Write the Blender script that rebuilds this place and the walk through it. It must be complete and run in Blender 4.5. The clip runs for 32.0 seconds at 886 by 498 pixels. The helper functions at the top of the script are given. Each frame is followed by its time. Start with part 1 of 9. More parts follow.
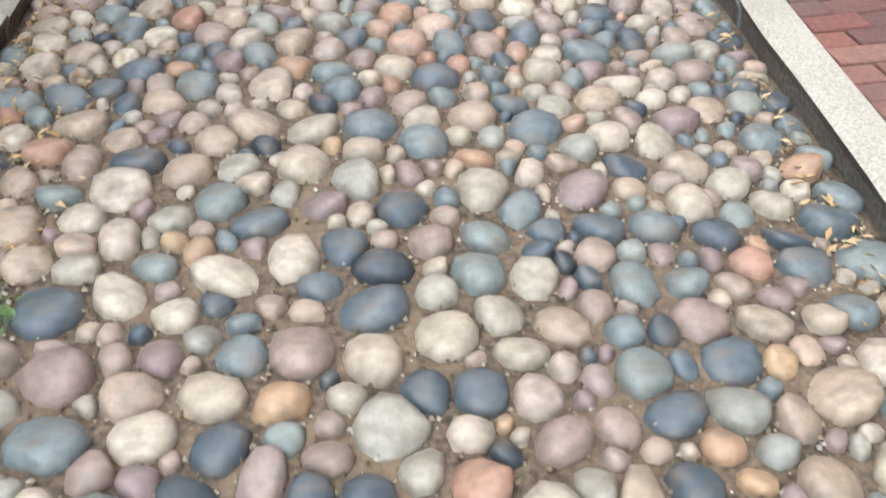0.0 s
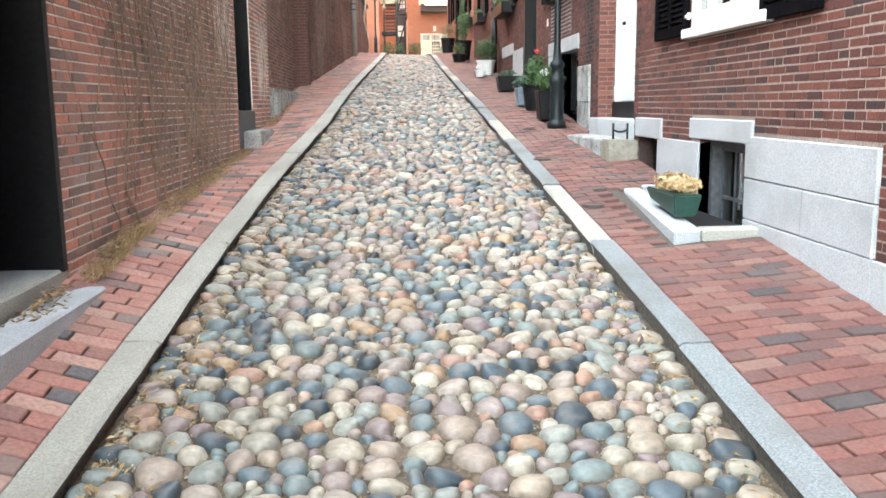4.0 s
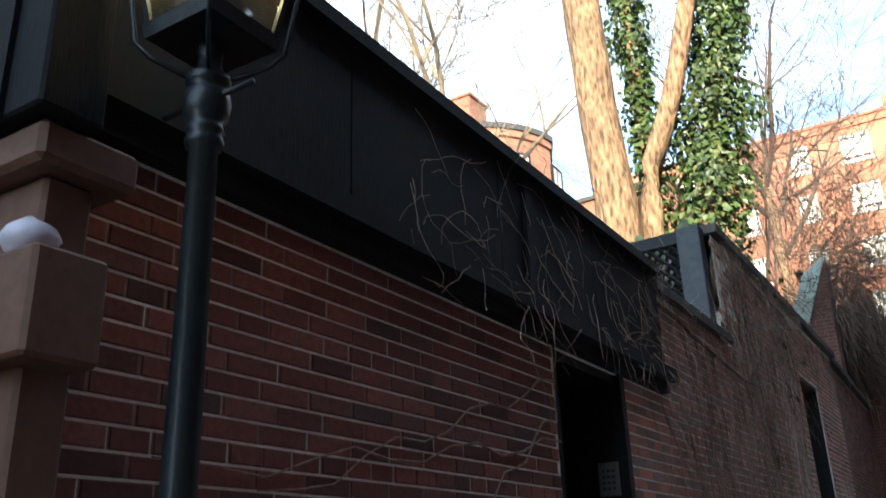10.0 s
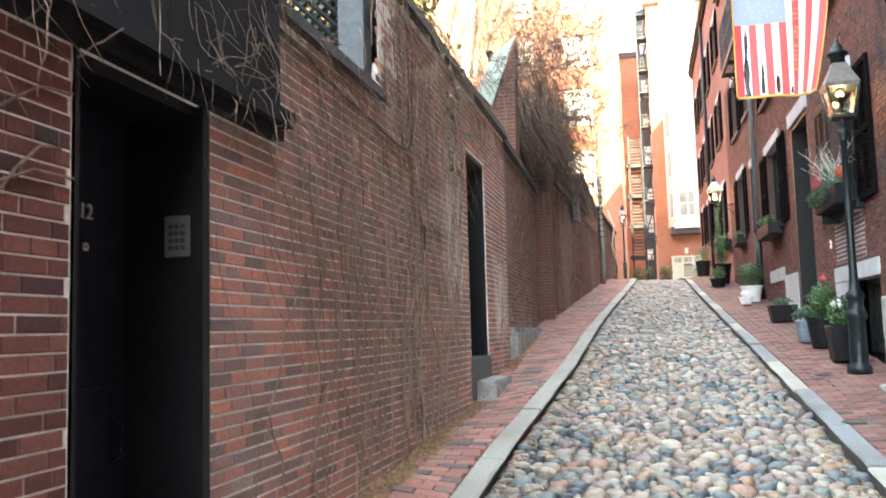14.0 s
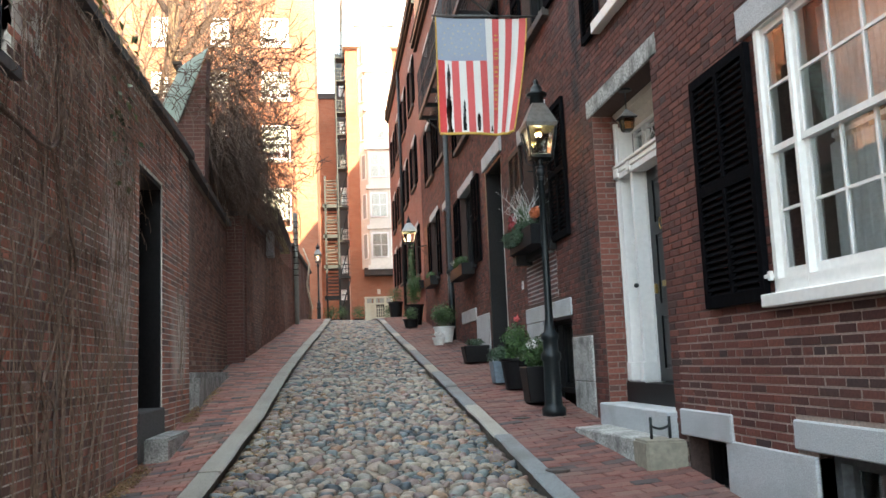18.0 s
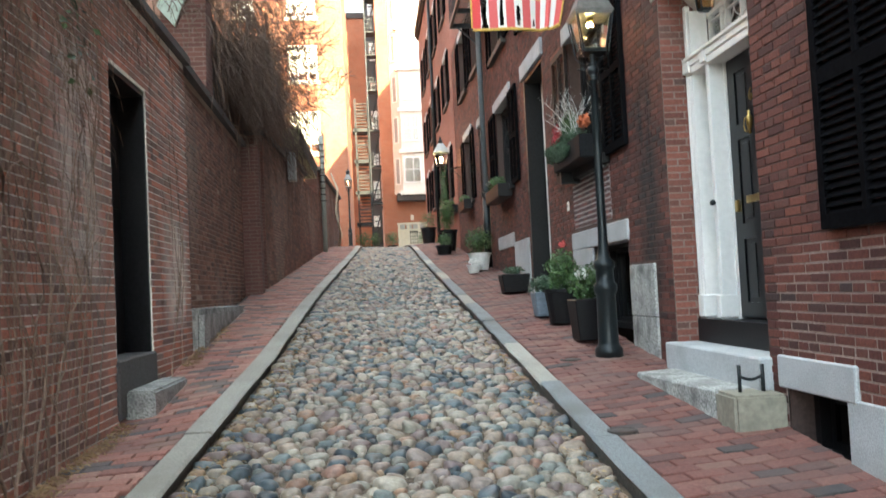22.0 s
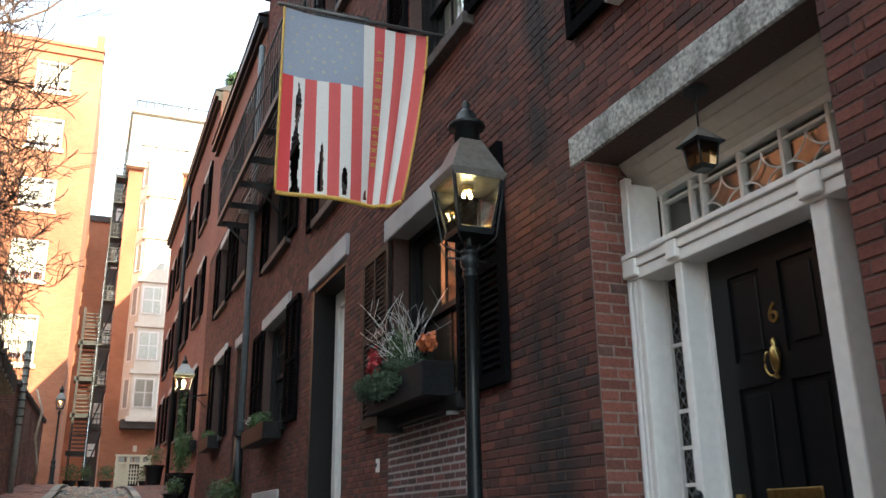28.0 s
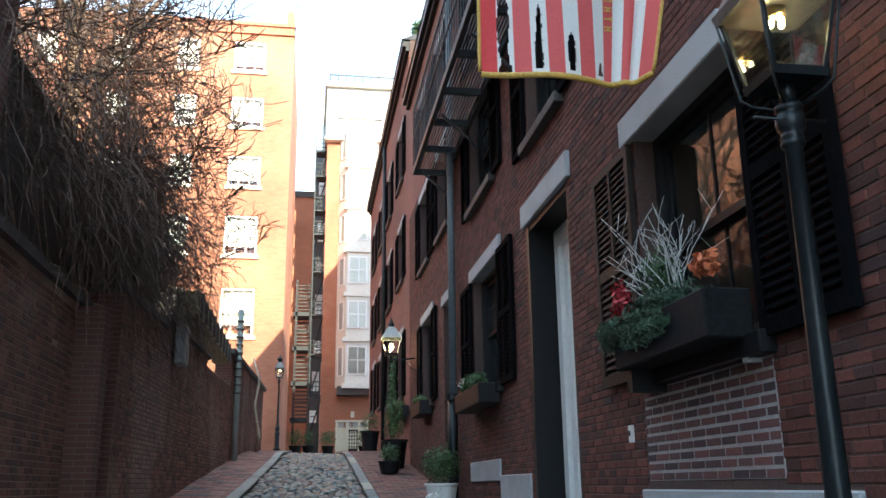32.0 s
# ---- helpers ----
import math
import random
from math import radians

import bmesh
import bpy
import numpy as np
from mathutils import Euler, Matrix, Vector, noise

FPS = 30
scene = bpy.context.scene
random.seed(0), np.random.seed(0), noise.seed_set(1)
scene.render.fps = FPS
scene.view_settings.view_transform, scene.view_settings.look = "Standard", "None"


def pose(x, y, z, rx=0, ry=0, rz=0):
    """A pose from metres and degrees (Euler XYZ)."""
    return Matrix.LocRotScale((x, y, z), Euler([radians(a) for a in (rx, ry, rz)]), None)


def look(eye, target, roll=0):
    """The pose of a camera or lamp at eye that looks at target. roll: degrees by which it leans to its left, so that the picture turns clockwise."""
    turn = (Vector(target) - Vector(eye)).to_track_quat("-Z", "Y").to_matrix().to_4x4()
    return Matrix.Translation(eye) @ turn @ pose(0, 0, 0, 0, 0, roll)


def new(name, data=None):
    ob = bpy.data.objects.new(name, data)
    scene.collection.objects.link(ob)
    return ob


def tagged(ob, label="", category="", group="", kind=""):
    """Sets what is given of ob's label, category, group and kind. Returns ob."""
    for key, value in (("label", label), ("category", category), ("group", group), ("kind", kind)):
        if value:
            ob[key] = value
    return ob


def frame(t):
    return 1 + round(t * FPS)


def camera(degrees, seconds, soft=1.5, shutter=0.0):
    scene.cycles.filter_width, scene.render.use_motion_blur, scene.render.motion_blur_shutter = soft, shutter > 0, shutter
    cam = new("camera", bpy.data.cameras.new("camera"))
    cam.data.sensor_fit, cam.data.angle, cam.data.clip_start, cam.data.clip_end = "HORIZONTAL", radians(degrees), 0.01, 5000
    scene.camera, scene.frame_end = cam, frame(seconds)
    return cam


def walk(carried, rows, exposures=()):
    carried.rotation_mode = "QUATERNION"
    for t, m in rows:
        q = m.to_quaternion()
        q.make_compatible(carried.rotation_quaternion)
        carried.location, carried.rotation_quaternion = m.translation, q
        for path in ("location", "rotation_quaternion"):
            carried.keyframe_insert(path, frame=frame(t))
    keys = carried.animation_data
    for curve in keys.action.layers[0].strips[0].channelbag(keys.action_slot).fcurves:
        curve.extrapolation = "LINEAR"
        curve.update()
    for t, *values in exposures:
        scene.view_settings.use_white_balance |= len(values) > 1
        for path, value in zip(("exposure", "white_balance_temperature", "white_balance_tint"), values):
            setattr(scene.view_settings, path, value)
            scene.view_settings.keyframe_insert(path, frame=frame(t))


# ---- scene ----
cam = camera(54.50, 32.0, soft=1.5, shutter=0.3)
# seconds, x, y, z, yaw, tilt, lean
PATH = [
    (0, -0.170, -0.485, 1.322, -4.31, -35.62, -1.05),
    (0.5, -0.196, -0.399, 1.352, -4.80, -31.06, -0.57),
    (1, -0.169, -0.316, 1.384, -4.00, -26.00, -0.80),
    (1.5, -0.121, -0.253, 1.421, -1.03, -22.70, 0.29),
    (2, -0.087, -0.209, 1.454, -1.14, -19.91, 0.04),
    (2.5, -0.098, -0.176, 1.481, -0.62, -18.10, 0.87),
    (3, -0.147, -0.151, 1.511, -2.39, -14.09, 0.61),
    (3.5, -0.182, -0.141, 1.535, -2.98, -11.43, 0.69),
    (5.5, -0.231, -0.088, 1.584, -3.91, -2.83, 0.21),
    (6, -0.183, -0.097, 1.612, -2.56, 0.31, 0.73),
    (6.5, -0.149, -0.110, 1.622, -0.73, 2.13, 1.19),
    (7, -0.121, -0.132, 1.632, 2.15, 4.11, 2.32),
    (7.5, -0.117, -0.125, 1.635, 6.23, 5.07, 2.85),
    (8, -0.127, -0.123, 1.643, 12.50, 5.64, 2.75),
    (8.5, -0.146, -0.132, 1.677, 20.69, 7.73, 2.62),
    (9, -0.155, -0.073, 1.727, 25.89, 11.01, 1.97),
    (9.5, -0.306, 0.078, 1.711, 28.28, 17.37, 1.97),
    (10, -0.366, 0.129, 1.740, 32.35, 20.75, 1.86),
    (10.5, -0.385, 0.153, 1.742, 33.00, 27.69, 1.63),
    (11, -0.372, 0.206, 1.730, 32.96, 35.06, 0.47),
    (11.5, -0.385, 0.267, 1.746, 32.61, 40.85, 1.16),
    (12, -0.377, 0.382, 1.769, 28.22, 38.48, 2.27),
    (12.5, -0.320, 0.575, 1.779, 18.91, 27.73, 2.39),
    (13, -0.289, 0.797, 1.796, 15.78, 19.99, 3.02),
    (13.5, -0.240, 1.022, 1.786, 15.71, 11.88, 2.14),
    (14, -0.252, 1.179, 1.758, 13.17, 5.44, 1.57),
    (14.5, -0.284, 1.324, 1.739, 8.43, 3.82, 2.18),
    (15, -0.272, 1.421, 1.716, 3.93, 3.44, 1.47),
    (15.5, -0.204, 1.544, 1.707, -0.28, 6.09, -0.19),
    (17.5, -0.242, 1.973, 1.774, -6.39, 8.25, 1.11),
    (18, -0.307, 2.065, 1.796, -7.03, 7.42, 2.33),
    (18.5, -0.347, 2.134, 1.821, -5.56, 7.47, 2.06),
    (19, -0.343, 2.235, 1.821, -4.97, 8.57, 1.33),
    (19.5, -0.330, 2.410, 1.840, -5.09, 7.70, 1.36),
    (20, -0.295, 2.548, 1.835, -3.23, 4.64, 1.91),
    (20.5, -0.200, 2.711, 1.848, -3.57, 8.21, 1.76),
    (21, -0.157, 2.867, 1.857, -2.13, 7.52, -1.08),
    (21.5, -0.177, 3.044, 1.868, -3.12, 7.00, 0.87),
    (22, -0.161, 3.248, 1.862, -4.67, 2.59, 2.83),
    (22.5, -0.059, 3.473, 1.878, -8.78, 0.51, 2.59),
    (23, 0.013, 3.594, 1.915, -14.81, 6.09, 3.24),
    (23.5, 0.048, 3.827, 1.960, -18.88, 9.02, 3.20),
    (24, 0.119, 4.056, 1.989, -23.03, 10.06, 4.01),
    (24.5, 0.130, 4.302, 2.045, -24.00, 12.50, 1.45),
    (25, 0.058, 4.578, 2.096, -24.18, 14.40, 1.74),
    (25.5, -0.003, 4.826, 2.125, -21.83, 13.23, 1.18),
    (27.5, -0.064, 5.839, 2.233, -22.02, 16.68, 2.35),
    (28, -0.065, 6.107, 2.270, -22.15, 17.64, 0.75),
    (28.5, -0.110, 6.364, 2.311, -22.54, 19.23, 3.02),
    (29, -0.098, 6.560, 2.333, -20.75, 17.23, 3.45),
    (29.5, -0.018, 6.748, 2.338, -17.23, 18.33, 3.38),
    (30, 0.038, 6.903, 2.354, -12.41, 15.60, 2.78),
    (30.5, 0.028, 7.071, 2.360, -9.86, 14.12, 1.06),
    (31, -0.033, 7.291, 2.395, -13.93, 15.72, 2.81),
    (31.5, 0.043, 7.440, 2.405, -10.37, 15.52, 2.96),
    (32, 0.142, 7.577, 2.408, -8.60, 15.38, 0.64),
]
EXPOSURES = [
    (0.0, 3.33, 6650, 7), (2.0, 3.48, 6350, 2), (3.5, 3.67, 6250, 1), (6.0, 3.3, 6700, 2), (8.0, 2.82, 6350, 4), (9.0, 2.58, 5550, 0), (9.5, 1.93, 5550, -1), (10.0, 1.58, 5150, -4),
    (10.5, 1.1, 5250, -4), (11.0, 0.6, 5150, -4), (12.0, -0.4, 4900, -1), (13.0, -0.30, 5650, 3), (13.5, 0.85, 6350, 7), (14.0, 3.49, 6000, 0), (15.0, 3.29, 6000, -4), (17.5, 2.44, 6000, -1),
    (19.0, 2.29, 6050, -2), (20.5, 2.39, 6150, -3), (22.0, 2.74, 6050, -3), (23.0, 2.54, 6350, 0), (24.0, 2.29, 6400, -2), (25.0, 2.54, 6550, 3), (28.0, 1.83, 6000, 0), (30.0, 1.63, 5550, -4),
    (32.0, 1.81, 5150, -4)]
walk(cam, [(t, pose(x, y, z, 90 + tilt, lean, yaw)) for t, x, y, z, yaw, tilt, lean in PATH], EXPOSURES)

# ---- light ----
SUN = Vector((0.30, -0.954, 0.0)).normalized()
SUN_UP = radians(20)
to_sun = Vector((SUN.x * math.cos(SUN_UP), SUN.y * math.cos(SUN_UP), math.sin(SUN_UP)))
world = bpy.data.worlds.new("sky")
scene.world = world
world.use_nodes = True
wn = world.node_tree
wn.nodes.clear()
w_out = wn.nodes.new("ShaderNodeOutputWorld")
w_bg = wn.nodes.new("ShaderNodeBackground")
w_sky = wn.nodes.new("ShaderNodeTexSky")
w_sky.sky_type, w_sky.sun_disc = "NISHITA", False
w_sky.sun_elevation, w_sky.sun_rotation = SUN_UP, math.atan2(SUN.x, SUN.y)
w_sky.air_density, w_sky.dust_density, w_sky.ozone_density = 1.0, 1.2, 1.5
w_co = wn.nodes.new("ShaderNodeTexCoord")
w_map = wn.nodes.new("ShaderNodeMapping")
w_map.inputs["Scale"].default_value = (1.0, 1.6, 3.2)
w_map.inputs["Rotation"].default_value = (0.3, 0.2, 0.5)
w_noise = wn.nodes.new("ShaderNodeTexNoise")
w_noise.inputs["Scale"].default_value, w_noise.inputs["Detail"].default_value = 1.9, 7.0
w_noise.inputs["Roughness"].default_value = 0.58
w_ramp = wn.nodes.new("ShaderNodeValToRGB")
w_ramp.color_ramp.elements[0].position, w_ramp.color_ramp.elements[1].position = 0.38, 0.71
w_mix = wn.nodes.new("ShaderNodeMix")
w_mix.data_type = "RGBA"
w_mix.inputs[7].default_value = (12.4, 12.1, 11.7, 1)
wn.links.new(w_co.outputs["Generated"], w_map.inputs["Vector"])
wn.links.new(w_map.outputs["Vector"], w_noise.inputs["Vector"])
wn.links.new(w_noise.outputs["Fac"], w_ramp.inputs["Fac"])
w_sep = wn.nodes.new("ShaderNodeSeparateXYZ")
w_haze = wn.nodes.new("ShaderNodeMapRange")
for q, n in enumerate((0.18, 0.48, 1.0, 0.0)):
    w_haze.inputs[q + 1].default_value = n
w_most = wn.nodes.new("ShaderNodeMath")
w_most.operation = "MAXIMUM"
wn.links.new(w_co.outputs["Generated"], w_sep.inputs[0])
wn.links.new(w_sep.outputs["Z"], w_haze.inputs[0])
wn.links.new(w_ramp.outputs["Color"], w_most.inputs[0])
wn.links.new(w_haze.outputs[0], w_most.inputs[1])
wn.links.new(w_most.outputs[0], w_mix.inputs[0])
w_tint = wn.nodes.new("ShaderNodeMix")
w_tint.data_type, w_tint.blend_type = "RGBA", "MULTIPLY"
w_tint.inputs[0].default_value, w_tint.inputs[7].default_value = 1.0, (1.3, 1.4, 1.5, 1)
wn.links.new(w_sky.outputs["Color"], w_tint.inputs[6])
wn.links.new(w_tint.outputs[2], w_mix.inputs[6])
wn.links.new(w_mix.outputs[2], w_bg.inputs["Color"])
wn.links.new(w_bg.outputs["Background"], w_out.inputs["Surface"])
w_bg.inputs["Strength"].default_value = 0.105
sun_data = bpy.data.lights.new("sun", "SUN")
sun_data.energy, sun_data.angle, sun_data.color = 5.0, radians(0.6), (1.0, 0.75, 0.48)
sun_lamp = new("sun", sun_data)
sun_lamp.matrix_world = look(to_sun * 60, (0, 0, 0))

# ---- tools ----
def base_of(ob):
    while ob.parent:
        ob = ob.parent
    return ob.location.copy()


def thing(name, at, label, category, group="", kind=""):
    ob = new(name)
    ob.location = at
    return tagged(ob, label, category, group, kind)


def part(name, bm, material, parent, label="", smooth=False):
    me = bpy.data.meshes.new(name)
    bm.to_mesh(me)
    bm.free()
    me.materials.append(material)
    if smooth:
        me.shade_smooth()
    ob = new(name, me)
    if "glass" in material.name:
        ob.visible_shadow = False
    if parent:
        me.transform(Matrix.Translation(-base_of(parent)))
        ob.parent = parent
    if label:
        ob["label"] = label
    return ob


def raw(name, verts, faces, material, parent, label="", smooth=False):
    me = bpy.data.meshes.new(name)
    me.from_pydata(verts, [], faces)
    me.materials.append(material)
    if smooth:
        me.shade_smooth()
    ob = new(name, me)
    if "glass" in material.name:
        ob.visible_shadow = False
    if parent:
        me.transform(Matrix.Translation(-base_of(parent)))
        ob.parent = parent
    if label:
        ob["label"] = label
    return ob


def box(bm, x0, x1, y0, y1, z0, z1):
    v = [bm.verts.new((x, y, z)) for x in (x0, x1) for y in (y0, y1) for z in (z0, z1)]
    for f in ((0, 1, 3, 2), (4, 6, 7, 5), (0, 4, 5, 1), (2, 3, 7, 6), (0, 2, 6, 4), (1, 5, 7, 3)):
        bm.faces.new([v[i] for i in f])
    return v


def boxes(*spans):
    bm = bmesh.new()
    for s in spans:
        box(bm, *s)
    return bm


def bevelled(bm, width, segments=1):
    bmesh.ops.bevel(bm, geom=bm.edges[:], offset=width, segments=segments, affect="EDGES", clamp_overlap=True)
    return bm


def roughened(bm, amount, scale):
    for v in bm.verts:
        v.co += noise.noise_vector(v.co * scale) * amount
    return bm


def lathe(bm, profile, at, seg=16):
    rings = []
    for r, z in profile:
        rings.append([bm.verts.new((at[0] + r * math.cos(a), at[1] + r * math.sin(a), at[2] + z))
                      for a in (2 * math.pi * k / seg for k in range(seg))])
    for a, b in zip(rings, rings[1:]):
        for k in range(seg):
            bm.faces.new((a[k], a[(k + 1) % seg], b[(k + 1) % seg], b[k]))
    bm.faces.new(rings[0][::-1])
    bm.faces.new(rings[-1])
    return bm


def frustum(bm, at, half0, z0, half1, z1):
    lo = [bm.verts.new((at[0] + sx * half0, at[1] + sy * half0, at[2] + z0)) for sx, sy in ((-1, -1), (1, -1), (1, 1), (-1, 1))]
    hi = [bm.verts.new((at[0] + sx * half1, at[1] + sy * half1, at[2] + z1)) for sx, sy in ((-1, -1), (1, -1), (1, 1), (-1, 1))]
    bm.faces.new(lo[::-1])
    bm.faces.new(hi)
    for k in range(4):
        bm.faces.new((lo[k], lo[(k + 1) % 4], hi[(k + 1) % 4], hi[k]))
    return bm


def tube_data(verts, faces, points, radii, seg=5):
    """Appends a tapered tube along points to a list of vertices and faces."""
    start = len(verts)
    n = len(points)
    for i, p in enumerate(points):
        d = (points[min(i + 1, n - 1)] - points[max(i - 1, 0)])
        d = d.normalized() if d.length > 1e-9 else Vector((0, 0, 1))
        side = d.orthogonal().normalized()
        if abs(d.z) < 0.99:
            side = d.cross(Vector((0, 0, 1))).normalized()
        up = side.cross(d)
        r = radii[i] if isinstance(radii, list) else radii
        for k in range(seg):
            a = 2 * math.pi * k / seg
            verts.append(p + side * (r * math.cos(a)) + up * (r * math.sin(a)))
    for i in range(n - 1):
        for k in range(seg):
            a, b = start + i * seg + k, start + i * seg + (k + 1) % seg
            faces.append((a, b, b + seg, a + seg))
    faces.append(tuple(start + k for k in range(seg))[::-1])
    faces.append(tuple(start + (n - 1) * seg + k for k in range(seg)))


def tube(name, points, radii, material, parent, seg=8, label="", smooth=True):
    v, f = [], []
    tube_data(v, f, [Vector(p) for p in points], radii, seg)
    return raw(name, v, f, material, parent, label, smooth)


def frame_ring(wall, u0, u1, z0, z1, w0, w1, f, g=None):
    """A four-sided frame in one piece; f is its breadth at the sides, g (foot, head) above and below."""
    a, b = f if isinstance(f, tuple) else (f, f)
    c, d = g if g else (a, a)
    bm = bmesh.new()
    rows = []
    for w in (w0, w1):
        rows.append([bm.verts.new(wall.at(u, w, z)) for u, z in ((u0, z0), (u1, z0), (u1, z1), (u0, z1))])
        rows.append([bm.verts.new(wall.at(u, w, z)) for u, z in ((u0 + a, z0 + c), (u1 - b, z0 + c), (u1 - b, z1 - d), (u0 + a, z1 - d))])
    for p, q in ((0, 1), (1, 3), (3, 2), (2, 0)):
        for k in range(4):
            j = (k + 1) % 4
            bm.faces.new((rows[p][k], rows[p][j], rows[q][j], rows[q][k]))
    bmesh.ops.recalc_face_normals(bm, faces=bm.faces[:])
    return bm


class Wall:
    """A wall plane: u runs along it, w stands out from its face, z is up."""

    def __init__(self, x, y, dx, dy, side):
        k = math.hypot(dx, dy)
        self.o, self.d = Vector((x, y, 0)), Vector((dx / k, dy / k, 0))
        self.n = Vector((self.d.y, -self.d.x, 0)) * side

    def at(self, u, w, z):
        p = self.o + self.d * u + self.n * w
        return Vector((p.x, p.y, z))

    def box(self, bm, u0, u1, w0, w1, z0, z1):
        v = [bm.verts.new(self.at(u, w, z)) for u in (u0, u1) for w in (w0, w1) for z in (z0, z1)]
        for f in ((0, 1, 3, 2), (4, 6, 7, 5), (0, 4, 5, 1), (2, 3, 7, 6), (0, 2, 6, 4), (1, 5, 7, 3)):
            bm.faces.new([v[i] for i in f])

    def boxes(self, *spans):
        bm = bmesh.new()
        for s in spans:
            self.box(bm, *s)
        bmesh.ops.recalc_face_normals(bm, faces=bm.faces[:])
        return bm

    def backing(self, u0, u1, z0, z1, holes, thick=0.32):
        """The masonry behind the bricks, with its openings left free."""
        us = sorted({u0, u1, *(h for a, b, _, _ in holes for h in (a, b) if u0 < h < u1)})
        zs = sorted({z0, z1, *(h for _, _, a, b in holes for h in (a, b) if z0 < h < z1)})
        bm = bmesh.new()
        made = {}

        def corner(i, j, k):
            if (i, j, k) not in made:
                made[i, j, k] = bm.verts.new(self.at(us[i], -thick * k, zs[j]))
            return made[i, j, k]

        solid = set()
        for i in range(len(us) - 1):
            for j in range(len(zs) - 1):
                um, zm = (us[i] + us[i + 1]) / 2, (zs[j] + zs[j + 1]) / 2
                if not any(p < um < q and r < zm < s for p, q, r, s in holes):
                    solid.add((i, j))
        for i, j in solid:
            for k in (0, 1):
                bm.faces.new([corner(*c, k) for c in ((i, j), (i + 1, j), (i + 1, j + 1), (i, j + 1))])
            for di, dj, a, b in ((-1, 0, (i, j), (i, j + 1)), (1, 0, (i + 1, j), (i + 1, j + 1)), (0, -1, (i, j), (i + 1, j)), (0, 1, (i, j + 1), (i + 1, j + 1))):
                if (i + di, j + dj) not in solid:
                    bm.faces.new((corner(*a, 0), corner(*b, 0), corner(*b, 1), corner(*a, 1)))
        bmesh.ops.recalc_face_normals(bm, faces=bm.faces[:])
        return bm


COURSE, BRICK_L, BRICK_H, JOINT = 0.050, 0.167, 0.0425, 0.0075


def brick_faces(verts, faces, wall, a, b, w, z0, z1):
    s = len(verts)
    e = 0.003
    for u, ww, z in ((a, 0, z0), (b, 0, z0), (b, 0, z1), (a, 0, z1), (a + e, w, z0 + e), (b - e, w, z0 + e), (b - e, w, z1 - e), (a + e, w, z1 - e)):
        verts.append(wall.at(u, ww, z))
    faces.extend((tuple(s + i for i in f) for f in ((4, 5, 6, 7), (0, 1, 5, 4), (1, 2, 6, 5), (2, 3, 7, 6), (3, 0, 4, 7))))


def lay_bricks(wall, parent, material, u0, u1, z0, z1, holes, floor, ceil, rng, near=None, header_every=6, proud=0.004, high=None, course=None, lost=0.0, head=None):
    """Courses of bricks on a wall, cut at openings. Those within near (u0, u1, z0, z1) are single bricks.
    With head, the upright joints are filled with that mortar and only the bed joints show the wall's own."""
    verts, faces, singles, fill_v, fill_f = [], [], [], [], []
    course = course or COURSE
    rows = int((z1 - z0) / course)
    for k in range(rows):
        za = z0 + k * course
        zb = za + (high or BRICK_H)
        zm = (za + zb) / 2
        length = 0.098 if k % header_every == header_every - 1 else BRICK_L
        u = u0 - rng.random() * 0.02 - (0.11 if k % 2 else 0.0)
        while u < u1:
            a, b = max(u, u0), min(u + length + rng.uniform(-0.004, 0.004), u1)
            u += length + JOINT
            spans = [(a, b)]
            for p, q, r, s in holes:
                if r - 0.01 < zm < s + 0.01:
                    spans = [t for m, n in spans for t in ((m, min(n, p - 0.004)), (max(m, q + 0.004), n)) if t[1] - t[0] > 0.02]
            for m, n in spans:
                um = (m + n) / 2
                if n - m < 0.02 or zm < floor(um) - 0.03 or zm > ceil(um):
                    continue
                w = proud + rng.uniform(-0.0022, 0.0025)
                if head:
                    brick_faces(fill_v, fill_f, wall, m - 0.004, n + 0.004, 0.0009, za, zb)
                if lost and rng.random() < lost * max(0.0, 0.4 + 2.2 * noise.noise(Vector((um * 1.3, zm * 1.3, 4.0)))):
                    continue
                if near and near[0] < um < near[1] and near[2] < zm < near[3] and n - m > 0.155 and len(singles) < 300:
                    singles.append((um, zm, w))
                else:
                    brick_faces(verts, faces, wall, m, n, w, za, zb)
    if verts:
        tagged(raw("bricks", verts, faces, material, parent), kind="stuff")
    if fill_v:
        tagged(raw("pointing", fill_v, fill_f, head, parent), kind="stuff")
    if singles:
        v, f = [], []
        local = Wall(0, 0, wall.d.x, wall.d.y, 1)
        local.n = wall.n
        tall = high or BRICK_H
        brick_faces(v, f, local, -BRICK_L / 2, BRICK_L / 2, 0.006, -tall / 2, tall / 2)
        me = bpy.data.meshes.new("brick")
        me.from_pydata(v, [], f)
        me.materials.append(material)
        base = base_of(parent)
        for um, zm, w in singles:
            ob = new("brick", me)
            ob.parent = parent
            ob.location = wall.at(um, w - 0.006, zm) - base


def S(y):
    """Height of the climbing lane's bed at y."""
    if y < 26:
        return 0.1072 * y
    if y < 30:
        return 0.1072 * 26 + 0.1072 * (y - 26) - 0.0672 * (y - 26) ** 2 / 8
    return S(29.999) + 0.04 * (y - 30)


def lerp_table(table, y):
    for (a, p), (b, q) in zip(table, table[1:]):
        if y <= b:
            return p + (q - p) * (max(y, a) - a) / (b - a)
    return table[-1][1]


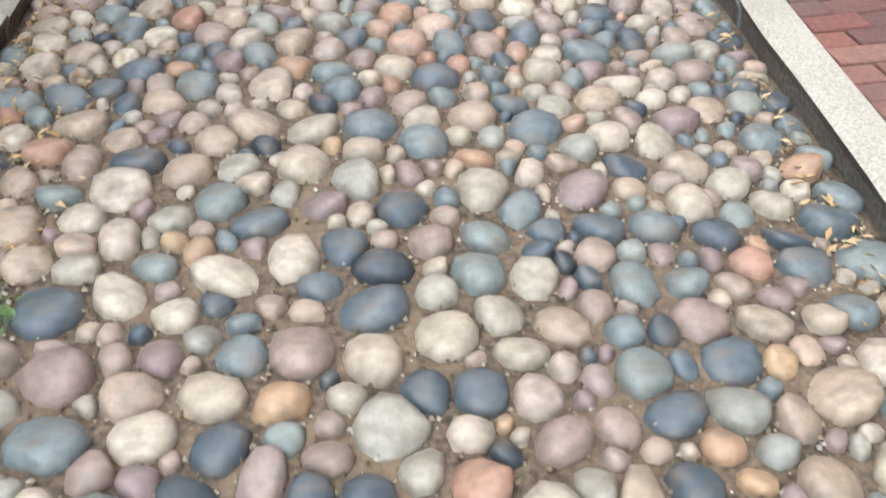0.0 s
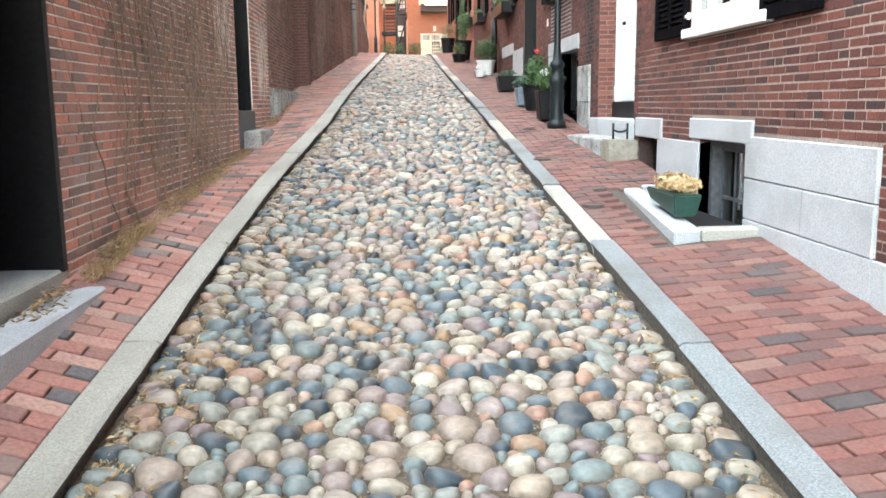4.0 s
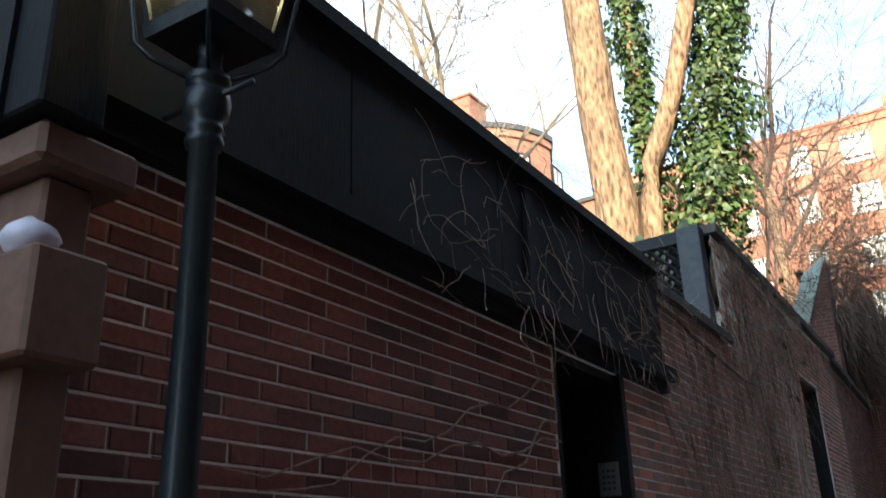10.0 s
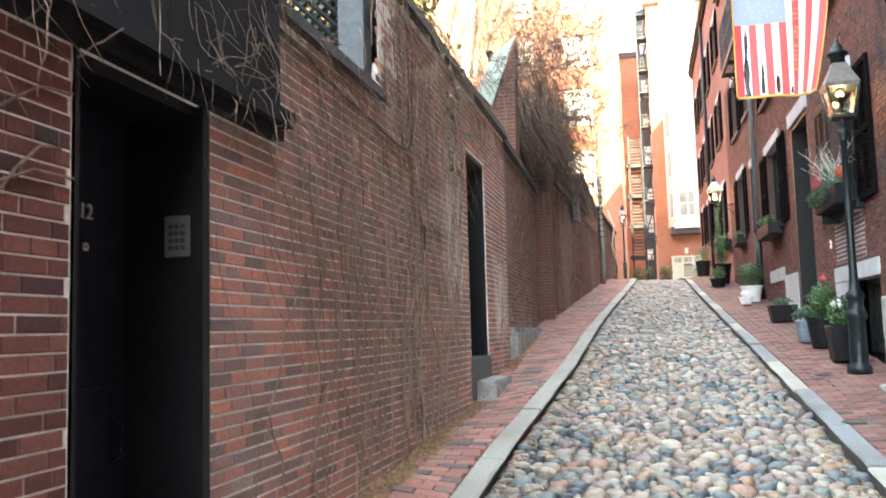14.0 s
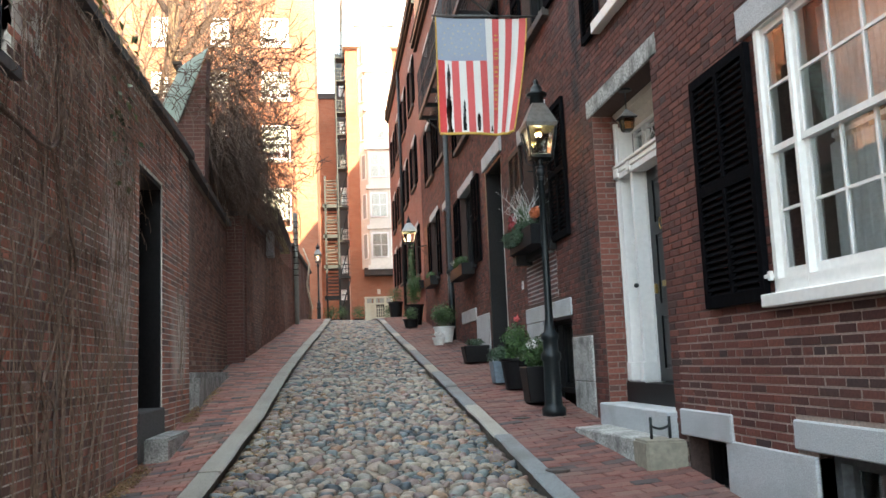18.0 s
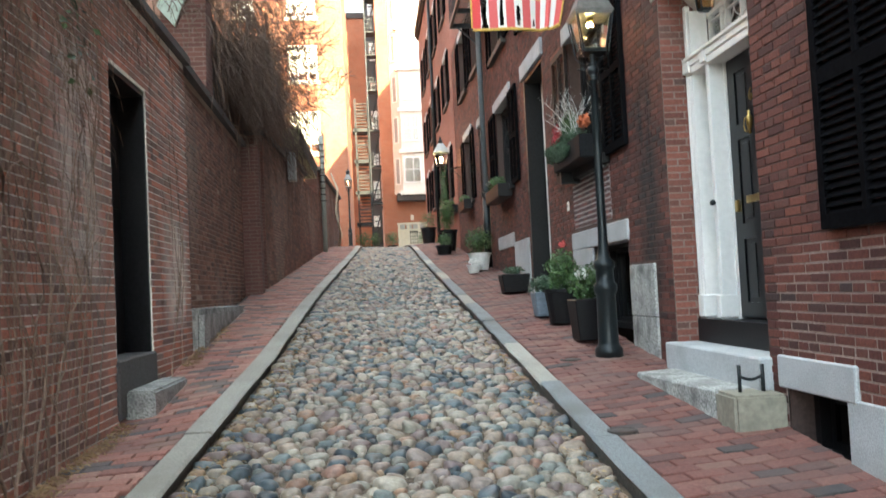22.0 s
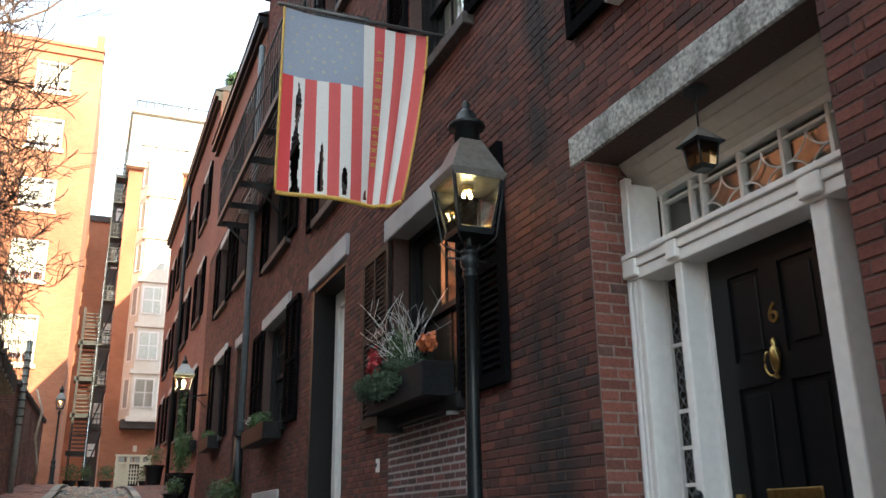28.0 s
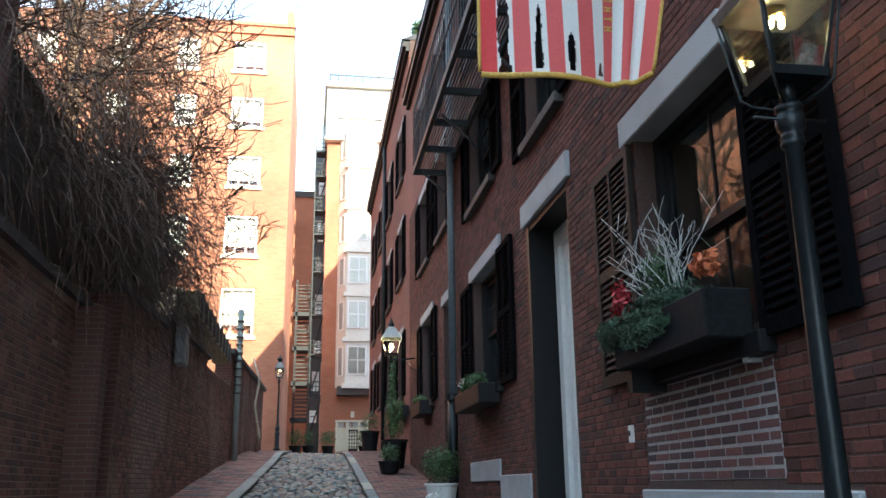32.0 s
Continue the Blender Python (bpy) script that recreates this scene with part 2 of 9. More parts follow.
KERB_L = ((-12, -1.37), (5, -1.37), (7.2, -1.33), (8.2, -1.28), (10.6, -1.17), (14.3, -1.1), (18, -0.97), (21, -0.83), (26, -0.62), (40, -0.45))
KERB_R = ((-12, 0.99), (12, 0.99), (20, 0.95), (40, 0.97))
XR, XL = 2.04, -1.80


def kerb_left(y):
    return lerp_table(KERB_L, y)


def kerb_right(y):
    return lerp_table(KERB_R, y)


def kerb_top_left(y):
    return S(y) + 0.205


def kerb_top_right(y):
    return S(y) + 0.165


def walk_left(y):
    return kerb_top_left(y) + lerp_table(((0, 0.14), (5, 0.10), (7, 0.01), (8.5, -0.07), (10, -0.06), (12, 0.0), (16, 0.03), (40, 0.03)), y)


def walk_right(y):
    return kerb_top_right(y) + 0.03


def road_z(x, y):
    a, b = kerb_left(y) + 0.15, kerb_right(y)
    k = (x - (a + b) / 2) / ((b - a) / 2)
    return S(y) + 0.115 - 0.028 * k - 0.012 * k * k

# ---- materials ----
def material(name, rough=0.7, metal=0.0):
    m = bpy.data.materials.new(name)
    m.use_nodes = True
    b = m.node_tree.nodes["Principled BSDF"]
    b.inputs["Roughness"].default_value, b.inputs["Metallic"].default_value = rough, metal
    return m, m.node_tree, b


def tex_noise(nt, scale, detail=4.0, stretch=None):
    co = nt.nodes.new("ShaderNodeNewGeometry")
    n = nt.nodes.new("ShaderNodeTexNoise")
    n.inputs["Scale"].default_value, n.inputs["Detail"].default_value = scale, detail
    if stretch:
        mp = nt.nodes.new("ShaderNodeMapping")
        mp.inputs["Scale"].default_value = stretch
        nt.links.new(co.outputs["Position"], mp.inputs["Vector"])
        nt.links.new(mp.outputs["Vector"], n.inputs["Vector"])
    else:
        nt.links.new(co.outputs["Position"], n.inputs["Vector"])
    return n.outputs["Fac"]


def ramp(nt, fac, stops, constant=False):
    r = nt.nodes.new("ShaderNodeValToRGB")
    e = r.color_ramp.elements
    while len(e) < len(stops):
        e.new(0.5)
    for el, (p, c) in zip(e, stops):
        el.position = p
        el.color = (*c, 1) if len(c) == 3 else c
    if constant:
        r.color_ramp.interpolation = "CONSTANT"
    nt.links.new(fac, r.inputs["Fac"])
    return r.outputs["Color"]


def mix(nt, fac, a, b, mode="MIX"):
    m = nt.nodes.new("ShaderNodeMix")
    m.data_type, m.blend_type = "RGBA", mode
    for i, v in ((0, fac), (6, a), (7, b)):
        if isinstance(v, bpy.types.NodeSocket):
            nt.links.new(v, m.inputs[i])
        elif i == 0:
            m.inputs[0].default_value = v
        else:
            m.inputs[i].default_value = (*v, 1)
    return m.outputs[2]


def bump(nt, bsdf, height, strength=0.3, distance=0.01):
    b = nt.nodes.new("ShaderNodeBump")
    b.inputs["Strength"].default_value, b.inputs["Distance"].default_value = strength, distance
    nt.links.new(height, b.inputs["Height"])
    nt.links.new(b.outputs["Normal"], bsdf.inputs["Normal"])


def piece_random(nt):
    """A random number for each piece, whether it is an object or an island of a joined mesh."""
    g = nt.nodes.new("ShaderNodeNewGeometry")
    o = nt.nodes.new("ShaderNodeObjectInfo")
    a = nt.nodes.new("ShaderNodeMath")
    a.operation = "ADD"
    nt.links.new(g.outputs["Random Per Island"], a.inputs[0])
    nt.links.new(o.outputs["Random"], a.inputs[1])
    f = nt.nodes.new("ShaderNodeMath")
    f.operation = "FRACT"
    nt.links.new(a.outputs[0], f.inputs[0])
    return f.outputs[0]


def pieces(name, stops, rough=0.85, grain=60.0, stain=1.3, stain_col=(0.05, 0.04, 0.035), stain_amt=0.45, bump_k=0.35, spread=None, streaks=(), bloom=0.0, pale=()):
    """Material of bricks, stones and pavers: a colour for each piece, grain and wide stains."""
    m, nt, b = material(name, rough)
    c = ramp(nt, piece_random(nt), stops)
    g = tex_noise(nt, grain, 5)
    c = mix(nt, 0.55, c, ramp(nt, g, ((0.3, (0.45, 0.45, 0.45)), (0.72, (1.25, 1.25, 1.25)))), "MULTIPLY")
    s = ramp(nt, tex_noise(nt, stain, 6, spread), ((0.48, (0, 0, 0)), (0.74, (stain_amt,) * 3)))
    c = mix(nt, s, c, stain_col)
    for y0, y1, z0, z1, width in streaks:
        c = mix(nt, streak(nt, y0, y1, z0, z1, width), c, (0.012, 0.011, 0.012))
    for y0, y1, z0, z1, width in pale:
        c = mix(nt, mix(nt, 1.0, streak(nt, y0, y1, z0, z1, width), (0.7, 0.7, 0.7), "MULTIPLY"), c, (0.82, 0.75, 0.69))
    if bloom:
        k = ramp(nt, tex_noise(nt, 0.9, 7, (1, 1, 0.6)), ((0.51, (0, 0, 0)), (0.63, (bloom,) * 3)))
        k = mix(nt, 1.0, k, ramp(nt, tex_noise(nt, 26, 4), ((0.3, (0.35,) * 3), (0.55, (1, 1, 1)))), "MULTIPLY")
        c = mix(nt, k, c, (0.64, 0.57, 0.50))
    nt.links.new(c, b.inputs["Base Color"])
    bump(nt, b, g, bump_k, 0.006)
    return m


def streak(nt, y0, y1, z0, z1, width):
    """Mask of a sooty streak running down a wall from (y1, z1) to (y0, z0), ragged at its edges."""
    co = nt.nodes.new("ShaderNodeNewGeometry")
    sep = nt.nodes.new("ShaderNodeSeparateXYZ")
    nt.links.new(co.outputs["Position"], sep.inputs[0])

    def calc(op, a, b_, clamp=False):
        n = nt.nodes.new("ShaderNodeMath")
        n.operation, n.use_clamp = op, clamp
        for i, v in ((0, a), (1, b_)):
            if isinstance(v, bpy.types.NodeSocket):
                nt.links.new(v, n.inputs[i])
            else:
                n.inputs[i].default_value = v
        return n.outputs[0]

    off = calc("ABSOLUTE", calc("SUBTRACT", sep.outputs["Y"], (y0 + y1) / 2), 0)
    side = calc("SUBTRACT", 1.0, calc("DIVIDE", off, width), True)
    dz = calc("ABSOLUTE", calc("SUBTRACT", sep.outputs["Z"], (z0 + z1) / 2), 0)
    ends = calc("SUBTRACT", 1.0, calc("DIVIDE", dz, (z1 - z0) / 2), True)
    ends = calc("MULTIPLY", ends, 3.0, True)
    rag = ramp(nt, tex_noise(nt, 5.5, 6, (1, 1, 0.5)), ((0.28, (0, 0, 0)), (0.5, (1, 1, 1))))
    return calc("MULTIPLY", calc("MULTIPLY", calc("MULTIPLY", side, 1.6, True), ends), calc("MULTIPLY", rag, 0.97))


def surface(name, col, rough=0.7, grain=30.0, vary=0.25, stain=0.8, stain_col=None, stain_amt=0.3, bump_k=0.2, metal=0.0, stretch=None, dist=0.004, spec=0.5):
    """Plain painted, stone or wooden surface with grain and stains."""
    m, nt, b = material(name, rough, metal)
    b.inputs["Specular IOR Level"].default_value = spec
    g = tex_noise(nt, grain, 5, stretch)
    lo, hi = tuple(v * (1 - vary) for v in col), tuple(min(1, v * (1 + vary)) for v in col)
    c = ramp(nt, g, ((0.3, lo), (0.7, hi)))
    s = ramp(nt, tex_noise(nt, stain, 6), ((0.45, (0, 0, 0)), (0.75, (stain_amt,) * 3)))
    c = mix(nt, s, c, stain_col or tuple(v * 0.5 for v in col))
    nt.links.new(c, b.inputs["Base Color"])
    bump(nt, b, g, bump_k, dist)
    return m


def brick_sheet(name, c1, c2, mortar, scale, rough=0.85, turn=0.0):
    """Bricks of far walls, too small to be told apart: colour and relief alone."""
    m, nt, b = material(name, rough)
    co = nt.nodes.new("ShaderNodeNewGeometry")
    mp = nt.nodes.new("ShaderNodeMapping")
    mp.inputs["Rotation"].default_value = (radians(90), 0, 0)
    sep = nt.nodes.new("ShaderNodeSeparateXYZ")
    com = nt.nodes.new("ShaderNodeCombineXYZ")
    add = nt.nodes.new("ShaderNodeMath")
    nt.links.new(co.outputs["Position"], sep.inputs[0])
    nt.links.new(sep.outputs["X"], add.inputs[0])
    nt.links.new(sep.outputs["Y"], add.inputs[1])
    nt.links.new(add.outputs[0], com.inputs["X"])
    nt.links.new(sep.outputs["Z"], com.inputs["Y"])
    t = nt.nodes.new("ShaderNodeTexBrick")
    t.inputs["Scale"].default_value = 1.0
    t.inputs["Brick Width"].default_value, t.inputs["Row Height"].default_value, t.inputs["Mortar Size"].default_value = 0.20 * scale, 0.052 * scale, 0.005 * scale
    t.inputs["Color1"].default_value, t.inputs["Color2"].default_value, t.inputs["Mortar"].default_value = (*c1, 1), (*c2, 1), (*mortar, 1)
    nt.links.new(com.outputs[0], t.inputs["Vector"])
    s = ramp(nt, tex_noise(nt, 0.35, 6), ((0.4, (0.75, 0.72, 0.7)), (0.7, (1.15, 1.12, 1.1))))
    c = mix(nt, 1.0, t.outputs["Color"], s, "MULTIPLY")
    nt.links.new(c, b.inputs["Base Color"])
    bump(nt, b, t.outputs["Fac"], 0.3, -0.01)
    return m


def glass(name, tint=(0.9, 0.95, 0.95), rough=0.0):
    m, nt, b = material(name, rough)
    b.inputs["Base Color"].default_value = (*tint, 1)
    b.inputs["Transmission Weight"].default_value = 1.0
    b.inputs["IOR"].default_value = 1.5
    return m


def glow(name, col, strength):
    m, nt, b = material(name, 0.4)
    b.inputs["Base Color"].default_value = (*col, 1)
    b.inputs["Emission Color"].default_value = (*col, 1)
    b.inputs["Emission Strength"].default_value = strength
    return m


BRICK_RED = pieces("brick_red", ((0.0, (0.053, 0.017, 0.015)), (0.3, (0.095, 0.028, 0.021)), (0.7, (0.130, 0.039, 0.028)), (0.88, (0.168, 0.054, 0.037)), (0.94, (0.063, 0.026, 0.022)), (1.0, (0.035, 0.019, 0.019))), stain_amt=0.35, stain=0.7, streaks=((9.76, 9.92, 1.5, 3.6, 0.3), (9.76, 9.84, 4.0, 5.4, 0.19)))
BRICK_OLD = pieces("brick_old", ((0.0, (0.203, 0.140, 0.125)), (0.2, (0.310, 0.189, 0.160)), (0.45, (0.426, 0.218, 0.170)), (0.7, (0.523, 0.238, 0.174)), (0.9, (0.638, 0.266, 0.179)), (1.0, (0.271, 0.218, 0.199))), stain_amt=0.5, stain=1.9, stain_col=(0.30, 0.205, 0.155), pale=((7.9, 8.65, 1.9, 3.5, 0.5), (10.2, 11.1, 1.6, 2.6, 0.5)))
BRICK_BROWN = pieces("brick_brown", ((0.0, (0.104, 0.058, 0.046)), (0.3, (0.179, 0.089, 0.064)), (0.7, (0.252, 0.115, 0.078)), (1.0, (0.305, 0.162, 0.115))), stain_amt=0.75, stain=2.4, stain_col=(0.075, 0.05, 0.04), spread=(1.4, 1.4, 0.22), bloom=0.2)
BRICK_CHEEK = pieces("brick_reveal", ((0.0, (0.120, 0.041, 0.030)), (0.5, (0.195, 0.064, 0.045)), (0.85, (0.240, 0.083, 0.058)), (1.0, (0.090, 0.049, 0.041))), stain_amt=0.3)
BRICK_PATCH = pieces("brick_patch", ((0.0, (0.06, 0.04, 0.045)), (0.6, (0.12, 0.065, 0.062)), (1.0, (0.18, 0.075, 0.068))), stain_amt=0.2)
PAVER = pieces("paver_brick", ((0.0, (0.036, 0.034, 0.037)), (0.04, (0.055, 0.047, 0.049)), (0.09, (0.095, 0.049, 0.045)), (0.42, (0.139, 0.055, 0.045)), (0.75, (0.178, 0.072, 0.058)), (1.0, (0.200, 0.106, 0.086))), rough=0.75, stain=2.2, stain_amt=0.6, stain_col=(0.13, 0.095, 0.085))
# lighter pavers for the left pavement
PAVER_LEFT = pieces("left_paver_brick", ((0.0, (0.085, 0.081, 0.085)), (0.10, (0.136, 0.111, 0.111)), (0.2, (0.230, 0.119, 0.102)), (0.45, (0.315, 0.132, 0.102)), (0.8, (0.374, 0.170, 0.132)), (1.0, (0.399, 0.238, 0.187))), rough=0.8, stain=2.0, stain_amt=0.6, stain_col=(0.27, 0.20, 0.155))
COBBLE = pieces("cobble", ((0.0, (0.029, 0.039, 0.049)), (0.09, (0.061, 0.082, 0.100)), (0.17, (0.111, 0.139, 0.152)), (0.26, (0.156, 0.184, 0.176)), (0.34, (0.238, 0.234, 0.205)), (0.45, (0.328, 0.283, 0.221)), (0.55, (0.295, 0.230, 0.176)), (0.66, (0.234, 0.176, 0.152)), (0.74, (0.184, 0.135, 0.135)), (0.81, (0.312, 0.258, 0.217)), (0.90, (0.410, 0.365, 0.291)), (0.95, (0.279, 0.156, 0.115)), (1.0, (0.336, 0.234, 0.139))), rough=0.5, grain=45, stain=13, stain_amt=0.75, stain_col=(0.12, 0.10, 0.078), bump_k=0.4, spread=(1, 1.8, 1))
SOIL = surface("soil", (0.085, 0.062, 0.043), 0.95, 60, 0.7, 5, (0.21, 0.155, 0.10), 0.6, 0.6, dist=0.01)
JOINT_SAND = surface("joint_sand", (0.07, 0.058, 0.05), 0.95, 60, 0.4)
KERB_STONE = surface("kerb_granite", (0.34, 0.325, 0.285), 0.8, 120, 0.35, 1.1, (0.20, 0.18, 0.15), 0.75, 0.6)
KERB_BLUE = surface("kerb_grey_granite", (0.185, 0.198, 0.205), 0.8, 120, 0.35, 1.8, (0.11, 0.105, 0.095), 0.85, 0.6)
KERB_FACE = surface("dark_split_granite", (0.12, 0.108, 0.092), 0.8, 60, 0.5, 2.5, (0.045, 0.042, 0.038), 0.8, 0.7)
GRANITE = surface("granite", (0.42, 0.435, 0.445), 0.8, 140, 0.28, 2.6, (0.25, 0.255, 0.25), 0.65, 0.35)
GRANITE_OLD = surface("weathered_granite", (0.37, 0.37, 0.35), 0.85, 70, 0.6, 6, (0.075, 0.075, 0.07), 0.85, 0.5)
# dark mortar, deepened further for the shadow in the raked bed joints
MORTAR_RED = surface("mortar_dark", (0.085, 0.055, 0.046), 0.95, 60, 0.3, 0.9, (0.06, 0.04, 0.035), 0.85)
MORTAR_BED = surface("mortar_repointed", (0.31, 0.245, 0.21), 0.95, 50, 0.3, 1.2, (0.12, 0.08, 0.07), 0.9)
MORTAR_REVEAL = surface("mortar_reveal", (0.21, 0.15, 0.125), 0.95, 50, 0.3)
MORTAR_PALE = surface("mortar_pale", (0.86, 0.80, 0.72), 0.95, 50, 0.2, 1.7, (0.34, 0.22, 0.16), 0.35)
MORTAR_HEAD = surface("mortar_grimy", (0.36, 0.265, 0.215), 0.95, 50, 0.3, 2.2, (0.13, 0.085, 0.07), 0.8)
MORTAR_WHITE = surface("mortar_white", (0.37, 0.35, 0.345), 0.95, 50, 0.2, 3, (0.30, 0.24, 0.22), 0.7)
STUCCO = surface("brown_stucco", (0.36, 0.205, 0.15), 0.9, 22, 0.25, 1.1, (0.15, 0.10, 0.08), 0.6, 0.3)
BLACK_PAINT = surface("black_paint", (0.011, 0.011, 0.012), 0.45, 40, 0.3, 2.0, (0.02, 0.02, 0.02), 0.4, 0.15, spec=0.2)
BLACK_BOARD = surface("black_boards", (0.0145, 0.0145, 0.017), 0.6, 20, 0.4, 1.2, (0.036, 0.035, 0.036), 0.5, 0.3, stretch=(12, 12, 1), spec=0.08)
IRON = surface("black_iron", (0.009, 0.013, 0.015), 0.36, 60, 0.4, 3.0, (0.04, 0.04, 0.04), 0.25, 0.2, spec=0.3)
WHITE_PAINT = surface("white_paint", (0.80, 0.79, 0.76), 0.45, 25, 0.05, 1.5, (0.62, 0.60, 0.55), 0.4, 0.08)
BROWN_PAINT = surface("brown_paint", (0.13, 0.064, 0.038), 0.6, 30, 0.2, 1.5, (0.08, 0.044, 0.028), 0.4, 0.15)
COPPER = surface("pale_verdigris", (0.42, 0.50, 0.44), 0.7, 12, 0.15, 0.8, (0.30, 0.36, 0.31), 0.5, 0.1)
COPING = surface("dark_coping", (0.055, 0.048, 0.045), 0.75, 20, 0.4, 1.5, (0.11, 0.09, 0.075), 0.5, 0.4)
ROOF = surface("dark_roof", (0.05, 0.05, 0.055), 0.8, 6, 0.3)
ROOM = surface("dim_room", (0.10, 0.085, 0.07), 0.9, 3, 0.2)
CURTAIN = surface("curtain", (0.62, 0.58, 0.50), 0.9, 14, 0.12, 2, None, 0.15, 0.1, stretch=(1, 18, 0.4))
SLATE_PAINT = surface("slate_iron_paint", (0.055, 0.058, 0.06), 0.55, 30, 0.3)
NET = surface("white_net", (0.66, 0.67, 0.66), 0.9, 60, 0.15, 3, (0.45, 0.46, 0.46), 0.4)
GLASS = glass("window_glass")
LAMP_GLASS = glass("lamp_glass", (0.95, 0.96, 0.92), 0.04)
BULB = glow("bulb", (1.0, 0.70, 0.30), 22.0)
# white paint dimmed for the shade under the door lintel
SHADED_WHITE = surface("shaded_white_paint", (0.62, 0.57, 0.49), 0.6, 25, 0.08, 2.0, (0.40, 0.35, 0.29), 0.5, 0.1)
AMBER_BLIND = surface("amber_blind", (0.20, 0.09, 0.045), 0.8, 20, 0.3, 3.0, (0.05, 0.03, 0.02), 0.7)
DOOR_BLACK = surface("black_door_gloss", (0.0055, 0.0065, 0.008), 0.32, 30, 0.2, 2.0, (0.009, 0.010, 0.011), 0.3, 0.08, spec=0.25)
LINTEL_OLD = surface("lichened_granite", (0.33, 0.335, 0.32), 0.9, 55, 0.6, 4.5, (0.045, 0.05, 0.042), 0.95, 0.5)
NAVY_PAINT = surface("dark_navy_paint", (0.010, 0.012, 0.019), 0.5, 30, 0.2, 2.0, (0.016, 0.017, 0.022), 0.4, 0.1, spec=0.2)
NICKEL = surface("worn_nickel", (0.55, 0.55, 0.53), 0.35, 50, 0.15, 3, (0.3, 0.3, 0.29), 0.4)
LEAD = surface("lead_came", (0.20, 0.21, 0.22), 0.6, 40, 0.2)
WELL_FRAME = surface("grey_basement_frame", (0.10, 0.105, 0.11), 0.6, 30, 0.3)
BRASS = surface("brass", (0.50, 0.36, 0.13), 0.3, 50, 0.2, metal=1.0)
WOOD_GREY = surface("weathered_fence", (0.075, 0.058, 0.047), 0.85, 16, 0.4, 1.5, (0.03, 0.025, 0.022), 0.5, 0.4, stretch=(8, 8, 1))
BARK_DARK = surface("dark_bark", (0.15, 0.105, 0.07), 0.9, 14, 0.6, 2.0, (0.05, 0.038, 0.03), 0.9, 1.0, stretch=(2, 2, 1.2), dist=0.03)
# twig colour lightened to the tan of branches in the sun
SUNLIT_TWIG = surface("sunlit_twig", (0.30, 0.225, 0.15), 0.85, 30, 0.35)
BARK = surface("bark", (0.28, 0.17, 0.095), 0.9, 11, 0.75, 2.5, (0.12, 0.078, 0.05), 0.8, 1.0, stretch=(2.4, 2.4, 0.7), dist=0.04)
TWIG = surface("twig", (0.115, 0.075, 0.055), 0.85, 30, 0.35)
VINE = surface("vine_stem", (0.29, 0.205, 0.15), 0.9, 30, 0.4)
VINE_PALE = surface("pale_vine_stem", (0.37, 0.275, 0.205), 0.9, 30, 0.4)
VINE_DARK = surface("dark_vine_stem", (0.13, 0.085, 0.06), 0.9, 30, 0.4)
VINE_GREY = surface("grey_tendril", (0.23, 0.19, 0.155), 0.9, 30, 0.4)
DRY_LEAF = pieces("dry_leaf", ((0.0, (0.22, 0.13, 0.06)), (0.5, (0.40, 0.27, 0.13)), (1.0, (0.50, 0.38, 0.22))), 0.9, 40)
IVY = pieces("ivy_leaf", ((0.0, (0.03, 0.06, 0.015)), (0.5, (0.06, 0.10, 0.022)), (0.85, (0.10, 0.14, 0.03)), (1.0, (0.17, 0.18, 0.045))), 0.45, 40, bump_k=0.1)
SHRUB = pieces("shrub_leaf", ((0.0, (0.03, 0.07, 0.018)), (0.6, (0.055, 0.12, 0.028)), (1.0, (0.10, 0.17, 0.05))), 0.5, 40, bump_k=0.1)
SPRUCE = pieces("evergreen_sprig", ((0.0, (0.025, 0.06, 0.03)), (0.6, (0.05, 0.10, 0.045)), (1.0, (0.12, 0.17, 0.12))), 0.6, 40, bump_k=0.1)
BERRY = surface("red_berries", (0.35, 0.02, 0.03), 0.4, 30)
ORANGE_FLOWER = surface("orange_flowers", (0.55, 0.16, 0.06), 0.6, 30)
SILVER_TWIG = surface("silver_twigs", (0.62, 0.62, 0.60), 0.5, 30, 0.1)
GREEN_TUB = surface("green_plastic", (0.016, 0.055, 0.042), 0.4, 30, 0.2)
STRAW = pieces("dry_flowers", ((0.0, (0.34, 0.22, 0.10)), (0.6, (0.52, 0.37, 0.19)), (1.0, (0.62, 0.48, 0.28))), 0.9, 40)
FLAG_RED = surface("flag_red", (0.56, 0.10, 0.10), 0.8, 90, 0.08, 1.5, (0.42, 0.08, 0.08), 0.3, 0.1)
FLAG_DEEP = surface("flag_deep_red", (0.58, 0.055, 0.06), 0.8, 90, 0.08, 1.5, (0.45, 0.05, 0.05), 0.3, 0.1)
FLAG_WHITE = surface("flag_white", (0.68, 0.66, 0.64), 0.8, 90, 0.05)
FLAG_BLUE = surface("flag_blue", (0.29, 0.33, 0.41), 0.8, 90, 0.08, 1.5, (0.17, 0.20, 0.30), 0.4, 0.1)
GOLD = surface("gold_fringe", (0.55, 0.36, 0.07), 0.6, 80, 0.25)
FAR_BRICK = brick_sheet("far_brick", (0.37, 0.135, 0.072), (0.45, 0.18, 0.098), (0.40, 0.25, 0.17), 1.0)
FAR_STONE = surface("cream_stone", (0.62, 0.56, 0.46), 0.8, 5, 0.08, 0.5, (0.48, 0.43, 0.35), 0.4, 0.1)
GREY_STONE = surface("grey_stone", (0.36, 0.36, 0.33), 0.8, 5, 0.1, 0.5)
ASPHALT = surface("asphalt", (0.05, 0.05, 0.052), 0.9, 60, 0.3)
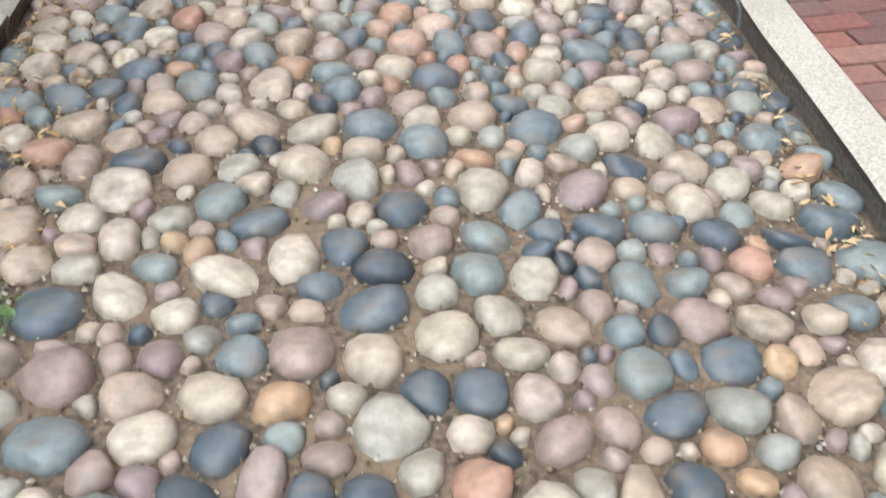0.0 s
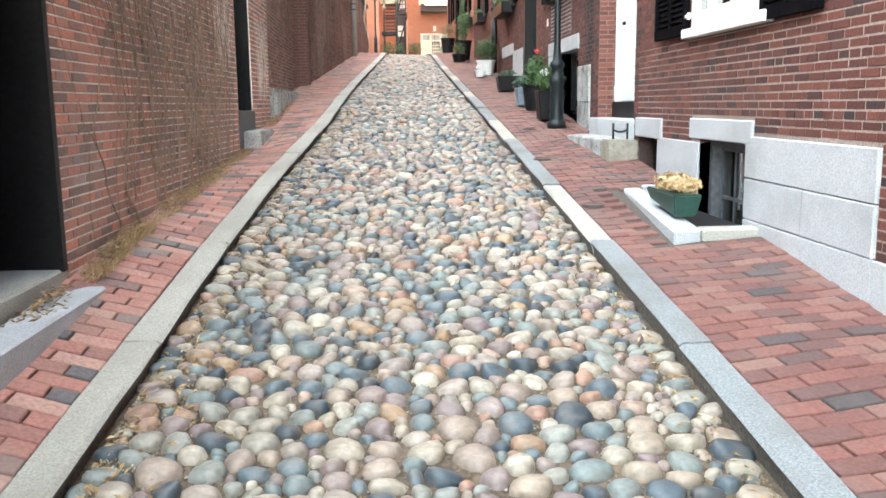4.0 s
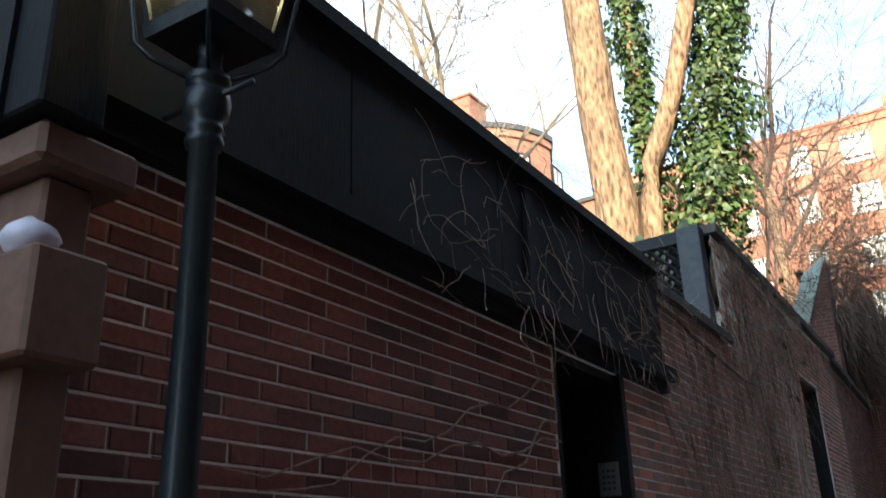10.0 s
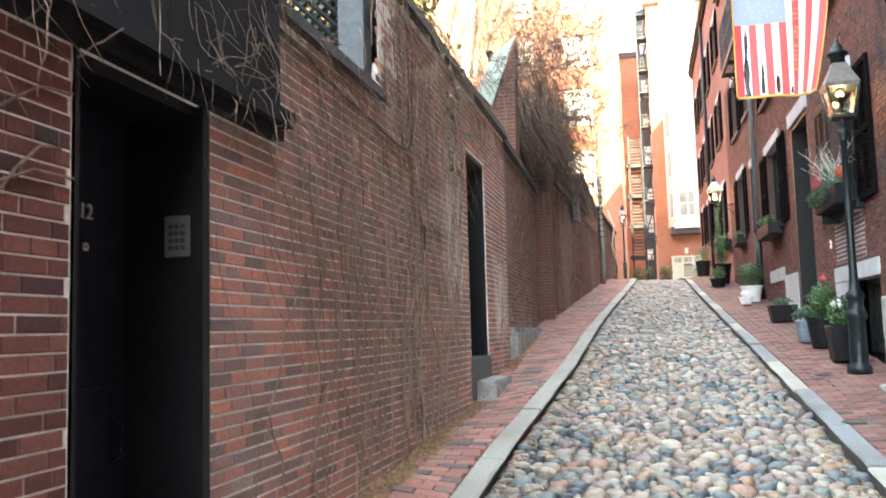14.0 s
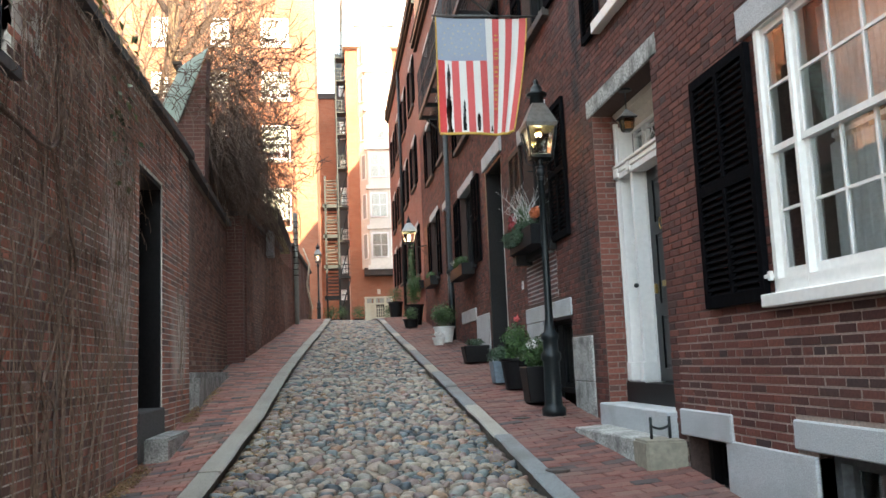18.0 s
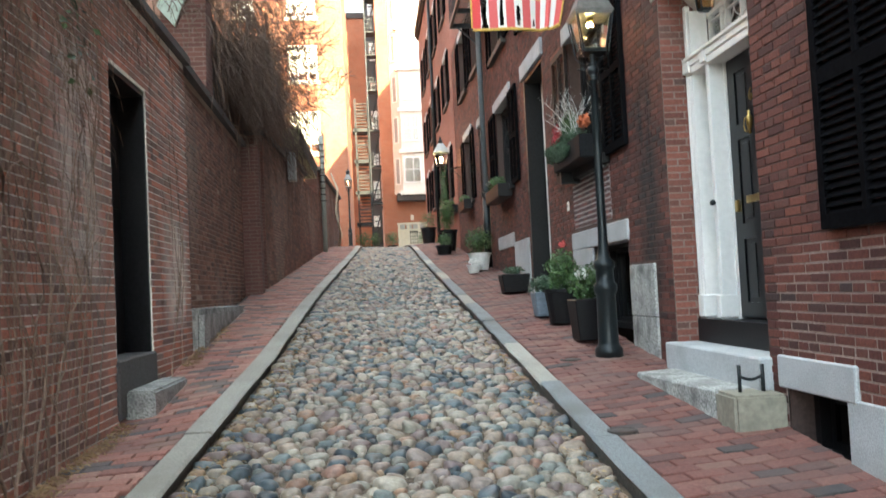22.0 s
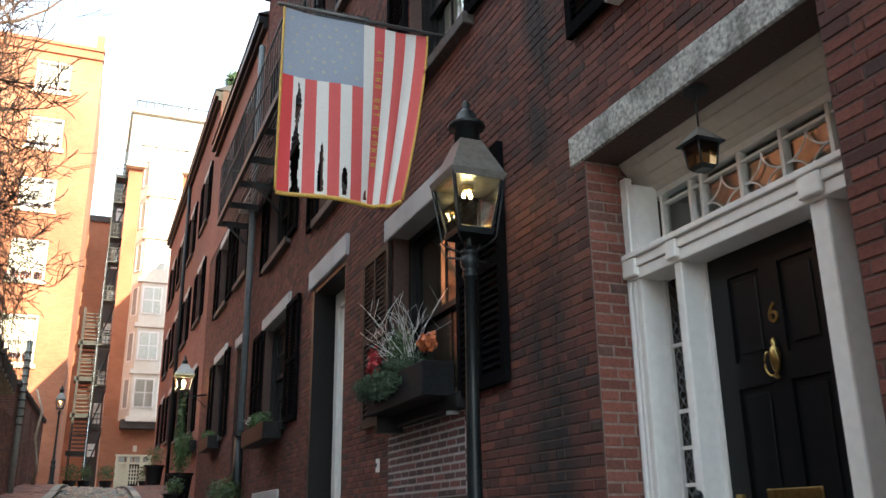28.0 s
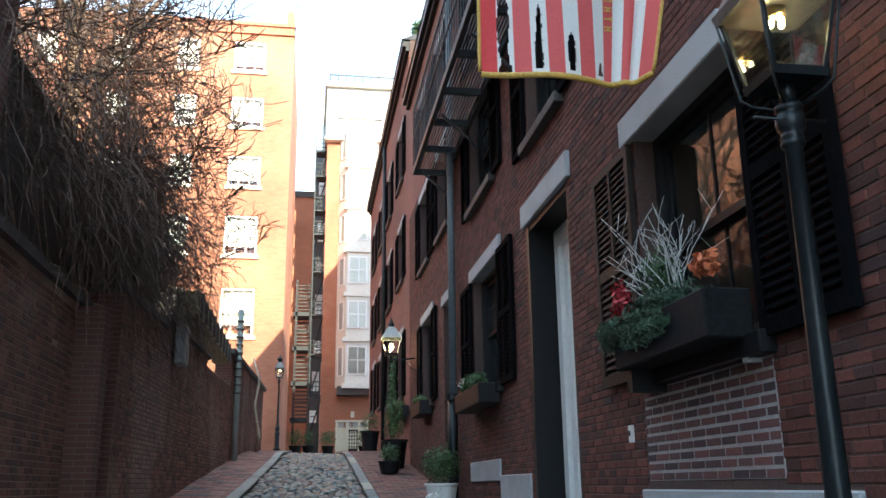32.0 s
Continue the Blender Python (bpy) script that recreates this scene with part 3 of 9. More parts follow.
EARTH = surface("earth", (0.10, 0.085, 0.065), 0.95, 2, 0.3)
ROW_BRICK = brick_sheet("row_brick", (0.16, 0.055, 0.043), (0.23, 0.08, 0.06), (0.22, 0.15, 0.125), 1.0)
YARD_BRICK = brick_sheet("yard_brick", (0.085, 0.068, 0.058), (0.12, 0.092, 0.078), (0.14, 0.12, 0.105), 1.0)
WALL_BRICK = brick_sheet("wall_brick", (0.12, 0.052, 0.043), (0.17, 0.07, 0.055), (0.22, 0.165, 0.14), 1.0)

GRIT = pieces("grit", ((0.0, (0.072, 0.054, 0.036)), (0.5, (0.192, 0.150, 0.096)), (0.85, (0.330, 0.282, 0.204)), (1.0, (0.420, 0.396, 0.348))), 0.9, 90)
RUST_IRON = surface("rusty_iron", (0.045, 0.038, 0.035), 0.7, 60, 0.4, 6, (0.09, 0.055, 0.04), 0.5, 0.4)
SLATE_IRON = surface("weathered_iron_paint", (0.022, 0.025, 0.031), 0.6, 40, 0.4, 3, (0.07, 0.065, 0.06), 0.4)
FLAT_IRON = surface("dull_iron", (0.012, 0.013, 0.015), 0.7, 40, 0.3, spec=0.12)
BRICK_DEEP = pieces("brick_deep_red", ((0.0, (0.091, 0.034, 0.029)), (0.3, (0.163, 0.053, 0.040)), (0.7, (0.224, 0.073, 0.053)), (0.92, (0.295, 0.107, 0.077)), (1.0, (0.082, 0.047, 0.043))), stain_amt=0.55, stain=0.8)
LAMP_ROOF = surface("lamp_roof", (0.12, 0.115, 0.105), 0.32, 30, 0.3, 4, (0.13, 0.085, 0.055), 0.4, 0.1, spec=0.7)
SHUTTER_PAINT = surface("shutter_paint", (0.005, 0.005, 0.006), 0.9, 40, 0.4, 2.0, (0.010, 0.010, 0.011), 0.4, 0.15, spec=0.01)
SHUTTER_BROWN = surface("brown_black_shutter_paint", (0.022, 0.017, 0.015), 0.6, 40, 0.3, 2.0, (0.035, 0.026, 0.021), 0.5, spec=0.2)
STAR_GREY = surface("faded_star", (0.40, 0.39, 0.34), 0.8, 60, 0.1)
BAY_PAINT = surface("bay_paint", (0.68, 0.66, 0.585), 0.6, 6, 0.06, 0.6, (0.46, 0.43, 0.36), 0.4, 0.1)
CREAM = surface("cream_paint", (0.60, 0.56, 0.42), 0.55, 12, 0.08, 1.0, (0.46, 0.43, 0.32), 0.4, 0.1)
MORTAR_OLD = surface("mortar_weathered", (0.34, 0.26, 0.20), 0.95, 50, 0.2, 1.2, (0.20, 0.12, 0.09), 0.8)

# ---- ground, road, kerbs, pavements ----
rng = random.Random(7)


def strip(name, left, right, height, y0, y1, step, mat, label, category, cols=8, kind="structure"):
    verts, faces = [], []
    n = int((y1 - y0) / step) + 1
    for i in range(n):
        y = y0 + (y1 - y0) * i / (n - 1)
        a, b = left(y), right(y)
        for j in range(cols + 1):
            x = a + (b - a) * j / cols
            verts.append((x, y, height(x, y)))
    for i in range(n - 1):
        for j in range(cols):
            p = i * (cols + 1) + j
            faces.append((p, p + 1, p + cols + 2, p + cols + 1))
    return tagged(raw(name, verts, faces, mat, None, smooth=True), label, category, kind=kind)


ground = strip("ground", lambda y: -160, lambda y: 160, lambda x, y: S(min(y, 60)) - 0.25, -90, 240, 2.0, EARTH, "bare earth under and around the hillside lane", "ground", 4)
road = strip("road", lambda y: kerb_left(y) + 0.10, lambda y: kerb_right(y) + 0.05, lambda x, y: road_z(x, y) - 0.018, -12, 44, 0.25, SOIL, "soil bed of the rounded river-stone road", "road", 10)
pavement_left = strip("pavement_left", lambda y: -2.35, lambda y: kerb_left(y) + 0.01, lambda x, y: kerb_top_left(y) - 0.022 + (walk_left(y) - kerb_top_left(y)) * min(1, (kerb_left(y) - x) / max(0.1, kerb_left(y) + 1.8)), -12, 44, 0.25, JOINT_SAND, "narrow red brick pavement on a bed of sand", "pavement", 4)
def pit(x, y):
    """Depth of the basement window well let into the pavement."""
    return 0.5 if x > 1.66 and 5.06 < y < 6.42 else 0.0


pavement_right = strip("pavement_right", lambda y: kerb_right(y) + 0.13, lambda y: XR + 0.02, lambda x, y: kerb_top_right(y) - 0.022 + 0.03 * (x - kerb_right(y) - 0.14) / 0.9 - pit(x, y), -12, 44, 0.08, JOINT_SAND, "worn red brick pavement on a bed of sand", "pavement", 24)
cross_street = strip("cross_street", lambda y: -30, lambda y: 30, lambda x, y: S(y) + 0.06, 44.1, 49.6, 1.0, ASPHALT, "asphalt street crossing at the top of the hill", "road", 4)


def kerb_line(name, inner, outer, top, reveal, mats, lengths, y0, y1, label):
    root = thing(name, (inner(0), 0, top(0)), label, "kerb", kind="structure")
    y = y0
    k = 0
    while y < y1:
        length = rng.uniform(*lengths)
        a, b = y + 0.004, y + length - 0.004
        bm = bmesh.new()
        n = 5
        prev = None
        dz = rng.uniform(-0.008, 0.008)
        for i in range(n + 1):
            yy = a + (b - a) * i / n
            xi, xo, zt = inner(yy), outer(yy), top(yy) + dz
            j = rng.uniform(-0.006, 0.006)
            sgn = 1 if xo > xi else -1
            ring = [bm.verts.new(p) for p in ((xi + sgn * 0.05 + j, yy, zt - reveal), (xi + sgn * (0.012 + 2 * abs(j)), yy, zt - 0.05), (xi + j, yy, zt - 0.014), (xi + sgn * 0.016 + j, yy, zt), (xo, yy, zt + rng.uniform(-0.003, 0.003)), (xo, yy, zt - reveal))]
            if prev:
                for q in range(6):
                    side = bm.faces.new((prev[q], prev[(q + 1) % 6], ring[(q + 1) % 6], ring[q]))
                    # road-facing sides take the darker split granite
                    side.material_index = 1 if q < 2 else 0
            else:
                bm.faces.new(ring)
            prev = ring
        bm.faces.new(prev[::-1])
        bmesh.ops.recalc_face_normals(bm, faces=bm.faces[:])
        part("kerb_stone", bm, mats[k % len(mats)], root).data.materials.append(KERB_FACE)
        y += length
        k += 1
    return root


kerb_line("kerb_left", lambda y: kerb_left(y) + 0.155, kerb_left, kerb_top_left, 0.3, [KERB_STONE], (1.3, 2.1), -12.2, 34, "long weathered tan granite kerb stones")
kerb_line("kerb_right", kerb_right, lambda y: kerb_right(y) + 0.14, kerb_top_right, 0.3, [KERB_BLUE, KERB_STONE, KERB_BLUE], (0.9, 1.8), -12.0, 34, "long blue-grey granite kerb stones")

# ---- left walls ----
LEFT = Wall(XL, 0, 0, 1, 1)
LEFT_HOLES = [(3.28, 4.02, 0.3, 2.60), (8.9, 9.82, 0.9, 3.44)]


def low_top(y):
    return lerp_table(((0, 3.22), (4.6, 3.22), (6.19, 3.25), (6.191, 4.02), (8.8, 4.1), (11.2, 4.12), (11.21, 4.0), (15.6, 4.05)), y)


wall_left = thing("wall_left_1", (XL, 4, walk_left(4)), "old red brick garden wall with pale mortar and bare vines", "wall", kind="structure")
bm = LEFT.backing(1.0, 6.2, -1.3, 3.19, LEFT_HOLES)
part("masonry", bm, MORTAR_PALE, wall_left)
bm = LEFT.backing(6.2, 11.2, 0.4, 4.02, LEFT_HOLES)
part("masonry", bm, MORTAR_PALE, wall_left)

B2 = Wall(-1.86, 11.2, -0.09, 4.4, 1)
wall_left_2 = thing("wall_left_2", (-1.9, 13, walk_left(13)), "brown stuccoed brick wall with a dark sagging coping", "wall", kind="structure")
part("masonry", B2.backing(0, 4.6, 0.8, 4.02, []), MORTAR_OLD, wall_left_2)
C3 = Wall(-1.72, 16.3, 0.55, 14.7, 1)
wall_left_3 = thing("wall_left_3", (-1.5, 20, walk_left(20)), "dark red brick wall of the back yards", "wall", kind="structure")
part("masonry", C3.backing(0, 15.5, 1.2, 4.3, []), WALL_BRICK, wall_left_3)
part("masonry", C3.backing(2.2, 5.5, 4.3, 4.42, []), WALL_BRICK, wall_left_3)
part("masonry", C3.backing(8.5, 15.5, 4.3, 4.95, []), WALL_BRICK, wall_left_3)

# copings
bm = LEFT.boxes((6.15, 11.25, -0.36, 0.06, 4.02, 4.09))
part("coping", roughened(bm, 0.01, 3), COPING, wall_left, "dark weathered coping")
bm = LEFT.boxes((4.62, 6.2, -0.36, 0.05, 3.19, 3.25))
part("coping", roughened(bm, 0.01, 3), COPING, wall_left, "dark weathered coping")
bm = B2.boxes((0.0, 4.65, -0.36, 0.07, 4.02, 4.10))
part("coping", roughened(bm, 0.015, 3), COPING, wall_left_2, "dark weathered coping")
bm = C3.boxes((0, 2.2, -0.36, 0.06, 4.3, 4.38), (2.205, 5.6, -0.36, 0.07, 4.42, 4.5), (8.4, 15.6, -0.36, 0.07, 4.95, 5.04))
part("coping", roughened(bm, 0.01, 3), COPING, wall_left_3, "dark weathered coping")

# ---- the brick row on the other side ----
ROW = Wall(XR, 0, 0, 1, -1)
if ROW.n.x > 0:
    ROW.n = -ROW.n
if LEFT.n.x < 0:
    LEFT.n = -LEFT.n

# ---- windows, shutters, doors ----
def window(parent, u0, u1, z0, z1, frame, nx=3, nz=4, recess=0.09, wall=None, split=True, curtain=True, rail=0.045, bar=0.016, near=True, f=0.055, foot=None):
    """A sash window set back in its opening, with a frame, sashes, bars and panes."""
    wall = wall or ROW
    w = -recess
    fa, fb = f if isinstance(f, tuple) else (f, f)
    fc = foot or min(fa, fb)
    fd = min(fa, fb)
    zm = (z0 + fc + z1 - fd) / 2
    win = part("window", frame_ring(wall, u0, u1, z0, z1, w - 0.10, w, (fa, fb), (fc, fd)), frame, parent)
    a, b = u0 + fa, u1 - fb
    deep = 0.5 if recess < 0.03 else 1.0
    sashes = [(zm - rail / 3, z1 - fd, w - 0.045 * deep), (z0 + fc, zm + rail / 3, w - 0.08 * deep)] if split else [(z0 + fc, z1 - fd, w - 0.06)]
    glazing = []
    rows = max(1, nz // len(sashes))
    for c, d, ww in sashes:
        low = rail if c > zm - 0.1 or not split else rail * 1.5
        part("sash", frame_ring(wall, a, b, c, d, ww - 0.03, ww, rail, (low, rail * 0.7 if c < zm - 0.1 else rail)), frame, win)
        ua, ub, za, zb = a + rail, b - rail, c + low, d - rail * 0.7
        for i in range(1, nx):
            u = ua + (ub - ua) * i / nx
            part("muntin", wall.boxes((u - bar / 2, u + bar / 2, ww - 0.025, ww - 0.004, za, zb)), frame, win)
        for i in range(1, rows):
            z = za + (zb - za) * i / rows
            part("muntin", wall.boxes((ua, ub, ww - 0.024, ww - 0.005, z - bar / 2, z + bar / 2)), frame, win)
        glazing.append((ua, ub, za, zb, ww, rows))
    for ua, ub, za, zb, ww, rows in glazing:
        cells = [(ua, ub, za, zb)]
        if near:
            cells = [(ua + (ub - ua) * i / nx, ua + (ub - ua) * (i + 1) / nx, za + (zb - za) * j / rows, za + (zb - za) * (j + 1) / rows) for i in range(nx) for j in range(rows)]
        for p, q, r, s in cells:
            ob = part("pane", wall.boxes((p, q, ww - 0.016, ww - 0.012, r, s)), GLASS, win)
            ob.visible_shadow = False
    part("room", wall.boxes((u0, u1, -1.25, -1.2, z0, z1), (u0, u0 + 0.02, -1.2, w - 0.11, z0, z1), (u1 - 0.02, u1, -1.2, w - 0.11, z0, z1), (u0, u1, -1.2, w - 0.11, z0, z0 + 0.02), (u0, u1, -1.2, w - 0.11, z1 - 0.02, z1)), ROOM, win, "dim room behind the glass")
    if curtain:
        for p, q in ((u0 + 0.03, u0 + (u1 - u0) * 0.33), (u1 - (u1 - u0) * 0.33, u1 - 0.03)):
            verts, faces = [], []
            n = 26
            for i in range(n + 1):
                u = p + (q - p) * i / n
                d = w - 0.2 + 0.018 * math.sin(i * 1.9)
                verts += [wall.at(u, d, z0 + 0.02), wall.at(u, d, z1 - 0.02)]
            faces = [(2 * i, 2 * i + 2, 2 * i + 3, 2 * i + 1) for i in range(n)]
            raw("curtain", verts, faces, CURTAIN, win, "pale pleated curtain", True)
    return win


def shutter(parent, u0, u1, z0, z1, wall=None, cols=2, near=True, tilt=0.0, mat=None):
    wall = wall or ROW
    mat = mat or SHUTTER_PAINT
    s, t0, t1 = 0.05, 0.012, 0.048
    zm = z0 + (z1 - z0) * 0.5
    sh = part("shutter", frame_ring(wall, u0, u1, z0, z1, t0, t1, s, (0.07, 0.06)), mat, parent)
    part("mid_rail", wall.boxes((u0 + s, u1 - s, t0, t1 - 0.002, zm - 0.035, zm + 0.035)), mat, sh)
    if cols == 2:
        um = (u0 + u1) / 2
        for c, d in ((z0 + 0.07, zm - 0.035), (zm + 0.035, z1 - 0.06)):
            part("stile", wall.boxes((um - 0.018, um + 0.018, t0, t1 + 0.003, c, d)), mat, sh)
    step = 0.042
    cols_u = [(u0 + s, (u0 + u1) / 2 - 0.018), ((u0 + u1) / 2 + 0.018, u1 - s)] if cols == 2 else [(u0 + s, u1 - s)]
    allv, allf = [], []
    for a, b in cols_u:
        v, f = [], []
        for u, w, z in ((a, t0 + 0.004, 0.03), (b, t0 + 0.004, 0.03), (b, t1 - 0.004, -0.006), (a, t1 - 0.004, -0.006), (a, t0 + 0.004, 0.037), (b, t0 + 0.004, 0.037), (b, t1 - 0.004, 0.001), (a, t1 - 0.004, 0.001)):
            v.append(wall.at(u, w, z))
        f = [(0, 1, 2, 3), (7, 6, 5, 4), (3, 2, 6, 7), (0, 4, 5, 1)]
        me = None
        for c, d in ((z0 + 0.07, zm - 0.035), (zm + 0.035, z1 - 0.06)):
            n = round((d - c) / step)
            for i in range(n):
                z = c - 0.004 + (d - c - 0.031) * i / (n - 1)
                if near:
                    if me is None:
                        me = bpy.data.meshes.new("slat")
                        me.from_pydata([p - base_of(parent) for p in v], [], f)
                        me.materials.append(mat)
                    ob = new("slat", me)
                    ob.parent = sh
                    ob.location = (0, 0, z)
                else:
                    k = len(allv)
                    allv += [p + Vector((0, 0, z)) for p in v]
                    allf += [tuple(k + i2 for i2 in ff) for ff in f]
    if allv:
        tagged(raw("slats", allv, allf, mat, sh), kind="stuff")
    return sh


def lintel(parent, u0, u1, z0, z1, out=0.03, mat=None, deep=0.3):
    bm = bevelled(ROW.boxes((u0, u1, -deep, out, z0 - 0.005, z1)), 0.008)
    return part("lintel", bm, mat or GRANITE, parent)


def sill(parent, u0, u1, z0, z1, out=0.07, mat=None):
    return part("sill", bevelled(ROW.boxes((u0, u1, -0.1, out, z0, z1)), 0.006), mat or GRANITE, parent)


def panelled_door(parent, u0, u1, z0, z1, w, mat, rows=((0.06, 0.3), (0.36, 0.68), (0.74, 0.94))):
    """A door leaf with sunk panels."""
    door = part("door", ROW.boxes((u0, u1, w - 0.045, w - 0.014, z0, z1)), mat, parent)
    h = z1 - z0
    um = (u0 + u1) / 2
    edges = [0.0] + [k for r in rows for k in r] + [1.0]
    for a, b in zip(edges[::2], edges[1::2]):
        part("door_rail", ROW.boxes((u0, u1, w - 0.014, w, z0 + h * a, z0 + h * b)), mat, door)
    for a, b in rows:
        for p, q in ((u0, u0 + 0.11), (um - 0.05, um + 0.05), (u1 - 0.11, u1)):
            part("door_stile", ROW.boxes((p, q, w - 0.014, w, z0 + h * a, z0 + h * b)), mat, door)
        for p, q in ((u0 + 0.14, um - 0.08), (um + 0.08, u1 - 0.14)):
            part("door_panel", bevelled(ROW.boxes((p, q, w - 0.014, w - 0.005, z0 + h * a + 0.03, z0 + h * b - 0.03)), 0.004), mat, door)
    return door


def house(u0, u1, top, holes, base, label):
    root = thing("townhouse", (XR, (u0 + u1) / 2, walk_right((u0 + u1) / 2)), label, "house", "brick row houses")
    part("wall", ROW.backing(u0, u1, S(u0) - 0.4, top, holes, 0.35), MORTAR_RED, root)
    for q in ((XR + 1.3, XR + 9, u0, u1, S(u0) - 0.4, top), (XR + 0.35, XR + 1.3, u0, u0 + 0.2, S(u0) - 0.4, top), (XR + 0.35, XR + 1.3, u1 - 0.2, u1, S(u0) - 0.4, top)):
        part("wall", boxes(q), ROW_BRICK, root)
    bm = bmesh.new()
    ridge = top + 2.2
    pts = [(XR - 0.18, top), (XR + 4.6, ridge), (XR + 9.2, top)]
    lo = [bm.verts.new((x, u0 - 0.02, z)) for x, z in pts]
    hi = [bm.verts.new((x, u1 - 0.03, z)) for x, z in pts]
    bm.faces.new(lo[::-1])
    bm.faces.new(hi)
    for k in range(3):
        bm.faces.new((lo[k], lo[(k + 1) % 3], hi[(k + 1) % 3], hi[k]))
    part("roof", bm, ROOF, root)
    part("cornice", ROW.boxes((u0, u1 - 0.02, 0.0, 0.16, top - 0.16, top - 0.04), (u0, u1 - 0.02, 0.0, 0.09, top - 0.26, top - 0.16)), BLACK_PAINT, root, "dark wooden cornice with gutter")
    return root


row_rng = random.Random(11)

# house with the white-framed window and the black door numbered 6
H6 = [(5.12, 6.36, 2.08, 3.54), (7.93, 9.40, 1.2, 3.934), (5.27, 6.14, 0.4, 1.28), (7.13, 7.74, 0.4, 1.24), (7.95, 8.95, 4.66, 6.05), (5.2, 6.3, 4.66, 6.05), (5.2, 6.3, 7.0, 8.2), (7.95, 8.95, 7.0, 8.2)]
house6 = house(-2.0, 9.75, 10.6, H6, 1.3, "red brick row house with white window frame and black door")
lay_bricks(ROW, house6, BRICK_RED, -2.0, 9.75, 0.3, 10.4, H6 + [(3.735, 5.26, 0, 1.325), (-3, 3.735, 0, 0.80), (6.14, 7.13, 0, 1.25), (5.18, 6.32, 1.28, 1.425), (7.04, 7.80, 1.24, 1.41), (7.80, 9.525, 3.934, 4.10), (5.02, 6.55, 3.54, 3.72), (4.98, 6.46, 2.01, 2.08)], lambda u: walk_right(u), lambda u: 10.3, row_rng, (3.2, 7.8, 1.35, 2.05))

# unseen shell added downhill so that the low sun misses the left wall
house(-40.0, -2.02, 9.2, [], 1.0, "unseen brick row house added down the hill to block the sun")

# house with the lamp in front, window box and flag
H8 = [(10.95, 12.22, 3.02, 4.42), (13.6, 14.86, 1.3, 4.66), (16.05, 17.5, 3.4, 4.76), (10.7, 11.85, 5.5, 6.9), (13.65, 14.7, 5.4, 6.7), (16.2, 17.55, 5.66, 7.0), (13.65, 14.7, 7.6, 8.8), (16.2, 17.4, 7.6, 8.8), (10.45, 11.6, 1.2, 2.2)]
house8 = house(9.75, 18.62, 10.8, H8, 2.0, "red brick row house with black shutters and a flag")
PATCH = (10.9, 12.36, 2.42, 2.93)
lay_bricks(ROW, house8, BRICK_RED, 9.75, 18.62, 1.0, 10.6, H8 + [PATCH, (9.75, 10.45, 0, 1.98), (10.4, 12.42, 2.2, 2.38), (11.6, 12.42, 0, 2.2), (11.0, 12.37, 4.42, 4.6), (13.5, 14.95, 4.66, 4.87), (15.95, 17.64, 4.76, 4.92), (15.0, 16.3, 0, 2.5), (16.2, 17.8, 2.45, 2.66)], lambda u: walk_right(u), lambda u: 10.5, row_rng)
patch_v, patch_f = [], []
for k in range(int((PATCH[3] - PATCH[2]) / COURSE)):
    za = PATCH[2] + 0.004 + k * COURSE
    u = PATCH[0] - (0.06 if k % 2 else 0.0)
    while u < PATCH[1]:
        n = row_rng.uniform(0.13, 0.165)
        if min(u + n, PATCH[1]) - max(u, PATCH[0]) > 0.03:
            brick_faces(patch_v, patch_f, ROW, max(u, PATCH[0]), min(u + n, PATCH[1] - row_rng.uniform(0.0, 0.03)), 0.007 + row_rng.uniform(-0.001, 0.002), za, za + 0.0375)
        u += n + 0.011
tagged(raw("bricks", patch_v, patch_f, BRICK_PATCH, house8), kind="stuff")
part("mortar_patch", ROW.boxes((PATCH[0] - 0.004, PATCH[1] - 0.03, -0.01, 0.004, PATCH[2], PATCH[3])), MORTAR_WHITE, house8, "freshly repointed patch of white mortar")

def brick_front(root, u0, u1, z0, z1, holes):
    """Brickwork of fronts too far off to lay brick by brick."""
    part("brickwork", Wall.backing(FRONT, u0, u1, z0, z1, holes, 0.012), ROW_BRICK, root)


FRONT = Wall(XR - 0.012, 0, 0, 1, -1)
H10 = [(19.0, 19.85, 2.0, 4.95), (21.0, 22.3, 3.7, 5.1), (19.3, 20.3, 6.1, 7.4), (21.4, 22.5, 6.1, 7.4), (19.3, 20.3, 8.2, 9.3), (21.4, 22.5, 8.2, 9.3)]
house10 = house(18.62, 24.2, 10.3, H10, 2.9, "red brick row house with shuttered windows and a deep doorway")
lay_bricks(ROW, house10, BRICK_RED, 18.62, 24.2, 2.0, 7.6, H10 + [(18.9, 19.95, 4.95, 5.1), (20.9, 22.4, 5.1, 5.26)], lambda u: walk_right(u), lambda u: 7.5, row_rng)
brick_front(house10, 18.62, 24.2, 7.62, 10.2, H10)
H12 = [(25.4, 26.4, 4.2, 5.5), (28.2, 29.2, 4.3, 5.6), (30.8, 31.8, 4.5, 5.8), (33.4, 34.4, 4.6, 5.9)] + [(u, u + 1.0, z, z + 1.25) for z in (6.7, 9.0) for u in (25.4, 28.2, 30.8, 33.4)]
house12 = house(24.2, 36.0, 11.7, H12, 3.4, "tall last red brick house of the row near the hilltop")
brick_front(house12, 24.2, 36.0, 2.6, 11.6, H12)
# no. 6: repointed lower front
LOWER = Wall(XR - 0.0012, 0, 0, 1, -1)
part("mortar_patch", LOWER.backing(-2.0, 7.8, 0.5, 2.0, H6 + [(3.735, 5.26, 0, 1.325), (-3, 3.735, 0, 0.80), (6.14, 7.13, 0, 1.25)], 0.01), MORTAR_BED, house6, "pale repointed mortar below the window")
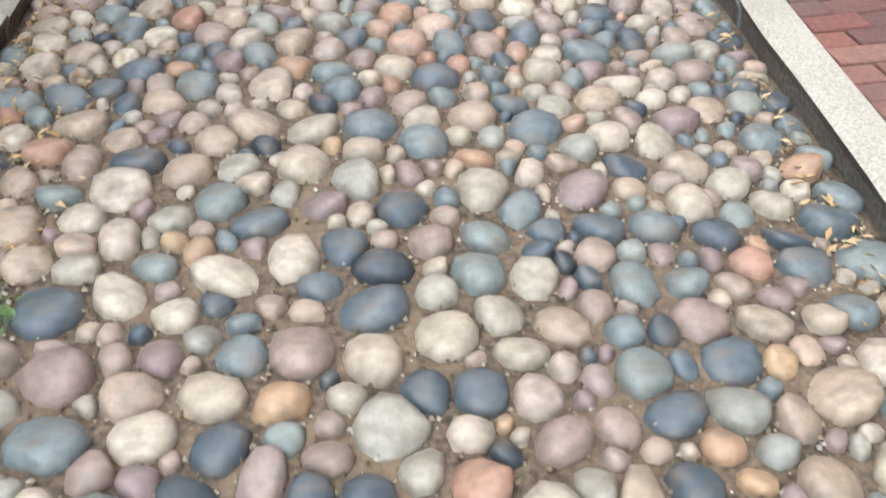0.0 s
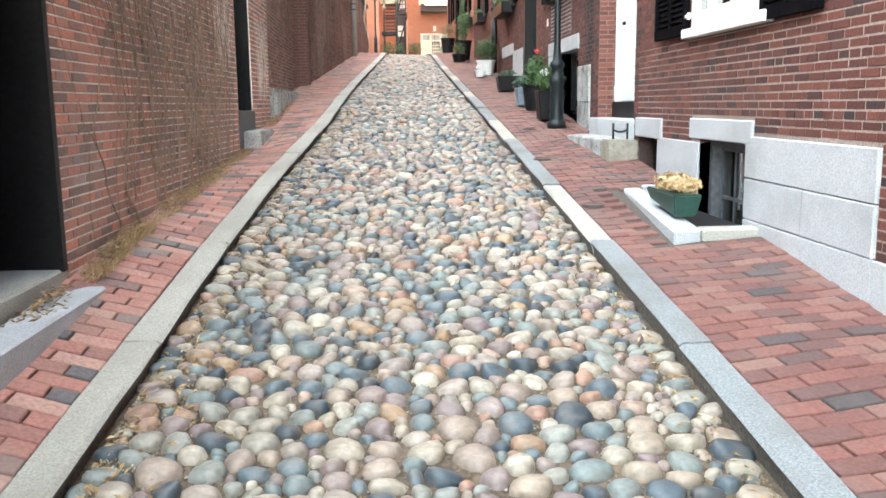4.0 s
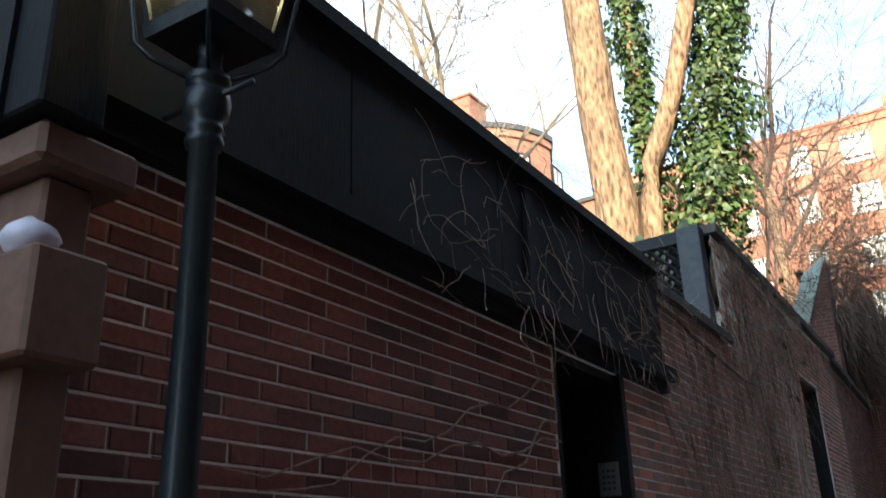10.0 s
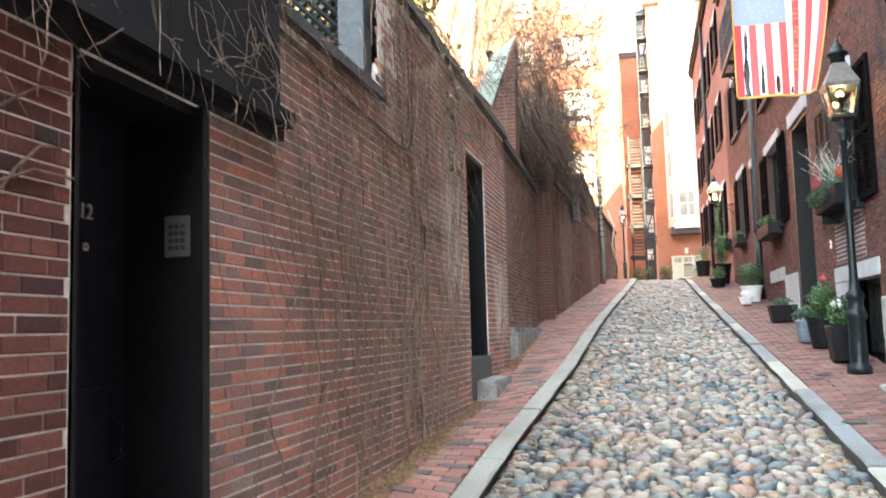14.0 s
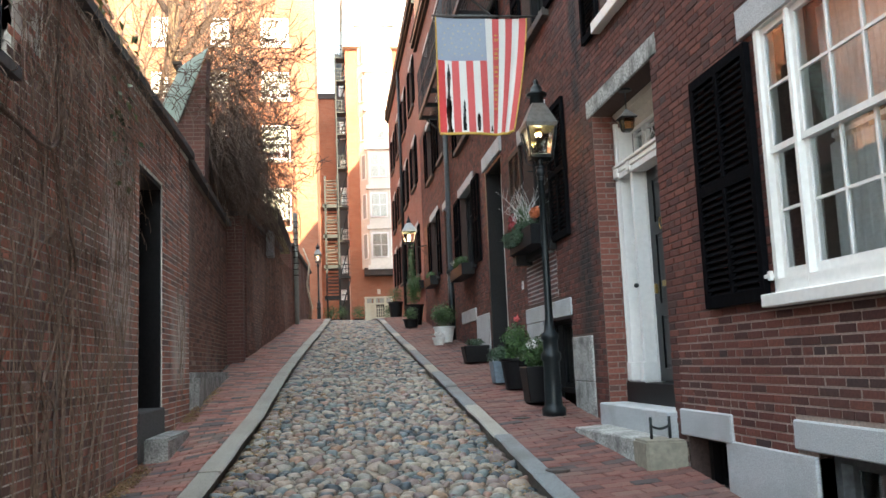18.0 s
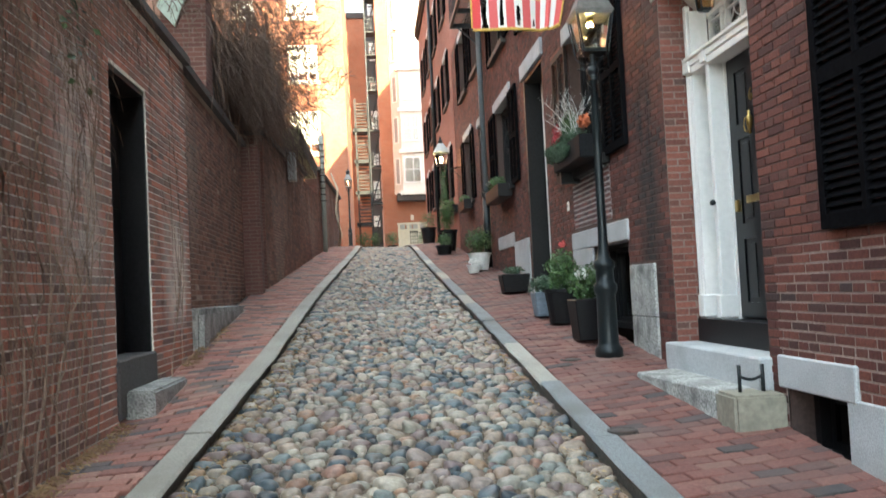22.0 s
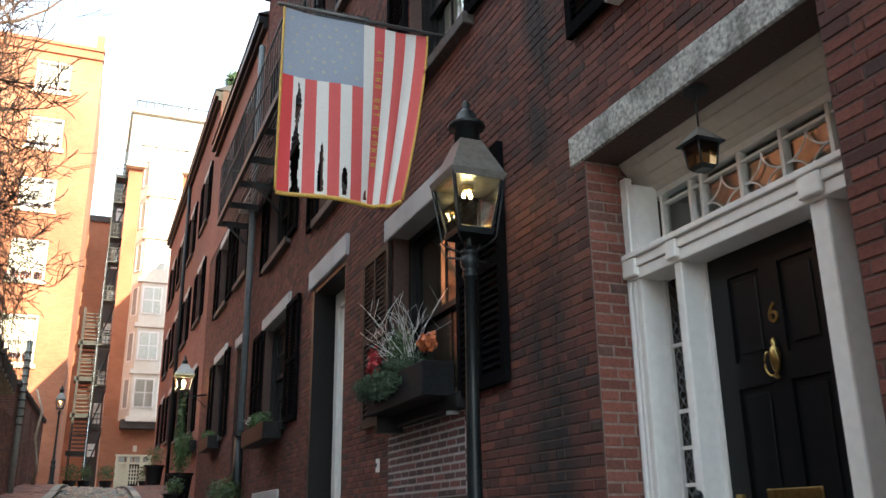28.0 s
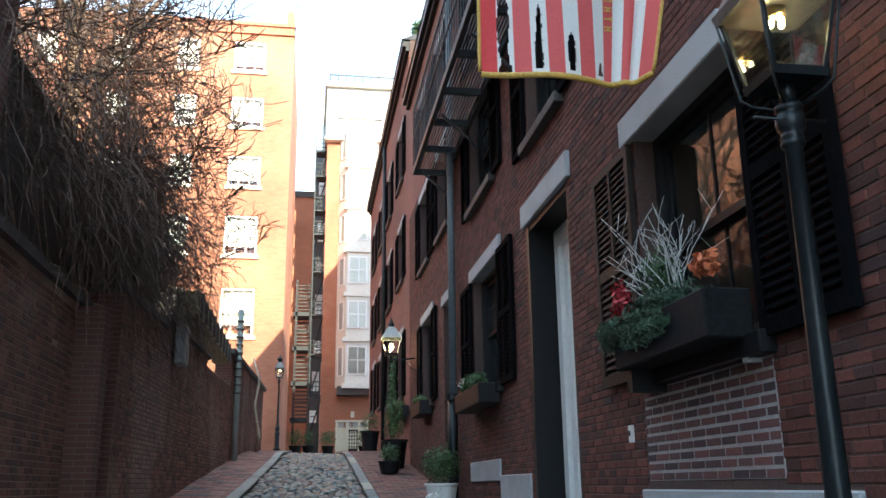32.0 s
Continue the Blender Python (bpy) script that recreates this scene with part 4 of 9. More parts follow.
# no. 6: granite base, lintels, windows
for q in ((3.735, 5.26, 1.065, 1.325, 0.022), (4.465, 5.26, 0.805, 1.06, 0.02), (3.735, 4.46, 0.805, 1.06, 0.023), (3.735, 5.26, 0.3, 0.80, 0.021), (1.6, 3.73, 0.0, 0.80, 0.02), (-0.6, 1.595, -0.3, 0.80, 0.022), (-2.0, -0.605, -0.6, 0.80, 0.02)):
    part("base_stone", roughened(bevelled(ROW.boxes((q[0], q[1], -0.2, q[4], q[2], q[3])), 0.006), 0.002, 9), GRANITE, house6)
part("base_stone", bevelled(ROW.boxes((6.14, 7.13, -0.2, 0.02, 0.5, 1.25)), 0.006), GRANITE, house6)
lintel(house6, 5.18, 6.32, 1.28, 1.425, 0.025)
lintel(house6, 7.04, 7.80, 1.24, 1.41, 0.025)
lintel(house6, 7.80, 9.525, 3.94, 4.10, 0.012, LINTEL_OLD, 0.185)
lintel(house6, 5.02, 6.55, 3.54, 3.72, 0.03)
win6 = window(house6, 6.053, 6.385, 2.08, 3.54, WHITE_PAINT, 1, 4, -0.015, rail=0.035, f=(0.012, 0.035), foot=0.075)
window(house6, 5.12, 6.05, 2.08, 3.54, WHITE_PAINT, 3, 4, -0.015, rail=0.035, f=(0.05, 0.012), foot=0.075)
v, f = [], []
for k in range(91):
    u = 5.16 + 1.16 * k / 90
    for z in (2.12, 2.80):
        v.append(ROW.at(u, -0.155 + 0.012 * math.sin(k * 1.3), z))
f = [(2 * k, 2 * k + 2, 2 * k + 3, 2 * k + 1) for k in range(90)]
raw("net_curtain", v, f, NET, win6, "white gathered net curtain over the lower panes", True)
v = [p + Vector((0, (5.94 - p.y) * 0.3, 0.755 if q % 2 == 0 else 0.72)) for q, p in enumerate(v)]
raw("curtain", v, f, NET, win6, "pale drawn curtain behind the upper panes", True)
tagged(part("window_shelf", ROW.boxes((5.2, 6.35, -0.32, -0.17, 2.835, 2.86)), WHITE_PAINT, None), "narrow white shelf inside the window", "shelf")
tagged(part("ornament", lathe(bmesh.new(), ((0.03, 0.0), (0.05, 0.03), (0.058, 0.09), (0.045, 0.14), (0.03, 0.165), (0.036, 0.19), (0.03, 0.22), (0.005, 0.235)), ROW.at(6.07, -0.235, 2.86), 14), WHITE_PAINT, None, smooth=True), "small white ceramic ornament on the window shelf", "ornament")
sill(house6, 4.98, 6.45, 2.01, 2.08, 0.07, WHITE_PAINT)
shutter(house6, 6.44, 7.20, 2.05, 3.50)
part("shutter_dog", ROW.boxes((6.385, 6.43, 0.0, 0.05, 2.165, 2.185), (6.365, 6.39, 0.03, 0.05, 2.15, 2.2)), WHITE_PAINT, house6)
shutter(house6, 4.36, 5.09, 2.02, 3.54)
window(house6, 7.95, 8.95, 4.66, 6.05, WHITE_PAINT, 3, 4, 0.06, near=False)
sill(house6, 7.88, 9.02, 4.56, 4.66, 0.08, WHITE_PAINT)
shutter(house6, 8.97, 9.42, 4.6, 6.05, cols=1, near=False)
shutter(house6, 7.45, 7.93, 4.6, 6.05, cols=1, near=False)
window(house6, 5.2, 6.3, 4.66, 6.05, WHITE_PAINT, 3, 4, 0.06, near=False)
window(house6, 5.2, 6.3, 7.0, 8.2, WHITE_PAINT, 3, 4, 0.06, near=False)
window(house6, 7.95, 8.95, 7.0, 8.2, WHITE_PAINT, 3, 4, 0.06, near=False)
window(house6, 5.27, 6.14, 0.42, 1.28, WELL_FRAME, 3, 2, 0.08, split=False, curtain=False, bar=0.024)
window(house6, 7.13, 7.74, 0.85, 1.24, BLACK_PAINT, 2, 1, 0.14, split=False, curtain=False)

# no. 6: brick reveals of the entrance
for u, out in ((9.40, -1), (7.93, 1)):
    cheek = Wall(XR, u, 1, 0, 1)
    cheek.n = Vector((0, out, 0))
    part("mortar_patch", cheek.boxes((0.003, 0.30, -0.004, 0.0015, 1.23, 3.93)), MORTAR_REVEAL, house6, "grey mortar of the entrance reveal")
    lay_bricks(cheek, house6, BRICK_CHEEK, 0.004, 0.30, 1.23, 3.934, [], lambda q: 0, lambda q: 9, row_rng, None, 2)
# no. 6: entrance
XD, XT, XQ = -0.195, -0.315, -0.332
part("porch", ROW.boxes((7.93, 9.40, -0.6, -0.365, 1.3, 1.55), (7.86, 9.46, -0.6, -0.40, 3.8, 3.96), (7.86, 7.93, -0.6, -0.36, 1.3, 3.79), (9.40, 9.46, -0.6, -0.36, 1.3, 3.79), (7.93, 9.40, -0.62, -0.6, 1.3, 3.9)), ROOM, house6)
part("threshold", ROW.boxes((7.94, 9.39, -0.40, -0.16, 1.38, 1.55)), BLACK_PAINT, house6, "black painted threshold")
ent = part("door_surround", ROW.boxes((9.304, 9.395, XQ - 0.01, XD - 0.006, 1.55, 3.40)), WHITE_PAINT, house6, "white painted pilasters and mouldings")
for q in ((9.372, 9.396, XD - 0.05, XD + 0.012, 1.55, 3.38), (9.345, 9.368, XD - 0.05, XD + 0.004, 1.55, 3.38), (9.302, 9.341, XD - 0.05, XD, 1.55, 3.38), (9.003, 9.052, XT - 0.05, XD, 1.55, 3.38), (8.190, 8.269, XT - 0.05, XD, 1.55, 3.38), (7.934, 7.96, XQ, XD, 1.55, 3.40)):
    part("pilaster", bevelled(ROW.boxes(q), 0.005), WHITE_PAINT, ent)
for q in ((9.295, 9.396, XQ, XD + 0.022, 1.56, 1.72), (8.995, 9.06, XT, XD + 0.022, 1.56, 1.72), (8.182, 8.277, XT, XD + 0.022, 1.56, 1.72)):
    part("pilaster_base", bevelled(ROW.boxes(q), 0.006), WHITE_PAINT, ent)
for q in ((7.937, 9.393, XQ - 0.02, XD + 0.012, 3.33, 3.383), (7.937, 9.393, XQ - 0.02, XD + 0.022, 3.385, 3.43), (7.937, 9.393, XQ - 0.02, XD + 0.036, 3.432, 3.46)):
    part("moulding", bevelled(ROW.boxes(q), 0.004), WHITE_PAINT, ent)
for q in ((8.99, 9.065, XD, XD + 0.034, 3.345, 3.43), (8.176, 8.284, XD, XD + 0.034, 3.345, 3.43), (9.295, 9.396, XD, XD + 0.034, 3.345, 3.43)):
    part("capital", bevelled(ROW.boxes(q), 0.006), WHITE_PAINT, ent)
# coved head under the lintel, in sloping bands; its shade is in the paint
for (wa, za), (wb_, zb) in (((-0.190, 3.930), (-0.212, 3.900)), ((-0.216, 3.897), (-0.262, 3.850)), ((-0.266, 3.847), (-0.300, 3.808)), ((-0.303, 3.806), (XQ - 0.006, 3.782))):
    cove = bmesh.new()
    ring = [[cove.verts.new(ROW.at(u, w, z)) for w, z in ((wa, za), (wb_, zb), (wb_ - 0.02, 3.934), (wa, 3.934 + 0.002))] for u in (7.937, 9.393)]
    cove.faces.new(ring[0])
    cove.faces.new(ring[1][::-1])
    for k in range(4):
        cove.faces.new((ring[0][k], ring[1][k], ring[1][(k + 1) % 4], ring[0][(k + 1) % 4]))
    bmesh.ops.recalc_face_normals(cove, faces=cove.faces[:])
    part("cove_moulding", cove, SHADED_WHITE, ent)
part("head", ROW.boxes((7.937, 9.393, XQ - 0.06, XQ - 0.012, 3.765, 3.93)), SHADED_WHITE, ent)
for q in ((9.304, 9.394, XQ, XD - 0.004, 3.462, 3.80), (9.350, 9.396, XD - 0.03, XD + 0.006, 3.462, 3.85), (9.282, 9.302, XQ, XQ + 0.02, 1.55, 3.33), (9.052, 9.07, XQ, XQ + 0.02, 1.55, 3.33), (8.98, 9.003, XT - 0.01, XT + 0.014, 1.55, 3.33), (8.269, 8.285, XT - 0.01, XT + 0.014, 1.55, 3.33)):
    part("post", ROW.boxes(q), WHITE_PAINT, ent)
for q in ((7.96, 8.19, XQ - 0.006, XQ + 0.012, 1.55, 2.1), (9.07, 9.282, XQ - 0.006, XQ + 0.012, 1.55, 2.1), (7.938, 8.03, XQ, XD - 0.004, 3.462, 3.80)):
    part("panel", ROW.boxes(q), WHITE_PAINT, ent)
# sidelights
for a, b in ((9.07, 9.282), (7.96, 8.19)):
    for z in (2.25, 2.41, 2.566, 2.724, 3.019):
        part("glazing_bar", ROW.boxes((a, b, XQ - 0.01, XQ + 0.008, z - 0.008, z + 0.008)), WHITE_PAINT, ent)
    lead = bmesh.new()
    for k in range(-4, 22):
        for side in (0, 1):
            p = [(a + (b - a) * (1 - q if side else q), 2.1 + 0.058 * k + 0.23 * q) for q in (0.0, 1.0)]
            if p[0][1] < 2.1 or p[1][1] > 3.33:
                continue
            vs = [lead.verts.new(ROW.at(u, w_, z + dz)) for u, z in p for w_, dz in ((XQ - 0.002, -0.003), (XQ - 0.002, 0.003), (XQ - 0.007, 0.003), (XQ - 0.007, -0.003))]
            for q in range(4):
                lead.faces.new((vs[q], vs[(q + 1) % 4], vs[4 + (q + 1) % 4], vs[4 + q]))
    tagged(part("leading", lead, LEAD, ent, "grey lead lattice of the sidelight"), kind="stuff")
    part("sidelight_curtain", ROW.boxes((a, b, XQ - 0.05, XQ - 0.044, 2.1, 3.33)), CURTAIN, ent, "pale net curtain behind the sidelight")
    part("pane", ROW.boxes((a, b, XQ - 0.014, XQ - 0.010, 2.1, 3.33)), GLASS, ent)
# transom light with curved tracery
trans = part("transom_frame", ROW.boxes((8.03, 9.302, XQ - 0.05, XQ, 3.464, 3.505), (8.03, 9.302, XQ - 0.05, XQ, 3.752, 3.782), *((u - 0.009, u + 0.009, XQ - 0.05, XQ - 0.005, 3.505, 3.752) for u in (9.285, 9.072, 8.993, 8.743, 8.498, 8.252)), (8.03, 9.302, XQ - 0.045, XQ - 0.012, 3.703, 3.715)), WHITE_PAINT, house6, "white transom light with looped tracery")
part("pane", ROW.boxes((8.03, 9.302, XQ - 0.038, XQ - 0.034, 3.5, 3.755)), GLASS, trans)
part("blind", ROW.boxes((8.25, 8.98, XQ - 0.16, XQ - 0.15, 3.50, 3.75)), AMBER_BLIND, trans, "amber-brown inner blind")
for c in (8.868, 8.62, 8.375):
    for sx in (-1, 1):
        for sz in (-1, 1):
            pts = [ROW.at(c + sx * 0.114 * (1 - math.sin(t)), XQ - 0.018, 3.604 + sz * 0.097 * (1 - math.cos(t))) for t in (math.pi / 2 * k / 7 for k in range(8))]
            tube("tracery", pts, 0.0045, WHITE_PAINT, trans, 5)
door6 = panelled_door(house6, 8.285, 8.98, 1.56, 3.33, XT, DOOR_BLACK)
K = ROW.at(8.63, XT + 0.02, 2.855)
bm = bmesh.new()
lathe(bm, ((0.003, -0.085), (0.012, -0.078), (0.004, -0.066), (0.014, -0.05), (0.02, -0.02), (0.022, 0.015), (0.016, 0.033), (0.008, 0.044), (0.013, 0.055), (0.003, 0.074)), K, 10)
part("knocker", bm, BRASS, door6, "polished brass urn knocker", True)
pts = [K + Vector((-0.022, math.sin(a) * 0.036, -0.024 + math.cos(a) * 0.05)) for a in (math.pi * (0.15 + 1.7 * k / 14) for k in range(15))]
tube("knocker_ring", pts, 0.0045, BRASS, door6, 6)
part("mail_slot", bevelled(ROW.boxes((8.50, 8.775, XT - 0.002, XT + 0.012, 2.325, 2.375)), 0.004), BRASS, door6, "brass letter slot")
part("latch", bevelled(ROW.boxes((8.90, 8.94, XT, XT + 0.02, 2.28, 2.36)), 0.004), BRASS, door6)
fc = bpy.data.curves.new("number", "FONT")
fc.body, fc.size, fc.extrude, fc.align_x = "6", 0.115, 0.004, "CENTER"
fo = new("number", fc)
fo.data.materials.append(BRASS)
fo.parent = door6
fo.matrix_local = Matrix.Translation(ROW.at(8.63, XT + 0.003, 2.99) - base_of(house6)) @ Euler((radians(90), 0, radians(-90))).to_matrix().to_4x4()
part("door_knob", lathe(bmesh.new(), ((0.006, -0.02), (0.02, -0.012), (0.022, 0.0), (0.016, 0.014), (0.004, 0.02)), ROW.at(9.015, XD + 0.022, 2.36), 10), IRON, ent)

# no. 8: base, lintels, windows
part("base_stone", bevelled(ROW.boxes((9.77, 10.4, -0.2, 0.02, 1.05, 1.55)), 0.006), GRANITE_OLD, house8)
part("base_stone", bevelled(ROW.boxes((9.77, 10.4, -0.2, 0.023, 1.555, 1.975)), 0.006), GRANITE_OLD, house8)
part("base_stone", bevelled(ROW.boxes((11.6, 12.42, -0.2, 0.02, 1.2, 2.19)), 0.006), GRANITE, house8)
part("base_stone", bevelled(ROW.boxes((12.425, 13.55, -0.2, 0.018, 1.3, 2.0)), 0.006), GRANITE, house8)
part("base_stone", bevelled(ROW.boxes((15.0, 16.2, -0.2, 0.02, 1.5, 2.5)), 0.006), GRANITE, house8)
lintel(house8, 10.4, 12.42, 2.2, 2.375, 0.025)
lintel(house8, 16.22, 17.8, 2.45, 2.66, 0.025)
lintel(house8, 11.0, 12.37, 4.42, 4.6, 0.04)
lintel(house8, 13.5, 14.95, 4.66, 4.87, 0.04)
lintel(house8, 15.95, 17.64, 4.76, 4.92, 0.035)
window(house8, 10.95, 12.22, 3.02, 4.42, BLACK_PAINT, 2, 2, 0.12, curtain=False)
window(house8, 10.45, 11.6, 1.4, 2.2, BLACK_PAINT, 2, 1, 0.14, split=False, curtain=False)
sill(house8, 10.85, 12.3, 2.92, 3.02, 0.08, BLACK_PAINT)
shutter(house8, 12.24, 12.90, 2.99, 4.40, mat=SHUTTER_BROWN)
shutter(house8, 10.25, 10.90, 2.99, 4.40)
window(house8, 16.05, 17.5, 3.4, 4.76, BLACK_PAINT, 3, 4, 0.1, curtain=False)
sill(house8, 15.95, 17.6, 3.3, 3.4, 0.08, BLACK_PAINT)
shutter(house8, 17.52, 18.2, 3.36, 4.76, near=False)
shutter(house8, 15.4, 16.03, 3.36, 4.76, near=False)
for u0, u1, z0, z1 in ((10.7, 11.85, 5.5, 6.9), (13.65, 14.7, 5.4, 6.7), (16.2, 17.55, 5.66, 7.0), (13.65, 14.7, 7.6, 8.8), (16.2, 17.4, 7.6, 8.8)):
    window(house8, u0, u1, z0, z1, BLACK_PAINT, 3, 4, 0.1, near=False)
    sill(house8, u0 - 0.08, u1 + 0.08, z0 - 0.09, z0, 0.08, COPING)
    shutter(house8, u1 + 0.02, u1 + 0.46, z0 - 0.02, z1, cols=1, near=False)
    shutter(house8, u0 - 0.46, u0 - 0.02, z0 - 0.02, z1, cols=1, near=False)
# no. 8: deep black entrance with a white frame
e8 = part("entrance", ROW.boxes((13.6, 14.86, -0.55, -0.34, 1.6, 4.66)), BLACK_PAINT, house8, "black panelled entrance recess")
part("jamb", ROW.boxes((14.78, 14.86, -0.34, 0.01, 1.6, 4.66)), BLACK_PAINT, e8)
part("jamb", ROW.boxes((13.6, 13.63, -0.34, 0.0, 1.6, 4.66)), BLACK_PAINT, e8)
part("soffit", ROW.boxes((13.63, 14.78, -0.34, 0.0, 4.6, 4.66)), BLACK_PAINT, e8)
part("door_frame", frame_ring(ROW, 13.64, 14.77, 1.9, 4.59, -0.335, -0.22, 0.12, (0.05, 0.16)), WHITE_PAINT, e8, "white painted door frame")
panelled_door(house8, 13.77, 14.64, 1.95, 4.42, -0.26, WHITE_PAINT)
part("step", bevelled(ROW.boxes((13.55, 14.9, -0.34, 0.12, 1.4, 1.9)), 0.01), GRANITE, house8)

# no. 10 and beyond
for hs, hl in ((house10, H10), (house12, H12)):
    for k, (u0, u1, z0, z1) in enumerate(hl):
        if hs is house10 and k == 0:
            part("door", ROW.boxes((u0, u1, -0.32, -0.28, z0, z1)), BLACK_PAINT, hs, "black door in a deep recess")
            lintel(hs, u0 - 0.1, u1 + 0.1, z1, z1 + 0.15, 0.03)
            continue
        window(hs, u0, u1, z0, z1, BLACK_PAINT, 3, 4, 0.1, near=False, curtain=k % 2 == 1)
        lintel(hs, u0 - 0.1, u1 + 0.1, z1, z1 + 0.15, 0.03)
        sill(hs, u0 - 0.08, u1 + 0.08, z0 - 0.09, z0, 0.07, COPING)
        shutter(hs, u1 + 0.02, u1 + 0.5, z0 - 0.02, z1, cols=1, near=False)
        shutter(hs, u0 - 0.5, u0 - 0.02, z0 - 0.02, z1, cols=1, near=False)
part("parapet", bevelled(boxes((2.05, 2.72, 24.21, 25.2, 11.6, 11.82)), 0.02), GRANITE_OLD, house12, "stone capped party wall")

# ---- buildings at the hilltop and behind the garden walls ----
def far_window(parent, x0, x1, z0, z1, y, frame, wall=None):
    w = Wall(0, y, 1, 0, 1)
    win = part("window", frame_ring(w, x0, x1, z0, z1, -0.05, 0.05, 0.07), frame, parent)
    zm = (z0 + z1) / 2
    part("meeting_rail", w.boxes((x0 + 0.07, x1 - 0.07, -0.05, 0.04, zm - 0.035, zm + 0.035)), frame, win)
    for c, d in ((z0 + 0.07, zm - 0.035), (zm + 0.035, z1 - 0.07)):
        for k in (1, 2):
            xm = x0 + (x1 - x0) * k / 3
            part("muntin", w.boxes((xm - 0.018, xm + 0.018, -0.05, 0.03, c, d)), frame, win)
    part("pane", w.boxes((x0, x1, -0.02, -0.01, z0, z1)), GLASS, win)
    part("blind", w.boxes((x0, x1, -0.2, -0.17, z0 + (z1 - z0) * 0.25, z1)), CURTAIN, win, "pale window blind")
    part("sill", w.boxes((x0 - 0.1, x1 + 0.1, 0.051, 0.14, z0 - 0.14, z0)), FAR_STONE, win)
    part("head", w.boxes((x0 - 0.1, x1 + 0.1, 0.051, 0.08, z1, z1 + 0.2)), FAR_BRICK, win)
    return win


def facade(root, y, x0, x1, z0, z1, holes, mat, deep=10):
    w = Wall(0, y, 1, 0, 1)
    part("wall", w.backing(x0, x1, z0, z1, holes, 0.4), mat, root)
    bm = boxes((x0, x1, y + 0.6, y + deep, z0, z1))
    part("wall", bm, mat, root)
    return w


YA = 40.6
ga = S(YA)
apart = thing("apartment_block", (-8, 43, ga), "tall sunlit orange-red brick apartment block", "building")
zs = ((18.95, 20.27), (16.48, 17.77), (13.93, 15.2), (11.11, 12.7), (7.95, 9.79))
xs = ((-3.37, -2.11), (-5.61, -4.78), (-8.21, -7.46), (-11.07, -10.28))
holes = [(a, b, c, d) for a, b in xs for c, d in zs]
facade(apart, YA, -14.1, -0.97, ga - 1, 21.05, holes, FAR_BRICK)
for a, b, c, d in holes:
    far_window(apart, a, b, c, d, YA + 0.05, WHITE_PAINT)
part("parapet", boxes((-14.15, -0.93, YA - 0.1, YA + 0.3, 20.65, 20.82), (-14.15, -0.93, YA - 0.08, YA + 0.3, 21.05, 21.2)), FAR_BRICK, apart)
part("chimney", boxes((-1.3, -0.99, YA + 0.3, YA + 0.85, 21.05, 22.0)), FAR_BRICK, apart)

YB, KB = 50.3, (50.3 - 7.6) / (45.0 - 7.6)


def fx(x):
    return 0.142 + (x - 0.142) * KB


def fz(z):
    return 2.408 + (z - 2.408) * KB


bay_house = thing("bay_house", (fx(2.6), 53, S(50)), "tall brick house with a pale sunlit stone bay", "building")
facade(bay_house, YB, fx(0.57), fx(5.4), S(50) - 1, fz(18.0), [(fx(1.27), fx(2.56), S(50), fz(5.11))], FAR_BRICK)
part("attic", boxes((fx(0.5), fx(5.5), YB - 0.25, YB + 8, fz(18.0), fz(20.45))), GREY_STONE, bay_house)
part("cornice", boxes((fx(0.4), fx(5.6), YB - 0.5, YB + 8, fz(20.45), fz(20.68)), (fx(0.45), fx(5.55), YB - 0.4, YB + 8, fz(17.8), fz(18.0))), FAR_STONE, bay_house)
bx0, bx1 = fx(1.15), fx(2.95)
